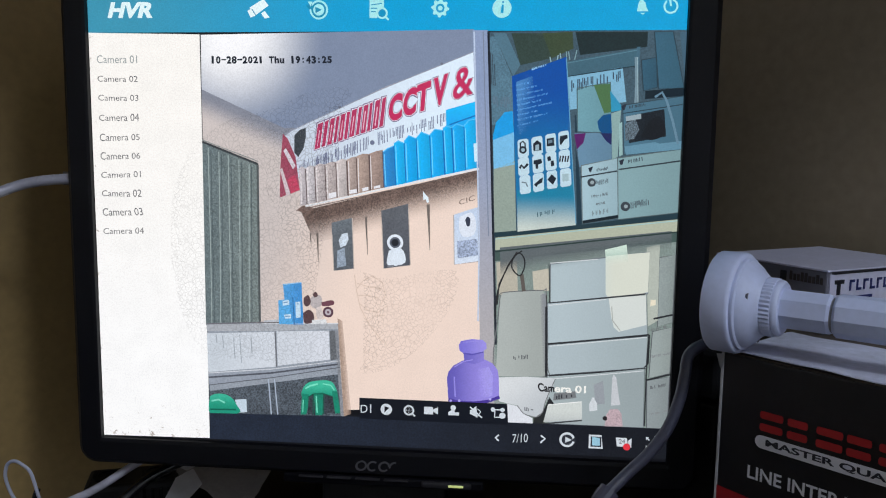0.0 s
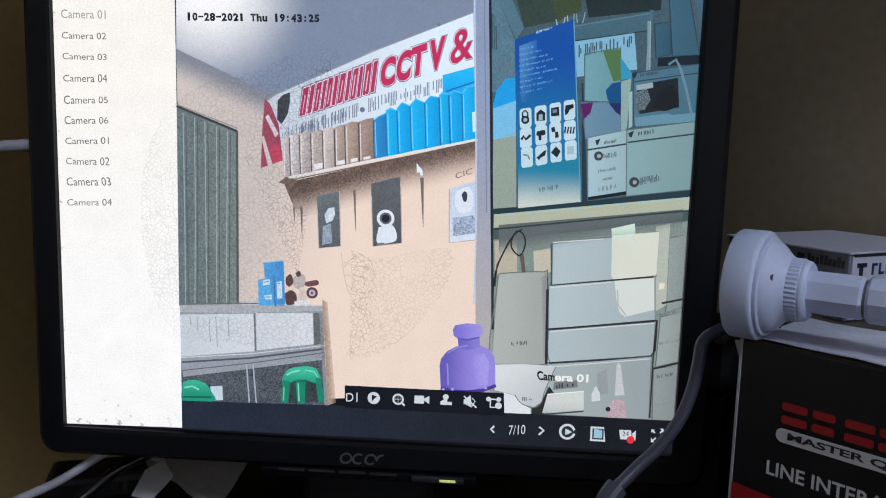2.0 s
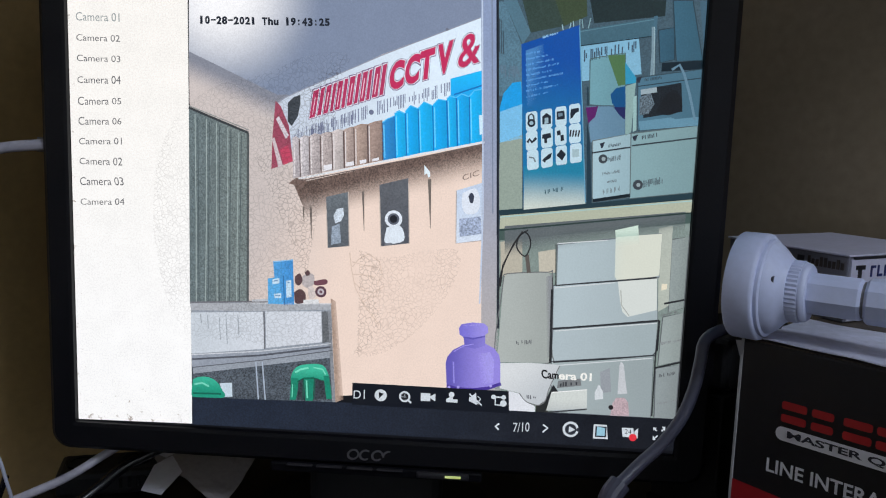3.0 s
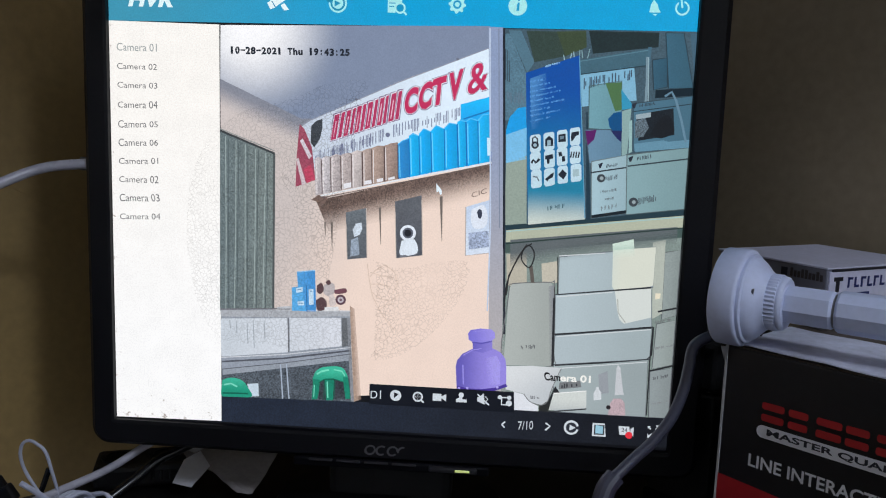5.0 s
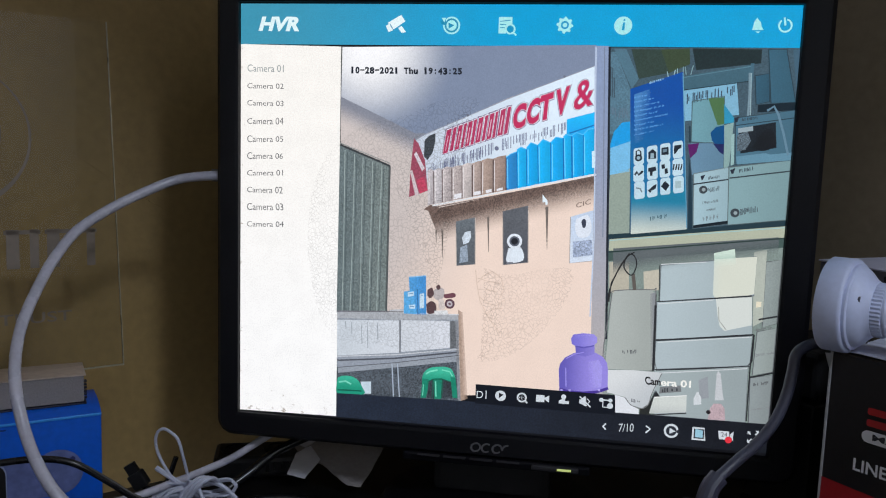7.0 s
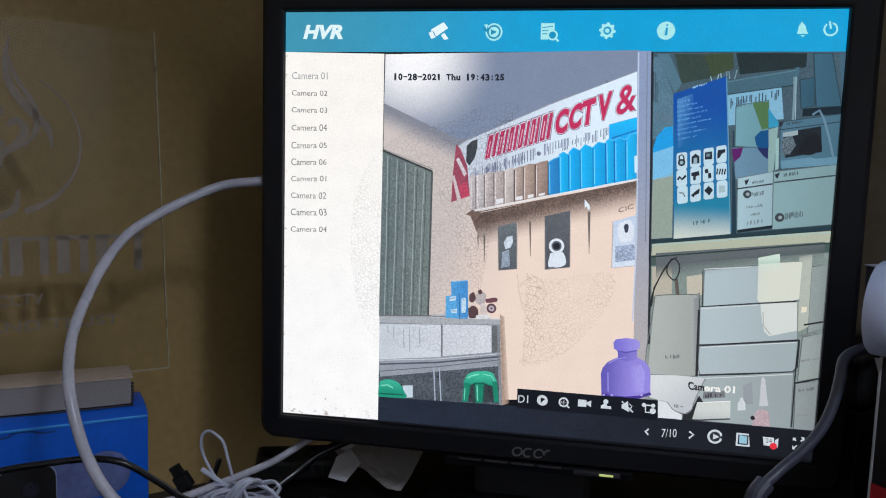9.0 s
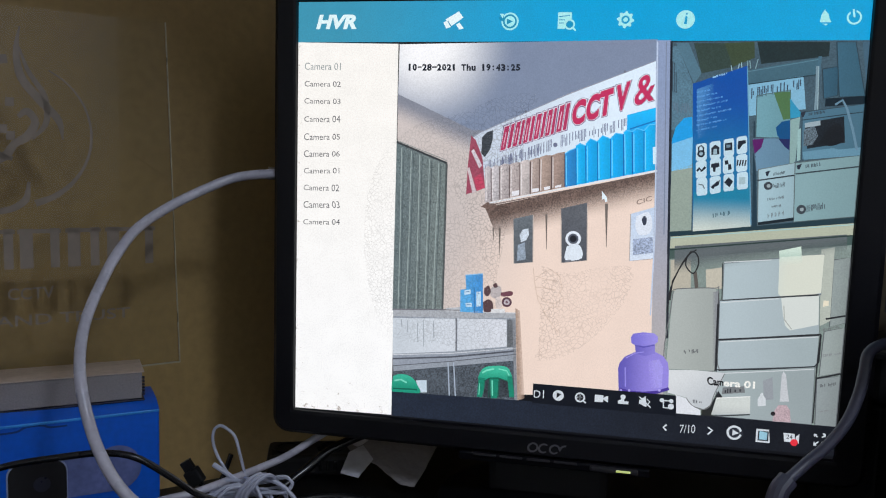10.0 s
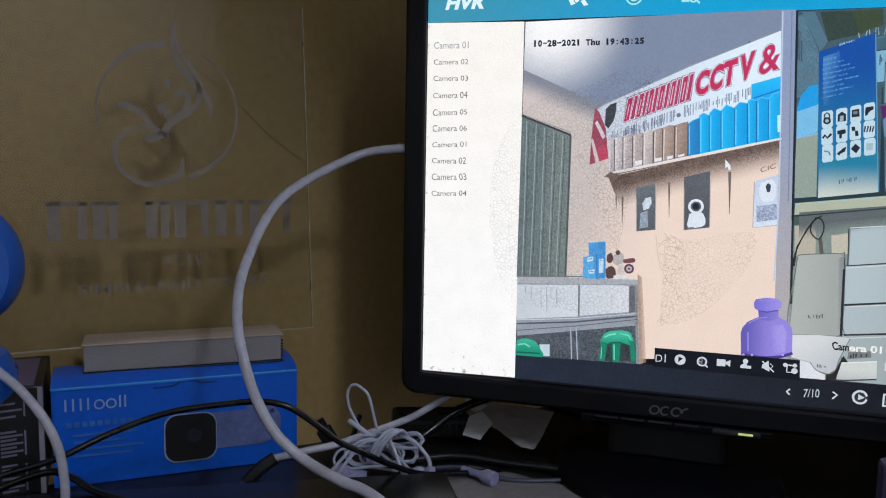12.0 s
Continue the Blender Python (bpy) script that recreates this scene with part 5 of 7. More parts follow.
flat("carton_side", 9.4, (138, 142, 148), [(998, 648), (1010, 643), (1018, 806), (1008, 823)], fade=True, grain=0.1, ends=((1013, 726), (1000, 727)))
flat("upper_shade", 9.45, (96, 104, 108), [(909, 547), (1269, 503), (1271, 566), (912, 613)], fade=True, grain=0.15, ends=((1091, 538), (1099, 579)))
flat("glare_patch", 10.1, (206, 226, 214), [(1132, 546), (1177, 534), (1182, 571), (1136, 579)], fade=True, ends=((1153, 540), (1158, 581)))
flat("paper_bag", 10.2, (214, 218, 222), [(911, 834), (970, 830), (1036, 831), (1033, 846), (1017, 882), (1010, 909), (996, 920), (971, 914), (955, 896), (914, 888)], to=(190, 196, 202), grain=0.05, ends=((932, 840), (1001, 916)))
stroke("bag_edge", 10.4, (120, 122, 126), [(1036, 833), (1017, 882), (1010, 909), (996, 920), (971, 914), (955, 896)], 2)
print_row("bag_word", 11, (92, 94, 102), [(971, 907), (992, 908), (991, 900), (970, 899)], [3], 70, 0.6)
flat("white_paper", 10.1, (222, 226, 234), [(931, 892), (959, 898), (978, 918), (989, 923), (990, 938), (932, 939)])
flat("case_gap", 10.0, (40, 42, 46), [(990, 938), (996, 920), (1010, 910), (1025, 874), (1036, 889), (1010, 935)])
flat("paper_block", 11, (206, 212, 210), [(1022, 890), (1095, 880), (1097, 921), (1013, 931)], to=(182, 188, 190), axis='v', span=(900, 940), grain=0.06)
stroke("paper_edge", 11.4, (60, 62, 66), [(1010, 935), (1097, 923)], 3)
stroke("paper_edge", 11.2, (236, 238, 238), [(1023, 891), (1095, 881)], 2)
flat("sticker", 11, (120, 124, 128), [(1034, 865), (1080, 858), (1083, 873), (1033, 881)])
print_row("sticker_bar", 12, (52, 54, 60), [(1038, 878), (1081, 870), (1080, 862), (1038, 868)], [4], 71, 0.6)
flat("spray_bottle", 11, (208, 214, 220), [(1115, 877), (1117, 870), (1121, 870), (1123, 876), (1128, 883), (1129, 899), (1112, 902), (1111, 885)], grain=0.1)
flat("pump_bottle", 11, (196, 200, 206), [(1158, 863), (1158, 825), (1161, 817), (1167, 824), (1173, 861), (1178, 885), (1158, 887)], grain=0.1)
flat("carton_shade", 10, (150, 156, 164), [(1119, 842), (1139, 832), (1145, 883), (1125, 887)], grain=0.1)
flat("pump_bottle", 11, (190, 168, 176), [(1149, 907), (1156, 895), (1173, 894), (1181, 904), (1185, 933), (1146, 934)], grain=0.25)
dot("bottle_spot", 12, (40, 36, 40), 1146, 916, 5)
flat("purple_bottle", 12, (98, 90, 182), [(803, 892), (799, 840), (802, 826), (813, 811), (833, 799), (856, 793), (880, 794), (899, 803), (910, 817), (913, 833), (915, 880), (890, 890), (859, 895), (827, 895)], to=(148, 136, 222), axis='x', span=(800, 880), grain=0.05)
flat("bottle_light", 12.2, (164, 154, 234), [(865, 818), (891, 811), (900, 829), (900, 876), (874, 883)], fade=True, ends=((888, 844), (864, 848)))
flat("bottle_neck", 12.5, (104, 96, 190), [(837, 802), (834, 777), (879, 772), (880, 798), (859, 806)], to=(136, 126, 212), axis='x', span=(832, 880), grain=0.05)
flat("bottle_cap", 13, (122, 114, 212), [(826, 777), (824, 764), (829, 755), (852, 750), (876, 751), (884, 758), (885, 770), (876, 778), (853, 782), (832, 781)], to=(156, 146, 230), axis='x', span=(826, 884), grain=0.05)
stroke("bottle_shoulder", 13, (92, 84, 178), [(834, 782), (854, 785), (878, 778)], 3)
stroke("bottle_shoulder", 13, (160, 150, 232), [(815, 814), (835, 801), (856, 796)], 2)
stroke("bottle_sheen", 13, (150, 142, 226), [(815, 836), (818, 882)], 3)
stroke("bottle_sheen", 13, (176, 168, 240), [(833, 758), (870, 754)], 2)
stroke("bottle_collar", 12.6, (72, 54, 150), [(803, 889), (827, 894), (859, 894), (890, 889), (916, 878)], 7)
dot("bottle_glint", 12.8, (170, 160, 230), 808, 891, 3)
dot("bottle_glint", 12.8, (170, 160, 230), 827, 890, 3)
dot("bottle_glint", 12.8, (170, 160, 230), 895, 884, 3)
flat("camera_icon", 2.2, (232, 248, 252), [(363, 44), (394, 26), (405, 40), (376, 60)])
flat("camera_icon", 2.2, (232, 248, 252), [(358, 51), (366, 47), (376, 61), (365, 65)])
flat("camera_icon", 2.2, (232, 248, 252), [(388, 56), (396, 51), (407, 65), (396, 67)])
stroke("camera_icon_line", 2.4, (40, 140, 180), [(368, 47), (377, 61)], 2)
words("date_character", 4, (26, 32, 44), "1", [(277, 162), (282, 162), (282, 146), (277, 146)], bold=0.015)
words("date_character", 4, (26, 32, 44), "0", [(287, 162), (297, 162), (297, 146), (287, 146)], bold=0.05)
words("date_character", 4, (26, 32, 44), "-", [(299, 155), (309, 155), (309, 152), (299, 152)], bold=0.05)
words("date_character", 4, (26, 32, 44), "2", [(311, 162), (321, 162), (321, 146), (310, 146)], bold=0.05)
words("date_character", 4, (26, 32, 44), "8", [(322, 162), (333, 162), (333, 146), (322, 146)], bold=0.05)
words("date_character", 4, (26, 32, 44), "-", [(334, 155), (345, 155), (345, 151), (334, 152)], bold=0.05)
words("date_character", 4, (26, 32, 44), "2", [(346, 162), (357, 161), (356, 146), (346, 146)], bold=0.05)
words("date_character", 4, (26, 32, 44), "0", [(358, 161), (368, 161), (368, 146), (358, 146)], bold=0.05)
words("date_character", 4, (26, 32, 44), "2", [(370, 161), (380, 161), (380, 146), (369, 146)], bold=0.05)
words("date_character", 4, (26, 32, 44), "1", [(384, 161), (389, 161), (388, 146), (383, 146)], bold=0.015)
words("date_character", 4, (26, 32, 44), "T", [(405, 161), (415, 161), (415, 146), (404, 146)], bold=0.05)
words("date_character", 4, (26, 32, 44), "h", [(417, 161), (427, 161), (426, 145), (416, 146)], bold=0.05)
words("date_character", 4, (26, 32, 44), "u", [(428, 161), (438, 161), (438, 150), (428, 150)], bold=0.05)
words("date_character", 4, (26, 32, 44), "1", [(454, 161), (459, 161), (458, 145), (453, 145)], bold=0.015)
words("date_character", 4, (26, 32, 44), "9", [(463, 161), (473, 161), (473, 145), (463, 145)], bold=0.05)
words("date_character", 4, (26, 32, 44), ":", [(478, 160), (481, 160), (481, 148), (477, 149)], bold=0.05)
words("date_character", 4, (26, 32, 44), "4", [(486, 161), (496, 161), (496, 145), (486, 145)], bold=0.05)
words("date_character", 4, (26, 32, 44), "3", [(498, 161), (508, 161), (507, 145), (497, 145)], bold=0.05)
words("date_character", 4, (26, 32, 44), ":", [(512, 160), (516, 160), (515, 148), (512, 148)], bold=0.05)
words("date_character", 4, (26, 32, 44), "2", [(521, 160), (531, 160), (530, 145), (520, 145)], bold=0.05)
words("date_character", 4, (26, 32, 44), "5", [(532, 160), (542, 160), (542, 145), (532, 145)], bold=0.05)
stroke("smear_line", 16.5, (216, 194, 180), [(592, 615), (597, 652), (605, 688), (627, 728), (657, 765)], 2)
stroke("smear_line", 16.5, (216, 194, 180), [(600, 661), (620, 660), (645, 664)], 2)
stroke("smear_line", 16.5, (216, 194, 180), [(598, 645), (611, 628), (632, 616)], 2)
stroke("smear_line", 16.5, (216, 194, 180), [(602, 678), (622, 693), (644, 698), (665, 682)], 2)
stroke("smear_line", 16.5, (216, 194, 180), [(620, 720), (639, 705), (660, 703)], 2)
stroke("smear_line", 16.5, (216, 194, 180), [(632, 616), (654, 631), (661, 658), (651, 680)], 2)
stroke("smear_line", 16.5, (216, 194, 180), [(598, 634), (625, 641), (652, 644)], 2)

# a dried, crackled smear on the glass
CRACK = bpy.data.materials.new("crackled_smear")
CRACK.use_nodes = True
n, l = CRACK.node_tree.nodes, CRACK.node_tree.links
b = n["Principled BSDF"]
b.inputs["Base Color"].default_value, b.inputs["Roughness"].default_value = (0.10, 0.09, 0.08, 1), 0.8
tc, warp, vo, cut = n.new("ShaderNodeTexCoord"), n.new("ShaderNodeTexNoise"), n.new("ShaderNodeTexVoronoi"), n.new("ShaderNodeMapRange")
warp.inputs["Scale"].default_value = 60
mixv = n.new("ShaderNodeVectorMath")
mixv.operation = "MULTIPLY_ADD"
mixv.inputs[1].default_value = (0.012, 0.012, 0.012)
l.new(tc.outputs["Object"], warp.inputs["Vector"])
l.new(warp.outputs["Color"], mixv.inputs[0])
l.new(tc.outputs["Object"], mixv.inputs[2])
vo.feature, vo.inputs["Scale"].default_value = "DISTANCE_TO_EDGE", 370
l.new(mixv.outputs["Vector"], vo.inputs["Vector"])
cut.inputs["From Min"].default_value, cut.inputs["From Max"].default_value = 0.02, 0.12
cut.inputs["To Min"].default_value, cut.inputs["To Max"].default_value = 0.15, 0.0
l.new(vo.outputs["Distance"], cut.inputs["Value"])
patch, pm, prod = n.new("ShaderNodeTexNoise"), n.new("ShaderNodeMapRange"), n.new("ShaderNodeMath")
patch.inputs["Scale"].default_value = 22
pm.inputs["From Min"].default_value, pm.inputs["From Max"].default_value = 0.25, 0.5
l.new(tc.outputs["Object"], patch.inputs["Vector"])
l.new(patch.outputs["Fac"], pm.inputs["Value"])
prod.operation = "MULTIPLY"
l.new(cut.outputs["Result"], prod.inputs[0])
l.new(pm.outputs["Result"], prod.inputs[1])
l.new(prod.outputs["Value"], b.inputs["Alpha"])
for outline in ([(175, 586), (183, 460), (222, 357), (305, 287), (414, 257), (507, 216), (587, 220), (523, 300), (437, 336), (391, 425), (483, 502), (499, 582), (494, 651), (538, 731), (578, 840), (487, 841), (373, 813), (258, 807), (201, 725)],
                [(597, 604), (670, 622), (736, 607), (812, 598), (821, 632), (801, 687), (764, 743), (718, 791), (665, 825), (611, 837), (605, 821), (636, 788), (663, 764), (631, 725), (662, 689), (657, 641)]):
    bm = bmesh.new()
    ring = [bm.verts.new(shown(p.x, p.y, 17)) for p in smooth_line([(u0, v0, 0) for u0, v0 in (*outline, outline[0])], 4)[:-1]]
    bmesh.ops.triangulate(bm, faces=[bm.faces.new(ring)])
    leaf("crackled_smear", bm, CRACK, "dried crackled smear on the glass")

# ---- clear sign in front of the left wall ----
sign = thing("clear_sign", "clear acrylic shop sign with frosted calligraphy, hung before the wall", "sign", pose(-0.2925, 0.0175, 0.876, 0, 0, 45))
ACRYL = bpy.data.materials.new("clear_acrylic")
ACRYL.use_nodes = True
nt = ACRYL.node_tree
for node in list(nt.nodes):
    nt.nodes.remove(node)
og, tr, gl, mx, fr = [nt.nodes.new("ShaderNode" + k) for k in ("OutputMaterial", "BsdfTransparent", "BsdfGlossy", "MixShader", "Fresnel")]
fr.inputs["IOR"].default_value, gl.inputs["Roughness"].default_value = 1.45, 0.03
tr.inputs["Color"].default_value = (0.93, 0.94, 0.92, 1)
nt.links.new(fr.outputs[0], mx.inputs[0])
nt.links.new(tr.outputs[0], mx.inputs[1])
nt.links.new(gl.outputs[0], mx.inputs[2])
nt.links.new(mx.outputs[0], og.inputs[0])
EDGE = surface("acrylic_cut_edge", (0.52, 0.46, 0.33), 0.3, var=0.2, scale=40)
FROST = surface("frosted_vinyl", (0.255, 0.205, 0.165), 0.6, var=0.12, scale=30)
# its own x runs along the wall, y away from the room
bm = bmesh.new()
bm.faces.new([bm.verts.new(p) for p in ((-0.30, 0, 0), (0, 0, 0), (-0.0086, 0, 0.262), (-0.30, 0, 0.262))])
pane = part("sheet", bm, ACRYL, sign, "clear acrylic sheet")
pane.visible_shadow = False
bm = slab((-0.0003, -0.0008, 0.0), (0.0003, 0.0016, 0.262))
for v in bm.verts:
    v.co.x -= 0.033 * v.co.z
part("edge", bm, EDGE, sign)
part("edge", slab((-0.30, -0.0008, -0.0004), (0, 0.0016, 0.0004)), EDGE, sign)


def sx(x):
    """From a place across the room to one along the sign."""
    return (x + 0.2925) * math.sqrt(2)


ZS = 0.876
o, r, u = Vector((0, -0.0012, 0)), Vector((1, 0, 0)), Vector((0, 0, 1))


def vinyl(name, pts, widths, steps=8):
    part(name, ribbon([(sx(x), z - ZS) for x, z in pts], widths, o, r, u, steps=steps), FROST, sign)


# broken circle
c0, c1, rx, rz = -0.3727, 1.0515, 0.0361, 0.0505
arc = lambda a0, a1, n: [(c0 + rx * math.cos(radians(a0 + (a1 - a0) * i / n)), c1 + rz * math.sin(radians(a0 + (a1 - a0) * i / n))) for i in range(n + 1)]
vinyl("circle_stroke", arc(92, 190, 8), [0.0062, 0.004, 0.002, 0.0012])
vinyl("circle_stroke", arc(-75, 62, 10), [0.005, 0.0022, 0.0016, 0.0010])
# calligraphic strokes
vinyl("brush_stroke", [(-0.3682, 1.1247), (-0.3700, 1.108), (-0.3680, 1.090), (-0.3600, 1.075), (-0.3520, 1.062), (-0.3500, 1.048)], [0.0008, 0.004, 0.0055, 0.006, 0.005, 0.001])
vinyl("brush_stroke", [(-0.3690, 1.112), (-0.3650, 1.095), (-0.3580, 1.078), (-0.3575, 1.060), (-0.3640, 1.048)], [0.001, 0.003, 0.004, 0.004, 0.002])
vinyl("brush_stroke", [(-0.3990, 1.052), (-0.3950, 1.056), (-0.3870, 1.050), (-0.3800, 1.038), (-0.3730, 1.034)], [0.002, 0.005, 0.004, 0.005, 0.003])
vinyl("brush_stroke", [(-0.3700, 1.063), (-0.3660, 1.067), (-0.3625, 1.060), (-0.3660, 1.050), (-0.3720, 1.044), (-0.3760, 1.036), (-0.3830, 1.031), (-0.3850, 1.036)], [0.003, 0.005, 0.005, 0.006, 0.005, 0.006, 0.005, 0.003])
vinyl("brush_stroke", [(-0.3840, 1.040), (-0.3930, 1.038), (-0.4000, 1.026), (-0.3985, 1.010), (-0.3890, 0.999), (-0.3770, 0.998), (-0.3680, 1.005), (-0.3660, 1.018)], [0.001, 0.003, 0.0035, 0.0035, 0.004, 0.0045, 0.005, 0.002])
for x, z in ((-0.3735, 1.0730), (-0.3768, 1.0545), (-0.3735, 1.0500)):
    vinyl("brush_dot", [(x, z + 0.003), (x, z - 0.003)], [0.0055, 0.0055])
# row of plain blocks in place of the shop's name
zb, zt = 0.9565, 0.9850
for a, b in ((-0.4343, -0.4140), (-0.4130, -0.3990), (-0.3870, -0.3730), (-0.3720, -0.3520), (-0.3500, -0.3330), (-0.3310, -0.3056)):
    vinyl("block", [(a + 0.004, zb), (a + 0.004, zt)], [0.0085, 0.0085], 2)
    vinyl("block", [(b - 0.003, zb), (b - 0.003, zt)], [0.0060, 0.0060], 2)
    vinyl("block", [(a, zt - 0.002), (b, zt - 0.002)], [0.0030, 0.0030], 2)
for text, x0, x1, z0, z1 in (("CCTV", -0.377, -0.356, 0.9345, 0.9430), ("SIMPLE AND TRUST", -0.4206, -0.3189, 0.9155, 0.9235)):
    part("sign_line", printed(text, o + r * sx(x0) + u * (z0 - ZS), r * (sx(x1) - sx(x0)), u * (z1 - z0), Vector((0, -1, 0)), 0.01), FROST, sign)

# ---- blue carton with a camera picture, and the book on it ----
BOXR = pose(-0.2835, -0.0285, TOP, 0, 0, 39.0)
carton = thing("camera_carton", "blue printed camera carton standing on the desk", "box", BOXR)
LEN, DEEP, HIGH = 0.177, 0.058, 0.0742
part("body", slab((-LEN, 0, 0), (0, DEEP, HIGH), 0.0012), CARTON_BLUE, carton)
# the lid bulges up behind its front fold
bm = bmesh.new()
rows = [[bm.verts.new((x, y, HIGH + z * (1 + 0.12 * math.sin(x * 40)))) for y, z in ((-0.0006, 0.0), (0.006, 0.0026), (0.014, 0.0045), (0.030, 0.0056), (0.046, 0.0050), (DEEP, 0.0015), (DEEP, -0.002), (-0.0006, -0.002))] for x in [-LEN * (1 - i / 16) for i in range(17)]]
for a, b in zip(rows, rows[1:]):
    for i in range(8):
        bm.faces.new((a[i], a[(i + 1) % 8], b[(i + 1) % 8], b[i]))
bm.faces.new(rows[0]), bm.faces.new(rows[-1][::-1])
bmesh.ops.recalc_face_normals(bm, faces=bm.faces[:])
part("lid", bm, CARTON_BLUE, carton, "bulging lid", True)
# the highlight on the front fold is put into this strip's lighter blue
part("lid_flap", slab((-LEN, -0.0010, HIGH - 0.0016), (0, 0.0002, HIGH + 0.0004), 0.0004), surface("blue_fold_highlight", (0.03, 0.30, 0.85), 0.4, var=0.08, scale=20), carton)
bm = bmesh.new()
ribbon([(-0.108, 0.0690), (-0.094, 0.0695), (-0.088, 0.0722), (-0.078, 0.0722), (-0.073, 0.0702), (-0.062, 0.0700)], [0.0012, 0.0016, 0.0016, 0.0012], Vector((0, -0.0006, 0)), r, u, steps=4, bm=bm)
part("tab_slot", bm, surface("slot_shadow_blue", (0.006, 0.05, 0.26), 0.6), carton)
# printed picture: white body, dark lens housing, fixing plate
def printed_shape(name, pts, material, y, parent=carton):
    bm = bmesh.new()
    bm.faces.new([bm.verts.new((a, y, b)) for a, b in pts])
    return part(name, bm, material, parent)


def rounded(x0, x1, z0, z1, q, n=5):
    return [(cx + q * math.cos(radians(a0 + 90 * i / n)), cz + q * math.sin(radians(a0 + 90 * i / n))) for cx, cz, a0 in ((x1 - q, z1 - q, 0), (x0 + q, z1 - q, 90), (x0 + q, z0 + q, 180), (x1 - q, z0 + q, 270)) for i in range(n + 1)]


PALE = surface("printed_pale_violet", (0.16, 0.20, 0.46), 0.45, var=0.25, scale=40)
printed_shape("printed_camera", rounded(-0.088, -0.026, 0.017, 0.046, 0.006), PALE, -0.0010)
printed_shape("printed_plate", [(-0.030 + 0.017 * math.cos(a * math.pi / 14), 0.034 + 0.017 * math.sin(a * math.pi / 14)) for a in range(28)], PALE, -0.0012)
printed_shape("printed_rim", rounded(-0.1010, -0.0625, 0.0095, 0.0475, 0.009), surface("printed_pale_line", (0.36, 0.42, 0.62), 0.45), -0.0014)
printed_shape("printed_lens_front", rounded(-0.1000, -0.0632, 0.0105, 0.0465, 0.009), CARTON_BLACK, -0.0017)
printed_shape("printed_lens", [(-0.079 + 0.0055 * math.cos(a * math.pi / 12), 0.030 + 0.0055 * math.sin(a * math.pi / 12)) for a in range(24)], surface("printed_lens_glint", (0.035, 0.035, 0.06), 0.3), -0.0020)
printed_shape("printed_hole", [(-0.020 + 0.0018 * math.cos(a * math.pi / 6), 0.043 + 0.0018 * math.sin(a * math.pi / 6)) for a in range(12)], NAVY_INK, -0.0016)
# maker's mark as plain shapes
LOGO_BLUE = surface("printed_light_blue", (0.30, 0.42, 0.72), 0.45, var=0.08, scale=40)
bm = bmesh.new()
oo = Vector((0, -0.0010, 0))
for x in (-0.1635, -0.1585, -0.1535, -0.1485, -0.1270, -0.1235):
    ribbon([(x - 0.004, 0.0570), (x - 0.004, 0.0660)], [0.0013, 0.0013], oo, r, u, steps=1, bm=bm)
for x in (-0.1410, -0.1330):
    ribbon([(x - 0.004 + 0.0032 * math.cos(a), 0.0605 + 0.0032 * math.sin(a)) for a in [i * math.pi / 5 for i in range(11)]], [0.0012, 0.0012], oo, r, u, steps=2, bm=bm)
part("maker_mark", bm, LOGO_BLUE, carton, "pale blue maker's mark")
bm = bmesh.new()
for i in range(9):
    ribbon([(-0.1675 + i * 0.0052, 0.0465), (-0.1640 + i * 0.0052, 0.0465)], [0.0040, 0.0040], oo, r, u, steps=1, bm=bm)
for k, w in ((0.0385, 0.044), (0.0330, 0.036), (0.0280, 0.048), (0.0230, 0.040)):
    ribbon([(-0.1635, k), (-0.1635 + w, k)], [0.0018, 0.0018], oo, r, u, steps=1, bm=bm)
part("small_print", bm, surface("printed_mid_blue", (0.05, 0.19, 0.62), 0.45), carton)

book = thing("book", "thick closed paperback book lying on the blue carton", "book", BOXR @ pose(-0.0085, 0.0125, HIGH + 0.0042, 0, 0, -2.0))
BL, BD, BH = 0.147, 0.037, 0.0225
COVER = surface("dark_book_cover", (0.02, 0.02, 0.05), 0.5, var=0.2, scale=20)
part("page_block", slab((-BL, 0.001, 0.0015), (-0.0015, BD - 0.002, BH - 0.0012), 0.0008), surface("grey_page_edges", (0.31, 0.28, 0.28), 0.8, var=0.14, scale=8, fine=900, bump=0.3), book, "greyish page edges")
part("cover_bottom", slab((-BL - 0.001, -0.0005, 0), (0, BD, 0.0012), 0.0003), COVER, book)
part("cover_top", slab((-BL - 0.001, -0.0002, BH - 0.001), (0.0, BD, BH), 0.0003), surface("pale_book_cover", (0.58, 0.46, 0.38), 0.55, var=0.12, scale=12), book, "pale cover")
part("spine", slab((-BL + 0.001, BD - 0.002, 0.0012), (-0.001, BD, BH - 0.001), 0.0003), COVER, book)
bm = bmesh.new()
for i in range(6):
    slab((-0.0016, 0.004, 0.003 + i * 0.0025), (0.0006, 0.0075, 0.0042 + i * 0.0025), bm=bm)
part("index_tabs", bm, COVER, book, "black thumb tabs")

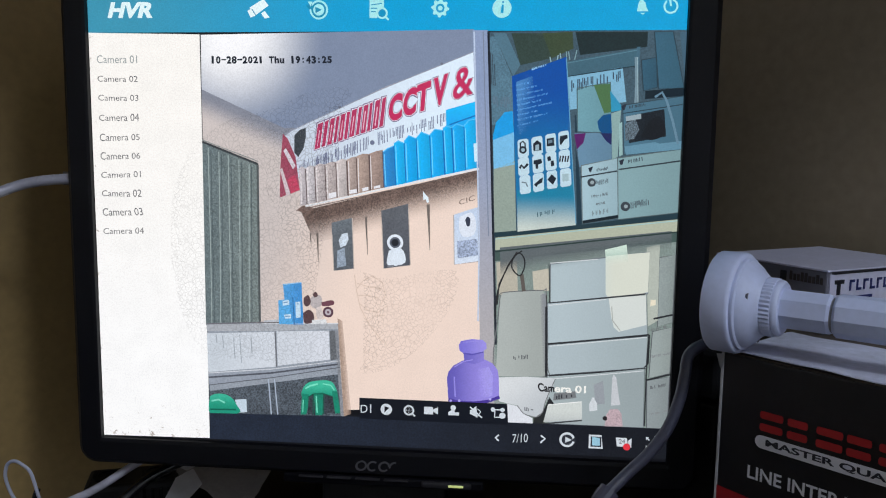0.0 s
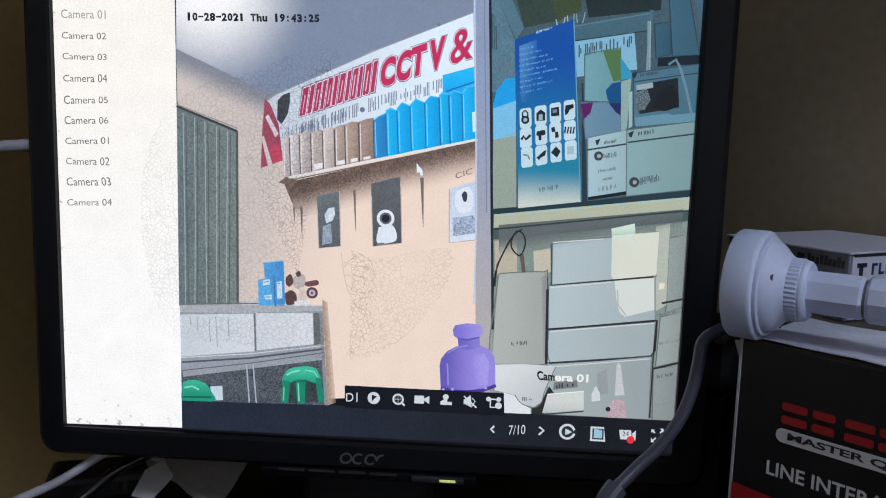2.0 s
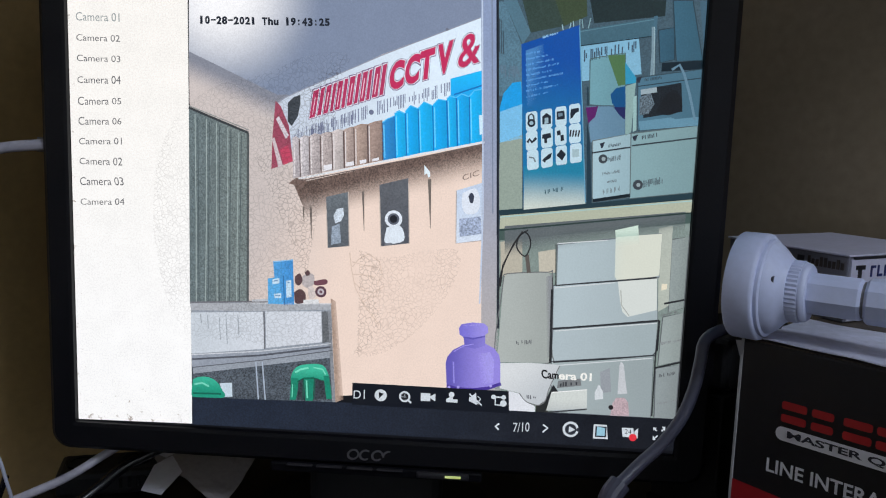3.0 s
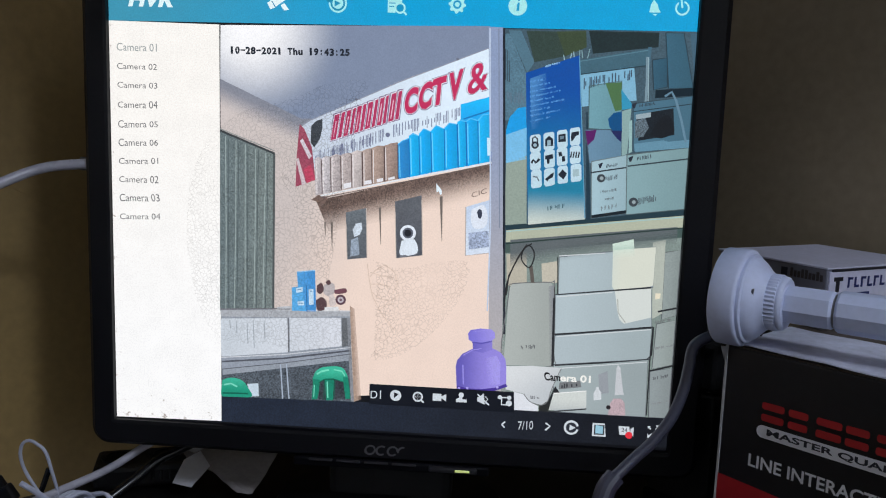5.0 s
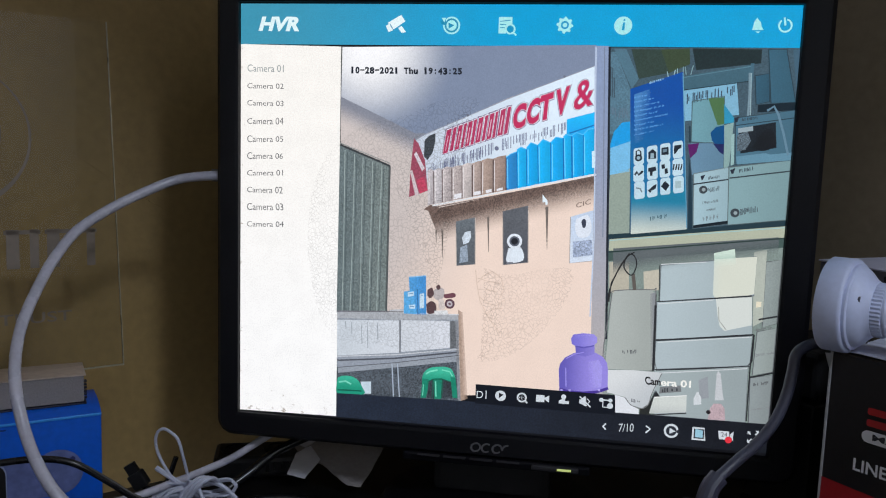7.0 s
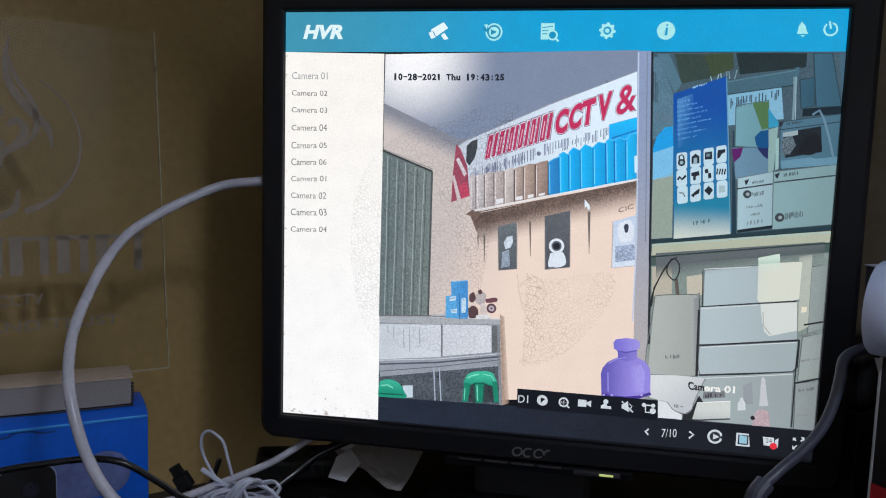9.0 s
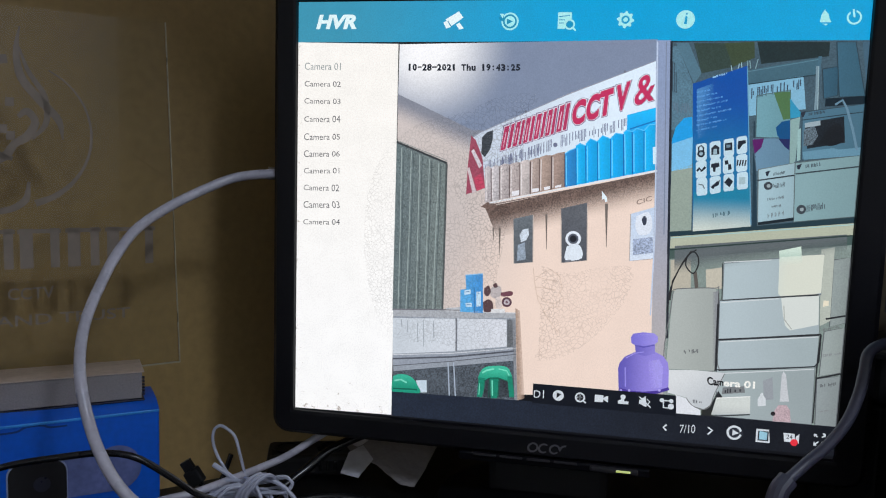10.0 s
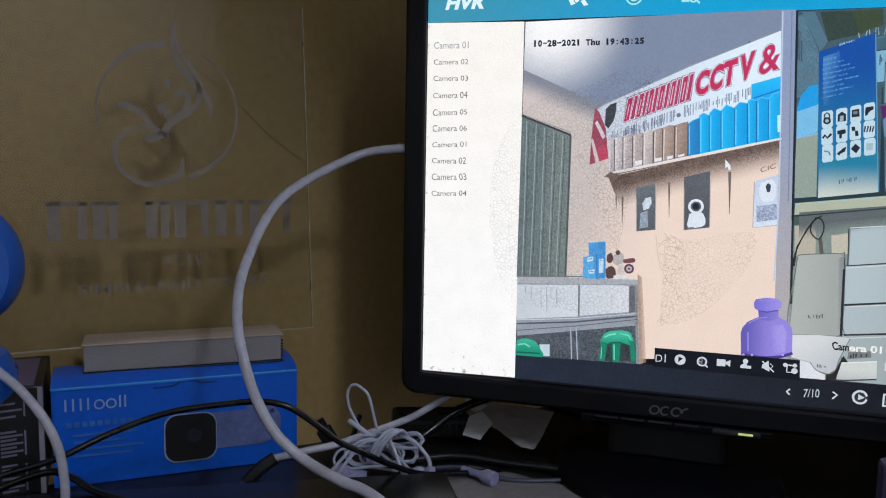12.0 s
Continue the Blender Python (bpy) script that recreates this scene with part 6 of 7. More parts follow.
# ---- black carton beside it ----
dark = thing("black_carton", "black carton with violet print beside the blue carton", "box", BOXR @ pose(-LEN - 0.004, -0.004, 0, 0, 0, 1.0))
part("body", slab((-0.13, 0, 0), (0, 0.09, 0.079), 0.0012), CARTON_BLACK, dark)
part("front_edge", slab((-0.004, -0.0008, 0.0), (-0.0005, 0.0004, 0.078), 0.0003), surface("worn_card_edge", (0.30, 0.28, 0.34), 0.6), dark)
part("top_label", slab((-0.125, 0.002, 0.079), (-0.006, 0.08, 0.0798), 0.0003), PURPLE_INK, dark)
bm = bmesh.new()
for k, (z0, z1) in enumerate(((0.058, 0.072), (0.030, 0.050), (0.004, 0.026))):
    for i in range(7 if k else 3):
        zz = z0 + (z1 - z0) * i / (7 if k else 3)
        ribbon([(-0.028, zz), (-0.014 if i % 2 else -0.018, zz + 0.0006)], [0.0017, 0.0015], Vector((0, -0.0010, 0)), r, u, steps=1, bm=bm)
    ribbon([(-0.0125, z0), (-0.0125, z1 - 0.002)], [0.0012, 0.0012], Vector((0, -0.0010, 0)), r, u, steps=1, bm=bm)
part("violet_print", bm, surface("violet_print", (0.26, 0.24, 0.36), 0.5), dark)

# ---- small blue fan at the far left ----
fan = thing("desk_fan", "small round blue plastic desk fan with pale blades", "fan", pose(-0.436, -0.203, 0.8572, 0, 0, 25))
BLUE_P = surface("blue_plastic", (0.02, 0.12, 0.55), 0.3, var=0.08, scale=20, fine=300, bump=0.02)
part("base", turned([(0.0, 0.0), (0.026, 0.0), (0.034, 0.008), (0.036, 0.022), (0.030, 0.034), (0.012, 0.040), (0.0, 0.041)]), BLUE_P, fan, smooth=True)
part("neck", turned([(0.0, 0.036), (0.008, 0.036), (0.008, 0.062), (0.0, 0.062)]), BLUE_P, fan, smooth=True)
part("cage_ring", turned([(0.030, -0.013), (0.040, -0.013), (0.043, -0.006), (0.043, 0.006), (0.040, 0.013), (0.030, 0.013), (0.028, 0.0), (0.030, -0.013)], axis="y", m=pose(0, 0, 0.092)), BLUE_P, fan, smooth=True)
part("hub", turned([(0.0, -0.010), (0.008, -0.009), (0.010, 0.0), (0.008, 0.009), (0.0, 0.010)], axis="y", m=pose(0, 0, 0.092)), BLUE_P, fan, smooth=True)
for i in range(6):
    bm = ribbon([(0.008, 0), (0.020, 0.002), (0.031, 0)], [0.006, 0.012, 0.008], Vector((0, 0, 0)), Vector((1, 0, 0)), Vector((0, 0.3, 0.95)))
    bmesh.ops.transform(bm, matrix=pose(0, 0, 0.092) @ Matrix.Rotation(i * math.pi / 3, 4, "Y"), verts=bm.verts[:])
    part("blade", bm, WHITE_PLASTIC, fan)

# ---- flat recorder in front of the cartons ----
recorder = thing("video_recorder", "flat glossy black video recorder lying on the desk", "recorder", pose(-0.148, -0.065, TOP, 0, 0, 27.5))
part("case", slab((-0.30, -0.22, 0.002), (0, 0, 0.0222), 0.0012), surface("glossy_black_lid", (0.010, 0.010, 0.011), 0.22, var=0.3, scale=10, fine=300, bump=0.02), recorder)
for x, y in ((-0.28, -0.20), (-0.02, -0.20), (-0.28, -0.02), (-0.02, -0.02)):
    part("foot", turned([(0.0, 0.0), (0.007, 0.0), (0.007, 0.003), (0.0, 0.003)], n=16, m=pose(x, y, 0)), PLASTIC_DULL, recorder)

# ---- cables ----
def cable(name, label, pts, rad, material, extra=(), n=14, steps=12):
    ob = thing(name, label, "cable")
    part("sheath", tube(pts, rad, n, steps=steps), material, ob, smooth=True)
    for nm, bm, m in extra:
        part(nm, bm, m, ob)
    return ob


cable("white_cable", "thick white cable arching from the monitor down to the desk",
      [(-0.175, 0.028, 1.012), (-0.200, 0.010, 1.0268), (-0.2088, 0.005, 1.0279), (-0.2345, -0.002, 1.0245), (-0.2522, -0.0188, 1.0153), (-0.2680, -0.0381, 1.0036), (-0.2801, -0.0575, 0.9900), (-0.2836, -0.0757, 0.9750), (-0.2842, -0.0916, 0.9597), (-0.2814, -0.1154, 0.9352), (-0.2730, -0.1334, 0.9120), (-0.2619, -0.1439, 0.8889),
       (-0.2510, -0.1469, 0.8647), (-0.2370, -0.1469, 0.8439), (-0.2180, -0.145, 0.8288), (-0.1899, -0.155, 0.8235), (-0.1653, -0.160, 0.8190), (-0.110, -0.190, 0.8055), (-0.06, -0.235, 0.8042), (0.0, -0.30, 0.7960), (0.05, -0.36, 0.7818)], 0.0035, CABLE_WHITE,
      [("cable_boot", tube([(-0.180, 0.024, 1.0165), (-0.200, 0.014, 1.0268), (-0.2135, 0.0065, 1.0280)], 0.0046, 12), surface("grey_boot", (0.20, 0.18, 0.17), 0.5))])
cable("black_cable", "thin black cable curving in front of the blue carton",
      [(-0.417, -0.24, 0.811), (-0.3964, -0.210, 0.8186), (-0.3663, -0.195, 0.8285), (-0.3435, -0.170, 0.8404), (-0.3147, -0.150, 0.8508), (-0.2781, -0.140, 0.8577), (-0.2558, -0.135, 0.8603), (-0.2378, -0.130, 0.8573), (-0.2222, -0.120, 0.8436), (-0.2102, -0.110, 0.8300), (-0.1979, -0.100, 0.8209), (-0.1846, -0.080, 0.8063), (-0.165, -0.05, 0.790), (-0.12, 0.0, 0.7805)], 0.0021, CABLE_BLACK)
cable("white_cable", "white cable hanging in front of the black carton",
      [(-0.47, -0.19, 0.925), (-0.43, -0.198, 0.897), (-0.403, -0.200, 0.8819), (-0.3858, -0.200, 0.8709), (-0.3692, -0.200, 0.8545), (-0.3593, -0.200, 0.8357), (-0.3560, -0.200, 0.8134), (-0.352, -0.206, 0.8045), (-0.32, -0.25, 0.8036)], 0.0029, CABLE_WHITE)
cable("black_cable", "black cable lying on the desk before the carton", [(-0.46, -0.20, 0.7802), (-0.40, -0.176, 0.806), (-0.375, -0.176, 0.8085), (-0.350, -0.180, 0.8030), (-0.30, -0.19, 0.8026), (-0.22, -0.22, 0.8026)], 0.0024, CABLE_BLACK)
plug = cable("audio_cable", "white cable with a black plug rising behind the monitor",
      [(-0.2713, -0.090, 0.8026), (-0.2510, -0.075, 0.8060), (-0.2327, -0.060, 0.8085), (-0.2028, -0.020, 0.8144), (-0.191, 0.0, 0.8175), (-0.1737, 0.020, 0.8274), (-0.150, 0.04, 0.838), (-0.11, 0.08, 0.84), (-0.05, 0.12, 0.80), (0.0, 0.15, 0.7818)], 0.0028, CABLE_WHITE,
      [("plug", tube([(-0.2865, -0.102, 0.7870), (-0.2790, -0.096, 0.7960), (-0.2700, -0.089, 0.8032)], 0.0048, 12), PLASTIC_DULL), ("plug_tip", tube([(-0.291, -0.106, 0.7825), (-0.2860, -0.1015, 0.7880)], 0.0026, 10), BADGE)])
cable("black_cable", "black power lead running behind the monitor", [(-0.21, -0.02, 0.7815), (-0.185, 0.012, 0.80), (-0.165, 0.03, 0.815), (-0.13, 0.06, 0.822), (-0.08, 0.10, 0.80), (-0.03, 0.13, 0.7815)], 0.0036, CABLE_BLACK)
cable("black_cable", "glossy black lead lying under the monitor", [(-0.20, -0.012, 0.7815), (-0.16, 0.006, 0.7845), (-0.12, 0.010, 0.7825), (-0.07, 0.006, 0.784), (-0.02, -0.01, 0.7815)], 0.0032, surface("shiny_black_cable", (0.012, 0.012, 0.014), 0.18))
cable("grey_cable", "thin grey lead lying under the monitor", [(-0.19, -0.03, 0.781), (-0.15, -0.02, 0.786), (-0.11, -0.02, 0.7815), (-0.07, -0.005, 0.7812)], 0.0020, CABLE_GREY)

# bundle of thin pale wire with a standing loop
wire = thing("wire_bundle", "tied bundle of thin pale blue wire with a loop", "wire")
THIN = surface("pale_blue_wire", (0.46, 0.48, 0.60), 0.45, var=0.1, scale=50)
random.seed(5)
bm = bmesh.new()
tube([(-0.206, -0.044, 0.803), (-0.2116, -0.036, 0.8118), (-0.2154, -0.036, 0.8270), (-0.2193, -0.036, 0.8400), (-0.2249, -0.036, 0.8451), (-0.2305, -0.036, 0.8472), (-0.2352, -0.036, 0.8441), (-0.2366, -0.036, 0.8358), (-0.2332, -0.036, 0.8250), (-0.2246, -0.037, 0.8125), (-0.214, -0.044, 0.804)], 0.0011, 8, bm)
part("standing_loop", bm, THIN, wire, smooth=True)
for i in range(6):
    a, t2 = random.uniform(0.020, 0.032), random.uniform(-0.35, 0.35)
    c = Vector((-0.205 + random.uniform(-0.006, 0.006), -0.050 + random.uniform(-0.008, 0.008), 0.801 + random.uniform(-0.006, 0.009)))
    ax = Vector((math.cos(t2), 0.55 * math.sin(t2) + 0.25, 0.16 * random.uniform(-1, 1))).normalized()
    ay = Vector((-0.15, 0.3, 0.5)).normalized()
    b2 = random.uniform(0.0045, 0.0105)
    pts = [c + ax * a * math.cos(q) + ay * b2 * math.sin(q) + Vector((0, 0, 0.002 * math.sin(3 * q))) for q in [k * math.pi / 5 for k in range(11)]]
    part("coil", tube(pts, 0.0011, 8, steps=5), THIN, wire, smooth=True)
for i in range(3):
    x = -0.2035 + i * 0.0032
    part("tie_turn", tube([(x - 0.0060, -0.060, 0.7985), (x - 0.0010, -0.062, 0.8100), (x + 0.0060, -0.058, 0.8195), (x + 0.0105, -0.050, 0.8205), (x + 0.012, -0.040, 0.812)], 0.0015, 8, steps=5), THIN, wire, smooth=True)
part("loose_loop", tube([(-0.2060, -0.048, 0.8105), (-0.2025, -0.045, 0.8129), (-0.1913, -0.045, 0.8151), (-0.1801, -0.045, 0.8122), (-0.1711, -0.045, 0.8046), (-0.1665, -0.045, 0.7974), (-0.1673, -0.045, 0.7920), (-0.174, -0.046, 0.786)], 0.0015, 8), THIN, wire, smooth=True)
part("loose_end", tube([(-0.2315, -0.045, 0.8216), (-0.2209, -0.045, 0.8159), (-0.2116, -0.045, 0.8104), (-0.1979, -0.045, 0.8055)], 0.0019, 8), THIN, wire, smooth=True)
part("loose_end", tube([(-0.205, -0.05, 0.802), (-0.188, -0.056, 0.796), (-0.172, -0.055, 0.790), (-0.160, -0.052, 0.7812)], 0.0014, 8), THIN, wire, smooth=True)

for k, (x0, y0, x1, y1, h) in enumerate(((-0.236, -0.074, -0.190, -0.036, 0.812), (-0.229, -0.079, -0.182, -0.046, 0.815), (-0.222, -0.040, -0.178, -0.066, 0.817))):
    part("crossing_turn", tube([(x0, y0, 0.788), ((2 * x0 + x1) / 3, (2 * y0 + y1) / 3, h - 0.004), ((x0 + x1) / 2, (y0 + y1) / 2, h), ((x0 + 2 * x1) / 3, (y0 + 2 * y1) / 3, h - 0.003), (x1, y1, 0.790)], 0.0013, 8), THIN, wire, smooth=True)

usb = thing("usb_plug", "black cable plug lying near the wire bundle", "plug", pose(-0.2670, 0.0, 0.7850, 0, -32, 10))
part("shell", slab((-0.0062, -0.004, 0.0), (0.0062, 0.004, 0.013), 0.0015), PLASTIC_DULL, usb)
part("metal_end", slab((-0.0042, -0.0022, 0.013), (0.0042, 0.0022, 0.021), 0.0003), surface("dull_plug_metal", (0.05, 0.05, 0.055), 0.4, metal=0.7), usb)
part("lead", tube([(0, 0, 0.001), (0.004, 0.002, -0.006), (0.014, 0.006, -0.007), (0.03, 0.01, 0.006)], 0.002, 8), CABLE_BLACK, usb, smooth=True)

VIOLET_FILM = surface("violet_plastic_film", (0.38, 0.37, 0.58), 0.35, var=0.2, scale=60, fine=300, bump=0.15)
bag = thing("plastic_wrapper", "small crumpled pale violet plastic wrapper under the wires", "wrapper")
part("film", crumpled([(-0.014, -0.010), (0.012, -0.012), (0.016, 0.006), (-0.006, 0.011)], pose(-0.222, -0.070, 0.790, 14, 8, 30), 0.006, 3.1), VIOLET_FILM, bag)
part("film", crumpled([(-0.012, -0.008), (0.014, -0.010), (0.013, 0.008), (-0.008, 0.008)], pose(-0.175, -0.048, 0.787, 10, -8, 10), 0.006, 7.7), VIOLET_FILM, bag)

sheet = thing("torn_paper", "torn white paper flap hanging under the monitor", "paper")
SLOPE = pose(-0.135, 0.030, 0.7885, 11.3, 0, 0)
part("flap", crumpled([(-0.042, 0.064), (0.001, 0.068), (0.039, 0.060), (0.035, 0.023), (0.033, 0.002), (0.0225, 0.001), (-0.0085, 0.026), (-0.026, 0.034), (-0.036, 0.046)], SLOPE, 0.0035, 2.2), PAPER, sheet)
part("flap", crumpled([(-0.012, 0.0005), (-0.0275, 0.003), (-0.030, 0.032), (-0.022, 0.046), (-0.008, 0.028)], SLOPE @ pose(0, 0, 0.0032), 0.002, 4.4), surface("white_paper_strip", (0.74, 0.74, 0.80), 0.6, var=0.08, scale=30), sheet, "white folded strip")
part("flap", crumpled([(-0.039, 0.050), (-0.026, 0.044), (-0.020, 0.058), (-0.042, 0.066)], SLOPE @ pose(0, 0, 0.0036), 0.0025, 6.1), surface("white_paper_strip", (0.74, 0.74, 0.80)), sheet, "white torn corner")
strip = thing("power_strip", "black power strip lying behind the monitor foot", "power strip", pose(-0.205, 0.068, TOP, 0, 0, 20))
part("housing", slab((-0.032, -0.02, 0), (0.045, 0.02, 0.018), 0.004), PLASTIC_DULL, strip)
for x in (0.012, 0.018, 0.024, 0.030, 0.036):
    part("rib", slab((x - 0.0012, -0.0212, 0.006), (x + 0.0012, -0.0195, 0.014), 0.0004), surface("shiny_black_cable", (0.012, 0.012, 0.014), 0.18), strip)
for x in (-0.015, 0.020):
    part("socket", turned([(0.0, 0.018), (0.012, 0.018), (0.012, 0.0195), (0.009, 0.0195), (0.009, 0.0185), (0.0, 0.0185)], m=pose(x, 0, 0)), PLASTIC_BLACK, strip)
note = thing("loose_paper", "pale paper slip lying flat on the desk", "paper")
part("sheet", crumpled([(-0.055, -0.03), (0.05, -0.035), (0.06, 0.03), (-0.05, 0.028)], pose(-0.105, -0.035, 0.7800, 0, 0, -12), 0.0012, 9.1, thick=0.0003), surface("grey_paper", (0.22, 0.20, 0.21), 0.7), note)
ferrule = thing("wire_tip", "pale violet wire tip lying on the desk", "plug", pose(-0.1365, -0.0245, 0.7850, 0, 0, -22))
part("tip", turned([(0.0, -0.012), (0.003, -0.012), (0.0028, 0.004), (0.006, 0.010), (0.0055, 0.018), (0.0, 0.019)], axis="x"), VIOLET_FILM, ferrule, smooth=True)

# faint slanting line on the wall, built as a hair-thin tube
line = thing("thin_wall_line", "thin dark line running slantwise down the bare wall", "cord")
part("cord", tube([(x, x + 0.409, z) for x, z in ((-0.60, 1.300), (-0.50, 1.200), (-0.431, 1.1282), (-0.377, 1.069), (-0.353, 1.0372), (-0.329, 1.0134), (-0.311, 0.998), (-0.2874, 0.9797), (-0.24, 0.945))], 0.0002, 6), surface("brown_wall_line", (0.36, 0.24, 0.095), 0.8), line)

# ---- right side: cartons, camera mount, cable ----
UPS = pose(0.202, -0.072, TOP, 0, 0, -45)
ups = thing("power_supply_carton", "black and red printed power supply carton on the desk", "box", UPS)
UH = 0.1665
part("body", slab((0, 0, 0), (0.34, 0.188, UH), 0.0010), CARTON_BLACK, ups)
part("top_panel", slab((0.001, 0.001, UH), (0.339, 0.187, UH + 0.0006)), CARD_RAW, ups)
part("worn_corner", slab((-0.0006, -0.0006, 0.002), (0.0008, 0.0006, UH + 0.0004), 0.0002), surface("worn_white_fold", (0.5, 0.5, 0.52), 0.7), ups, "worn white corner fold")
bm = bmesh.new()
f = bm.faces.new([bm.verts.new(p) for p in ((-0.0035, -0.001, UH - 0.001), (0.0015, -0.0012, UH - 0.0002), (0.0006, -0.0014, UH - 0.006), (-0.0006, -0.001, UH - 0.009))])
bmesh.ops.solidify(bm, geom=[f], thickness=0.0006)
part("torn_flap", bm, surface("worn_white_fold", (0.5, 0.5, 0.52)), ups, "torn white card flap")
bm = bmesh.new()
bm.faces.new([bm.verts.new((a, -0.0005, b)) for a, b in ((0.0008, 0.0), (0.34, 0.0), (0.34, 0.070), (0.20, 0.083), (0.06, 0.0895), (0.0008, 0.0925))])
part("red_panel", bm, RED_INK, ups, "red lower panel")
# big name as plain red blocks
zb, zt = 0.908 - TOP, 0.9185 - TOP
RED_BRIGHT = surface("bright_red_ink", (0.40, 0.016, 0.018), 0.45, var=0.1)
for i, w in enumerate((0.0125, 0.0105, 0.0130, 0.0115, 0.0125)):
    x = 0.0235 + i * 0.0148
    for z in (zb, zt - 0.0040):
        printed_shape("red_block", rounded(x, x + w, z, z + 0.0040, 0.0012, 3), RED_BRIGHT, -0.0007, ups)
printed_shape("white_pill", rounded(0.0215, 0.112, 0.8985 - TOP, 0.9055 - TOP, 0.0034), WHITE_INK, -0.0007, ups)
part("pill_line", printed("MASTER QUALITY", (0.0275, -0.0008, 0.9000 - TOP), (0.079, 0, 0), (0, 0, 0.0042), (0, -1, 0), 0.03), DARK_INK, ups)
part("printed_line", printed("LINE INTERACTIVE", (0.0185, -0.0007, 0.8806 - TOP), (0.0800, 0, 0), (0, 0, 0.0072), (0, -1, 0), 0.02), WHITE_INK, ups)

tech = thing("camera_carton", "flat white camera carton lying on the black carton", "box", pose(0.2702, -0.0254, 0.9455, 0, 0, -58))
TH = 0.0375
part("body", slab((-0.085, 0, 0), (0, 0.10, TH), 0.0010), surface("grey_printed_card", (0.20, 0.20, 0.25), 0.5, var=0.1), tech)
part("top", slab((-0.086, -0.001, TH), (0.001, 0.101, TH + 0.0012), 0.0004), CARTON_WHITE, tech)
part("end_panel", slab((-0.0002, 0.002, 0.001), (0.0006, 0.098, TH - 0.0015)), CARTON_WHITE, tech)
part("lid_gap", slab((-0.0005, 0.004, TH - 0.0016), (0.0010, 0.098, TH - 0.0003)), DARK_INK, tech)
bm = bmesh.new()
for i in range(9):
    slab((-0.026 + i * 0.0027, -0.0005, 0.0295), (-0.0242 + i * 0.0027, -0.0001, 0.0295 + (0.0055 if i in (0, 3, 4, 7) else 0.0040)), bm=bm)
part("side_mark", bm, surface("brown_ink", (0.06, 0.045, 0.045), 0.5), tech)
bm = bmesh.new()
slab((-0.033, -0.0005, 0.0285), (-0.0285, -0.0001, 0.0345), bm=bm)
part("side_mark", bm, DARK_INK, tech)
bm = bmesh.new()
for i in range(6):
    y = 0.019 + i * 0.0062
    slab((0.0006, y, 0.0255), (0.0010, y + 0.0014, 0.0320), bm=bm)
    slab((0.0006, y, 0.0255 if i % 2 else 0.0305), (0.0010, y + 0.0044, 0.0270 if i % 2 else 0.0320), bm=bm)
slab((0.0006, 0.020, 0.0205), (0.0010, 0.040, 0.0222), bm=bm)
part("end_mark", bm, NAVY_INK, tech, "navy block strokes")
bm = bmesh.new()
slab((0.0006, 0.008, 0.0235), (0.0010, 0.011, 0.0320), bm=bm)
slab((0.0006, 0.006, 0.0300), (0.0010, 0.014, 0.0325), bm=bm)
part("end_badge", bm, DARK_INK, tech)

film = thing("plastic_sheet", "crumpled milky plastic sheet spread over the black carton", "wrapper")
part("sheet", crumpled([(0.002, -0.0005), (0.30, 0.001), (0.30, 0.064), (0.003, 0.068)], UPS @ pose(0, 0, UH + 0.0024), 0.0013, 1.3, cuts=22), POLY, film)

mount = thing("camera_mount", "white wall bracket of a security camera lying on the black carton", "camera mount", pose(0.1985, -0.0695, 0.9725, 0, 0, -34))


def lathe(profile, n, m=None):
    return turned(profile, axis="x", n=n, m=m)


part("flange", lathe([(0.0, 0.0), (0.0262, 0.0), (0.0268, 0.0008), (0.0269, 0.0122), (0.0265, 0.0135), (0.0257, 0.0141), (0.0, 0.0142)], 80), WHITE_PLASTIC, mount, smooth=True)
part("cover_ring", lathe([(0.0, 0.0140), (0.0243, 0.0140), (0.0246, 0.0146), (0.0244, 0.0158), (0.0236, 0.0164), (0.0, 0.0165)], 80), WHITE_PLASTIC, mount, smooth=True)
part("collar", lathe([(0.0, 0.0163), (0.0229, 0.0163), (0.0222, 0.0182), (0.0205, 0.0203), (0.0183, 0.0222), (0.0164, 0.0240), (0.0155, 0.0256), (0.0, 0.0257)], 64), WHITE_PLASTIC, mount, smooth=True)
bm = bmesh.new()
teeth = []
for h, amp in ((0.0254, 0.0003), (0.0262, 0.0006), (0.0303, 0.0006), (0.0310, 0.0002)):
    teeth.append([bm.verts.new((h, (0.0147 + amp * (i % 2)) * math.cos(i * math.pi / 42), (0.0147 + amp * (i % 2)) * math.sin(i * math.pi / 42))) for i in range(84)])
for a, b2 in zip(teeth, teeth[1:]):
    for i in range(84):
        bm.faces.new((a[i], a[(i + 1) % 84], b2[(i + 1) % 84], b2[i]))
bm.faces.new(teeth[0][::-1]), bm.faces.new(teeth[-1])
bmesh.ops.recalc_face_normals(bm, faces=bm.faces[:])
part("ribbed_nut", bm, WHITE_PLASTIC, mount, "ribbed locking nut")
part("nut_ring", lathe([(0.0, 0.0308), (0.0143, 0.0308), (0.0146, 0.0318), (0.0143, 0.0332), (0.0132, 0.0342), (0.0, 0.0343)], 56), WHITE_PLASTIC, mount, smooth=True)
part("arm", lathe([(0.0, 0.034), (0.0106, 0.034), (0.0106, 0.0560), (0.0096, 0.0574), (0.0, 0.0575)], 8, Matrix.Rotation(radians(10), 4, "X")), WHITE_PLASTIC, mount)
part("joint", lathe([(0.0, 0.0570), (0.0088, 0.0570), (0.0088, 0.0592), (0.0, 0.0592)], 24), surface("joint_shadow", (0.30, 0.30, 0.34), 0.5), mount)
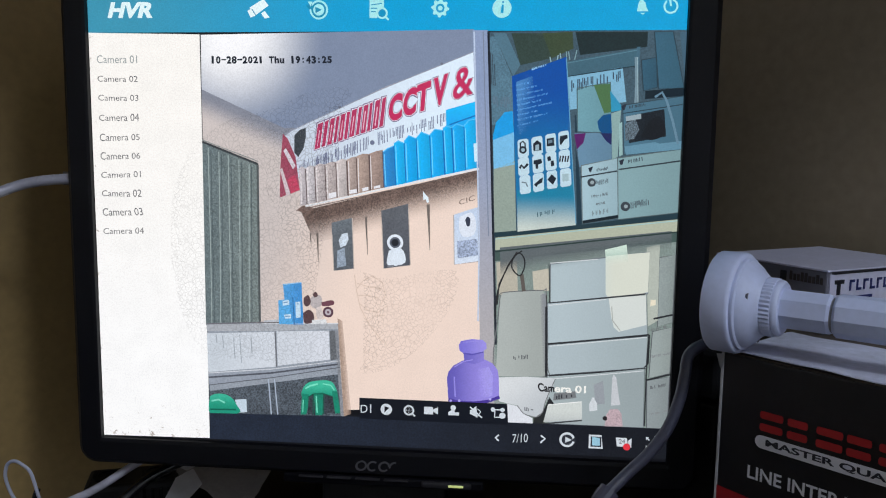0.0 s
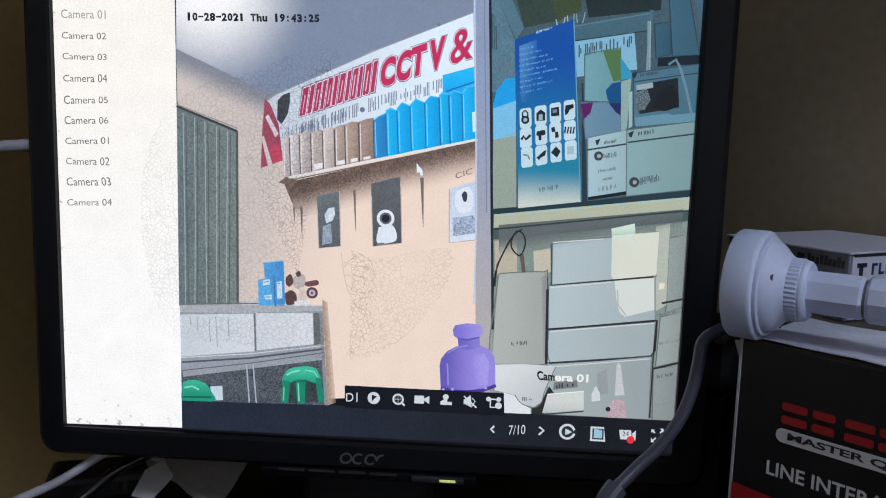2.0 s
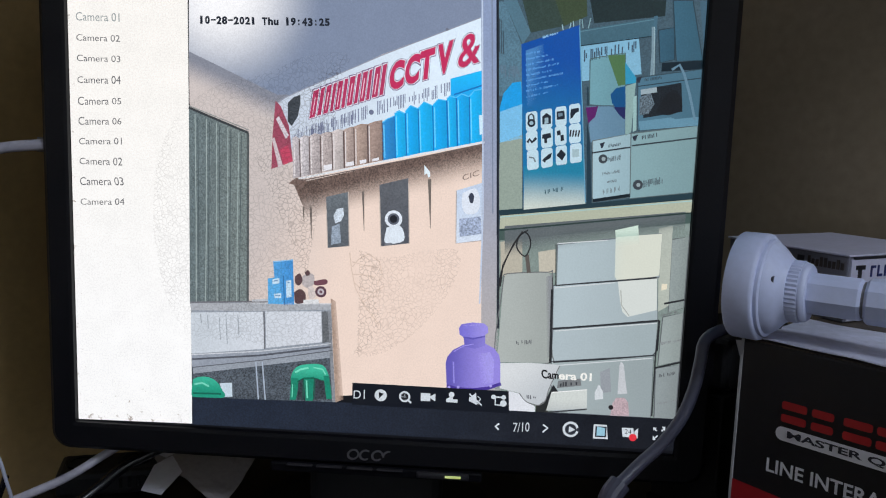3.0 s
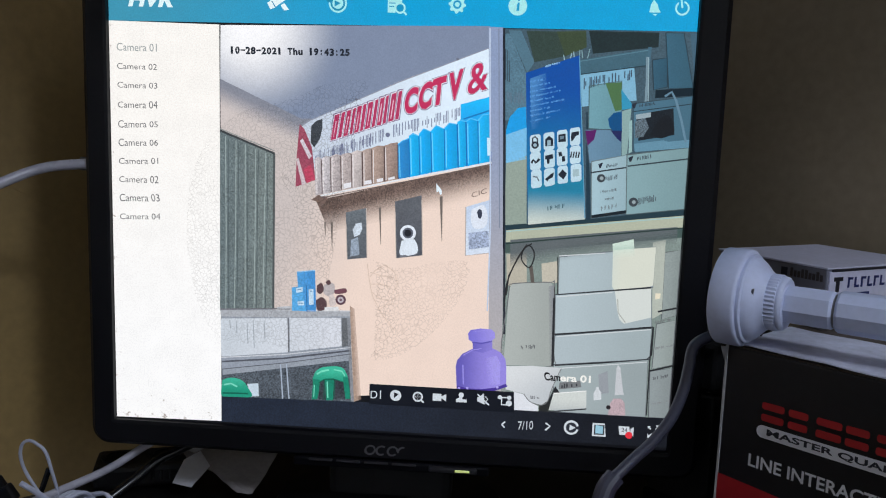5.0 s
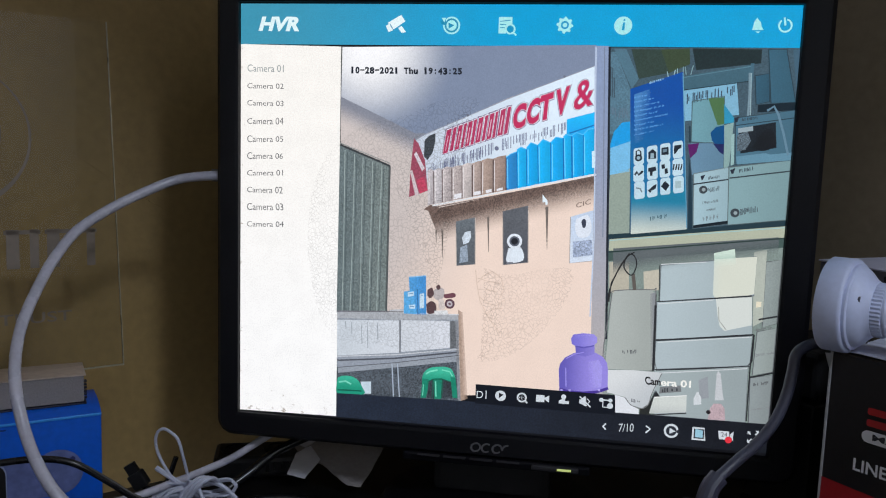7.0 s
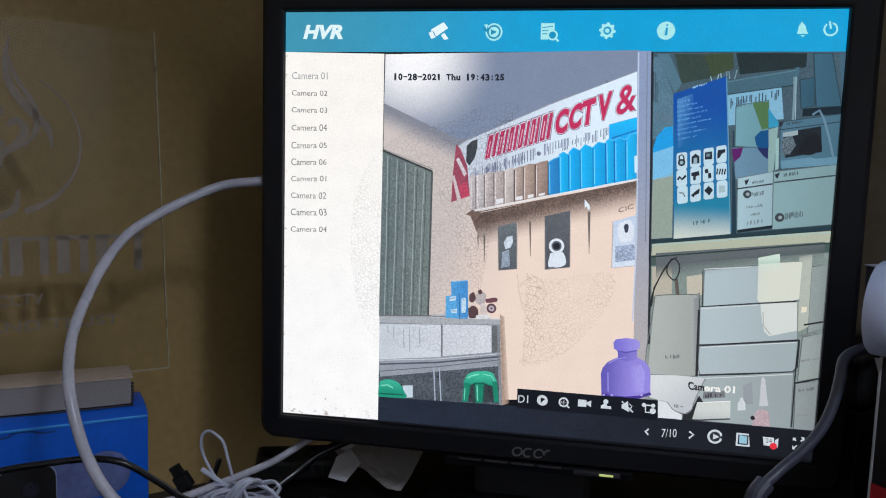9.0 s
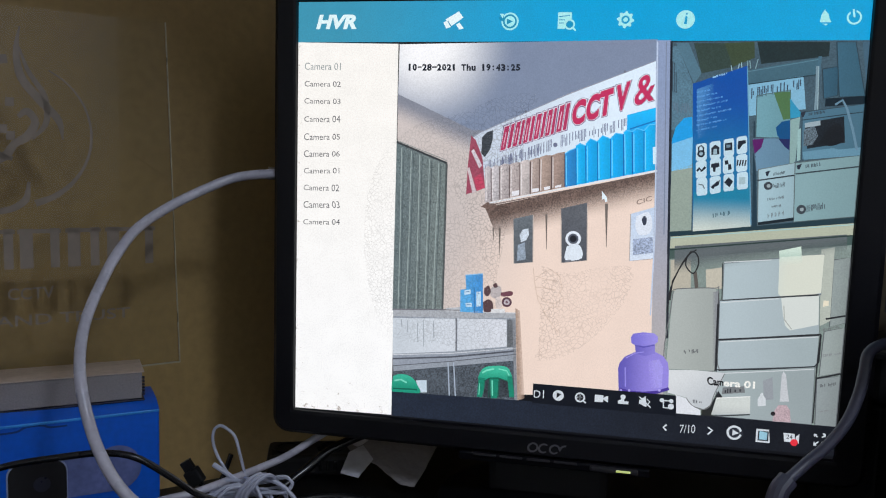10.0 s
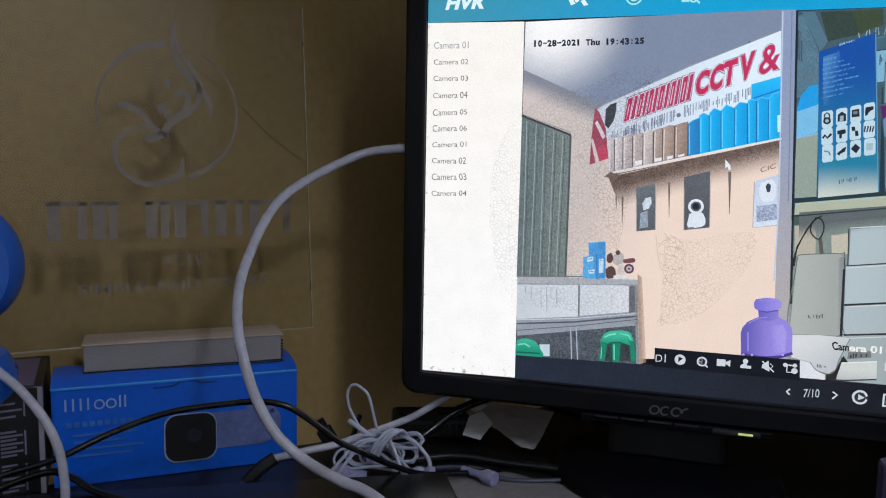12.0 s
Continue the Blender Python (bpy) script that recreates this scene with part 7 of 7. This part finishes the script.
part("arm", lathe([(0.0, 0.0588), (0.0100, 0.0588), (0.0110, 0.0602), (0.0112, 0.0900), (0.0106, 0.1200), (0.0, 0.1202)], 10, Matrix.Rotation(radians(4), 4, "X")), WHITE_PLASTIC, mount)
HOLE = surface("screw_hole_shade", (0.10, 0.10, 0.14), 0.6)
for a in (158, 38, 278):
    part("screw_hole", lathe([(0.0, 0.0200), (0.0017, 0.0200), (0.0017, 0.0214), (0.0, 0.0214)], 14, Matrix.Rotation(radians(a), 4, "X") @ pose(0, 0.0188, 0)), HOLE, mount)

vga = cable("video_cable", "thick grey-blue video cable curving before the monitor corner",
      [(0.250, 0.045, 0.925), (0.226, -0.005, 0.938), (0.2090, -0.034, 0.9420), (0.1970, -0.047, 0.9425), (0.1883, -0.052, 0.9375), (0.1859, -0.055, 0.9264), (0.1830, -0.058, 0.9130), (0.1768, -0.062, 0.8980), (0.1667, -0.066, 0.8844), (0.1554, -0.070, 0.8743), (0.1469, -0.075, 0.8674), (0.1420, -0.078, 0.8642)], 0.0033, CABLE_GREY,
      [("strain_relief", tube([(0.1440, -0.077, 0.8655), (0.1390, -0.081, 0.8600), (0.1360, -0.085, 0.8520)], 0.0058, 14), CABLE_GREY), ("plug_body", slab((0.122, -0.094, 0.818), (0.149, -0.079, 0.853), 0.003), surface("violet_plug", (0.06, 0.05, 0.12), 0.5))])
box2 = thing("adapter_block", "dull dark adapter block under the video plug", "adapter", pose(0.1395, -0.090, TOP, 0, 0, -20))
part("case", slab((-0.03, -0.02, 0), (0.03, 0.02, 0.040), 0.004), PLASTIC_DULL, box2)

# a dark case stands in the gap between the monitor and the power supply carton
case = thing("equipment_case", "dull dark plastic case standing behind the video cable", "case", pose(0.225, 0.030, TOP, 0, 0, -45))
part("body", slab((-0.05, 0, 0), (0, 0.085, 0.104), 0.002), PLASTIC_DULL, case)
part("lid", slab((-0.051, -0.001, 0.1055), (0.001, 0.086, 0.142), 0.004), PLASTIC_DULL, case)
part("foot", slab((-0.052, -0.002, 0), (0.002, 0.087, 0.022), 0.002), PLASTIC_BLACK, case)
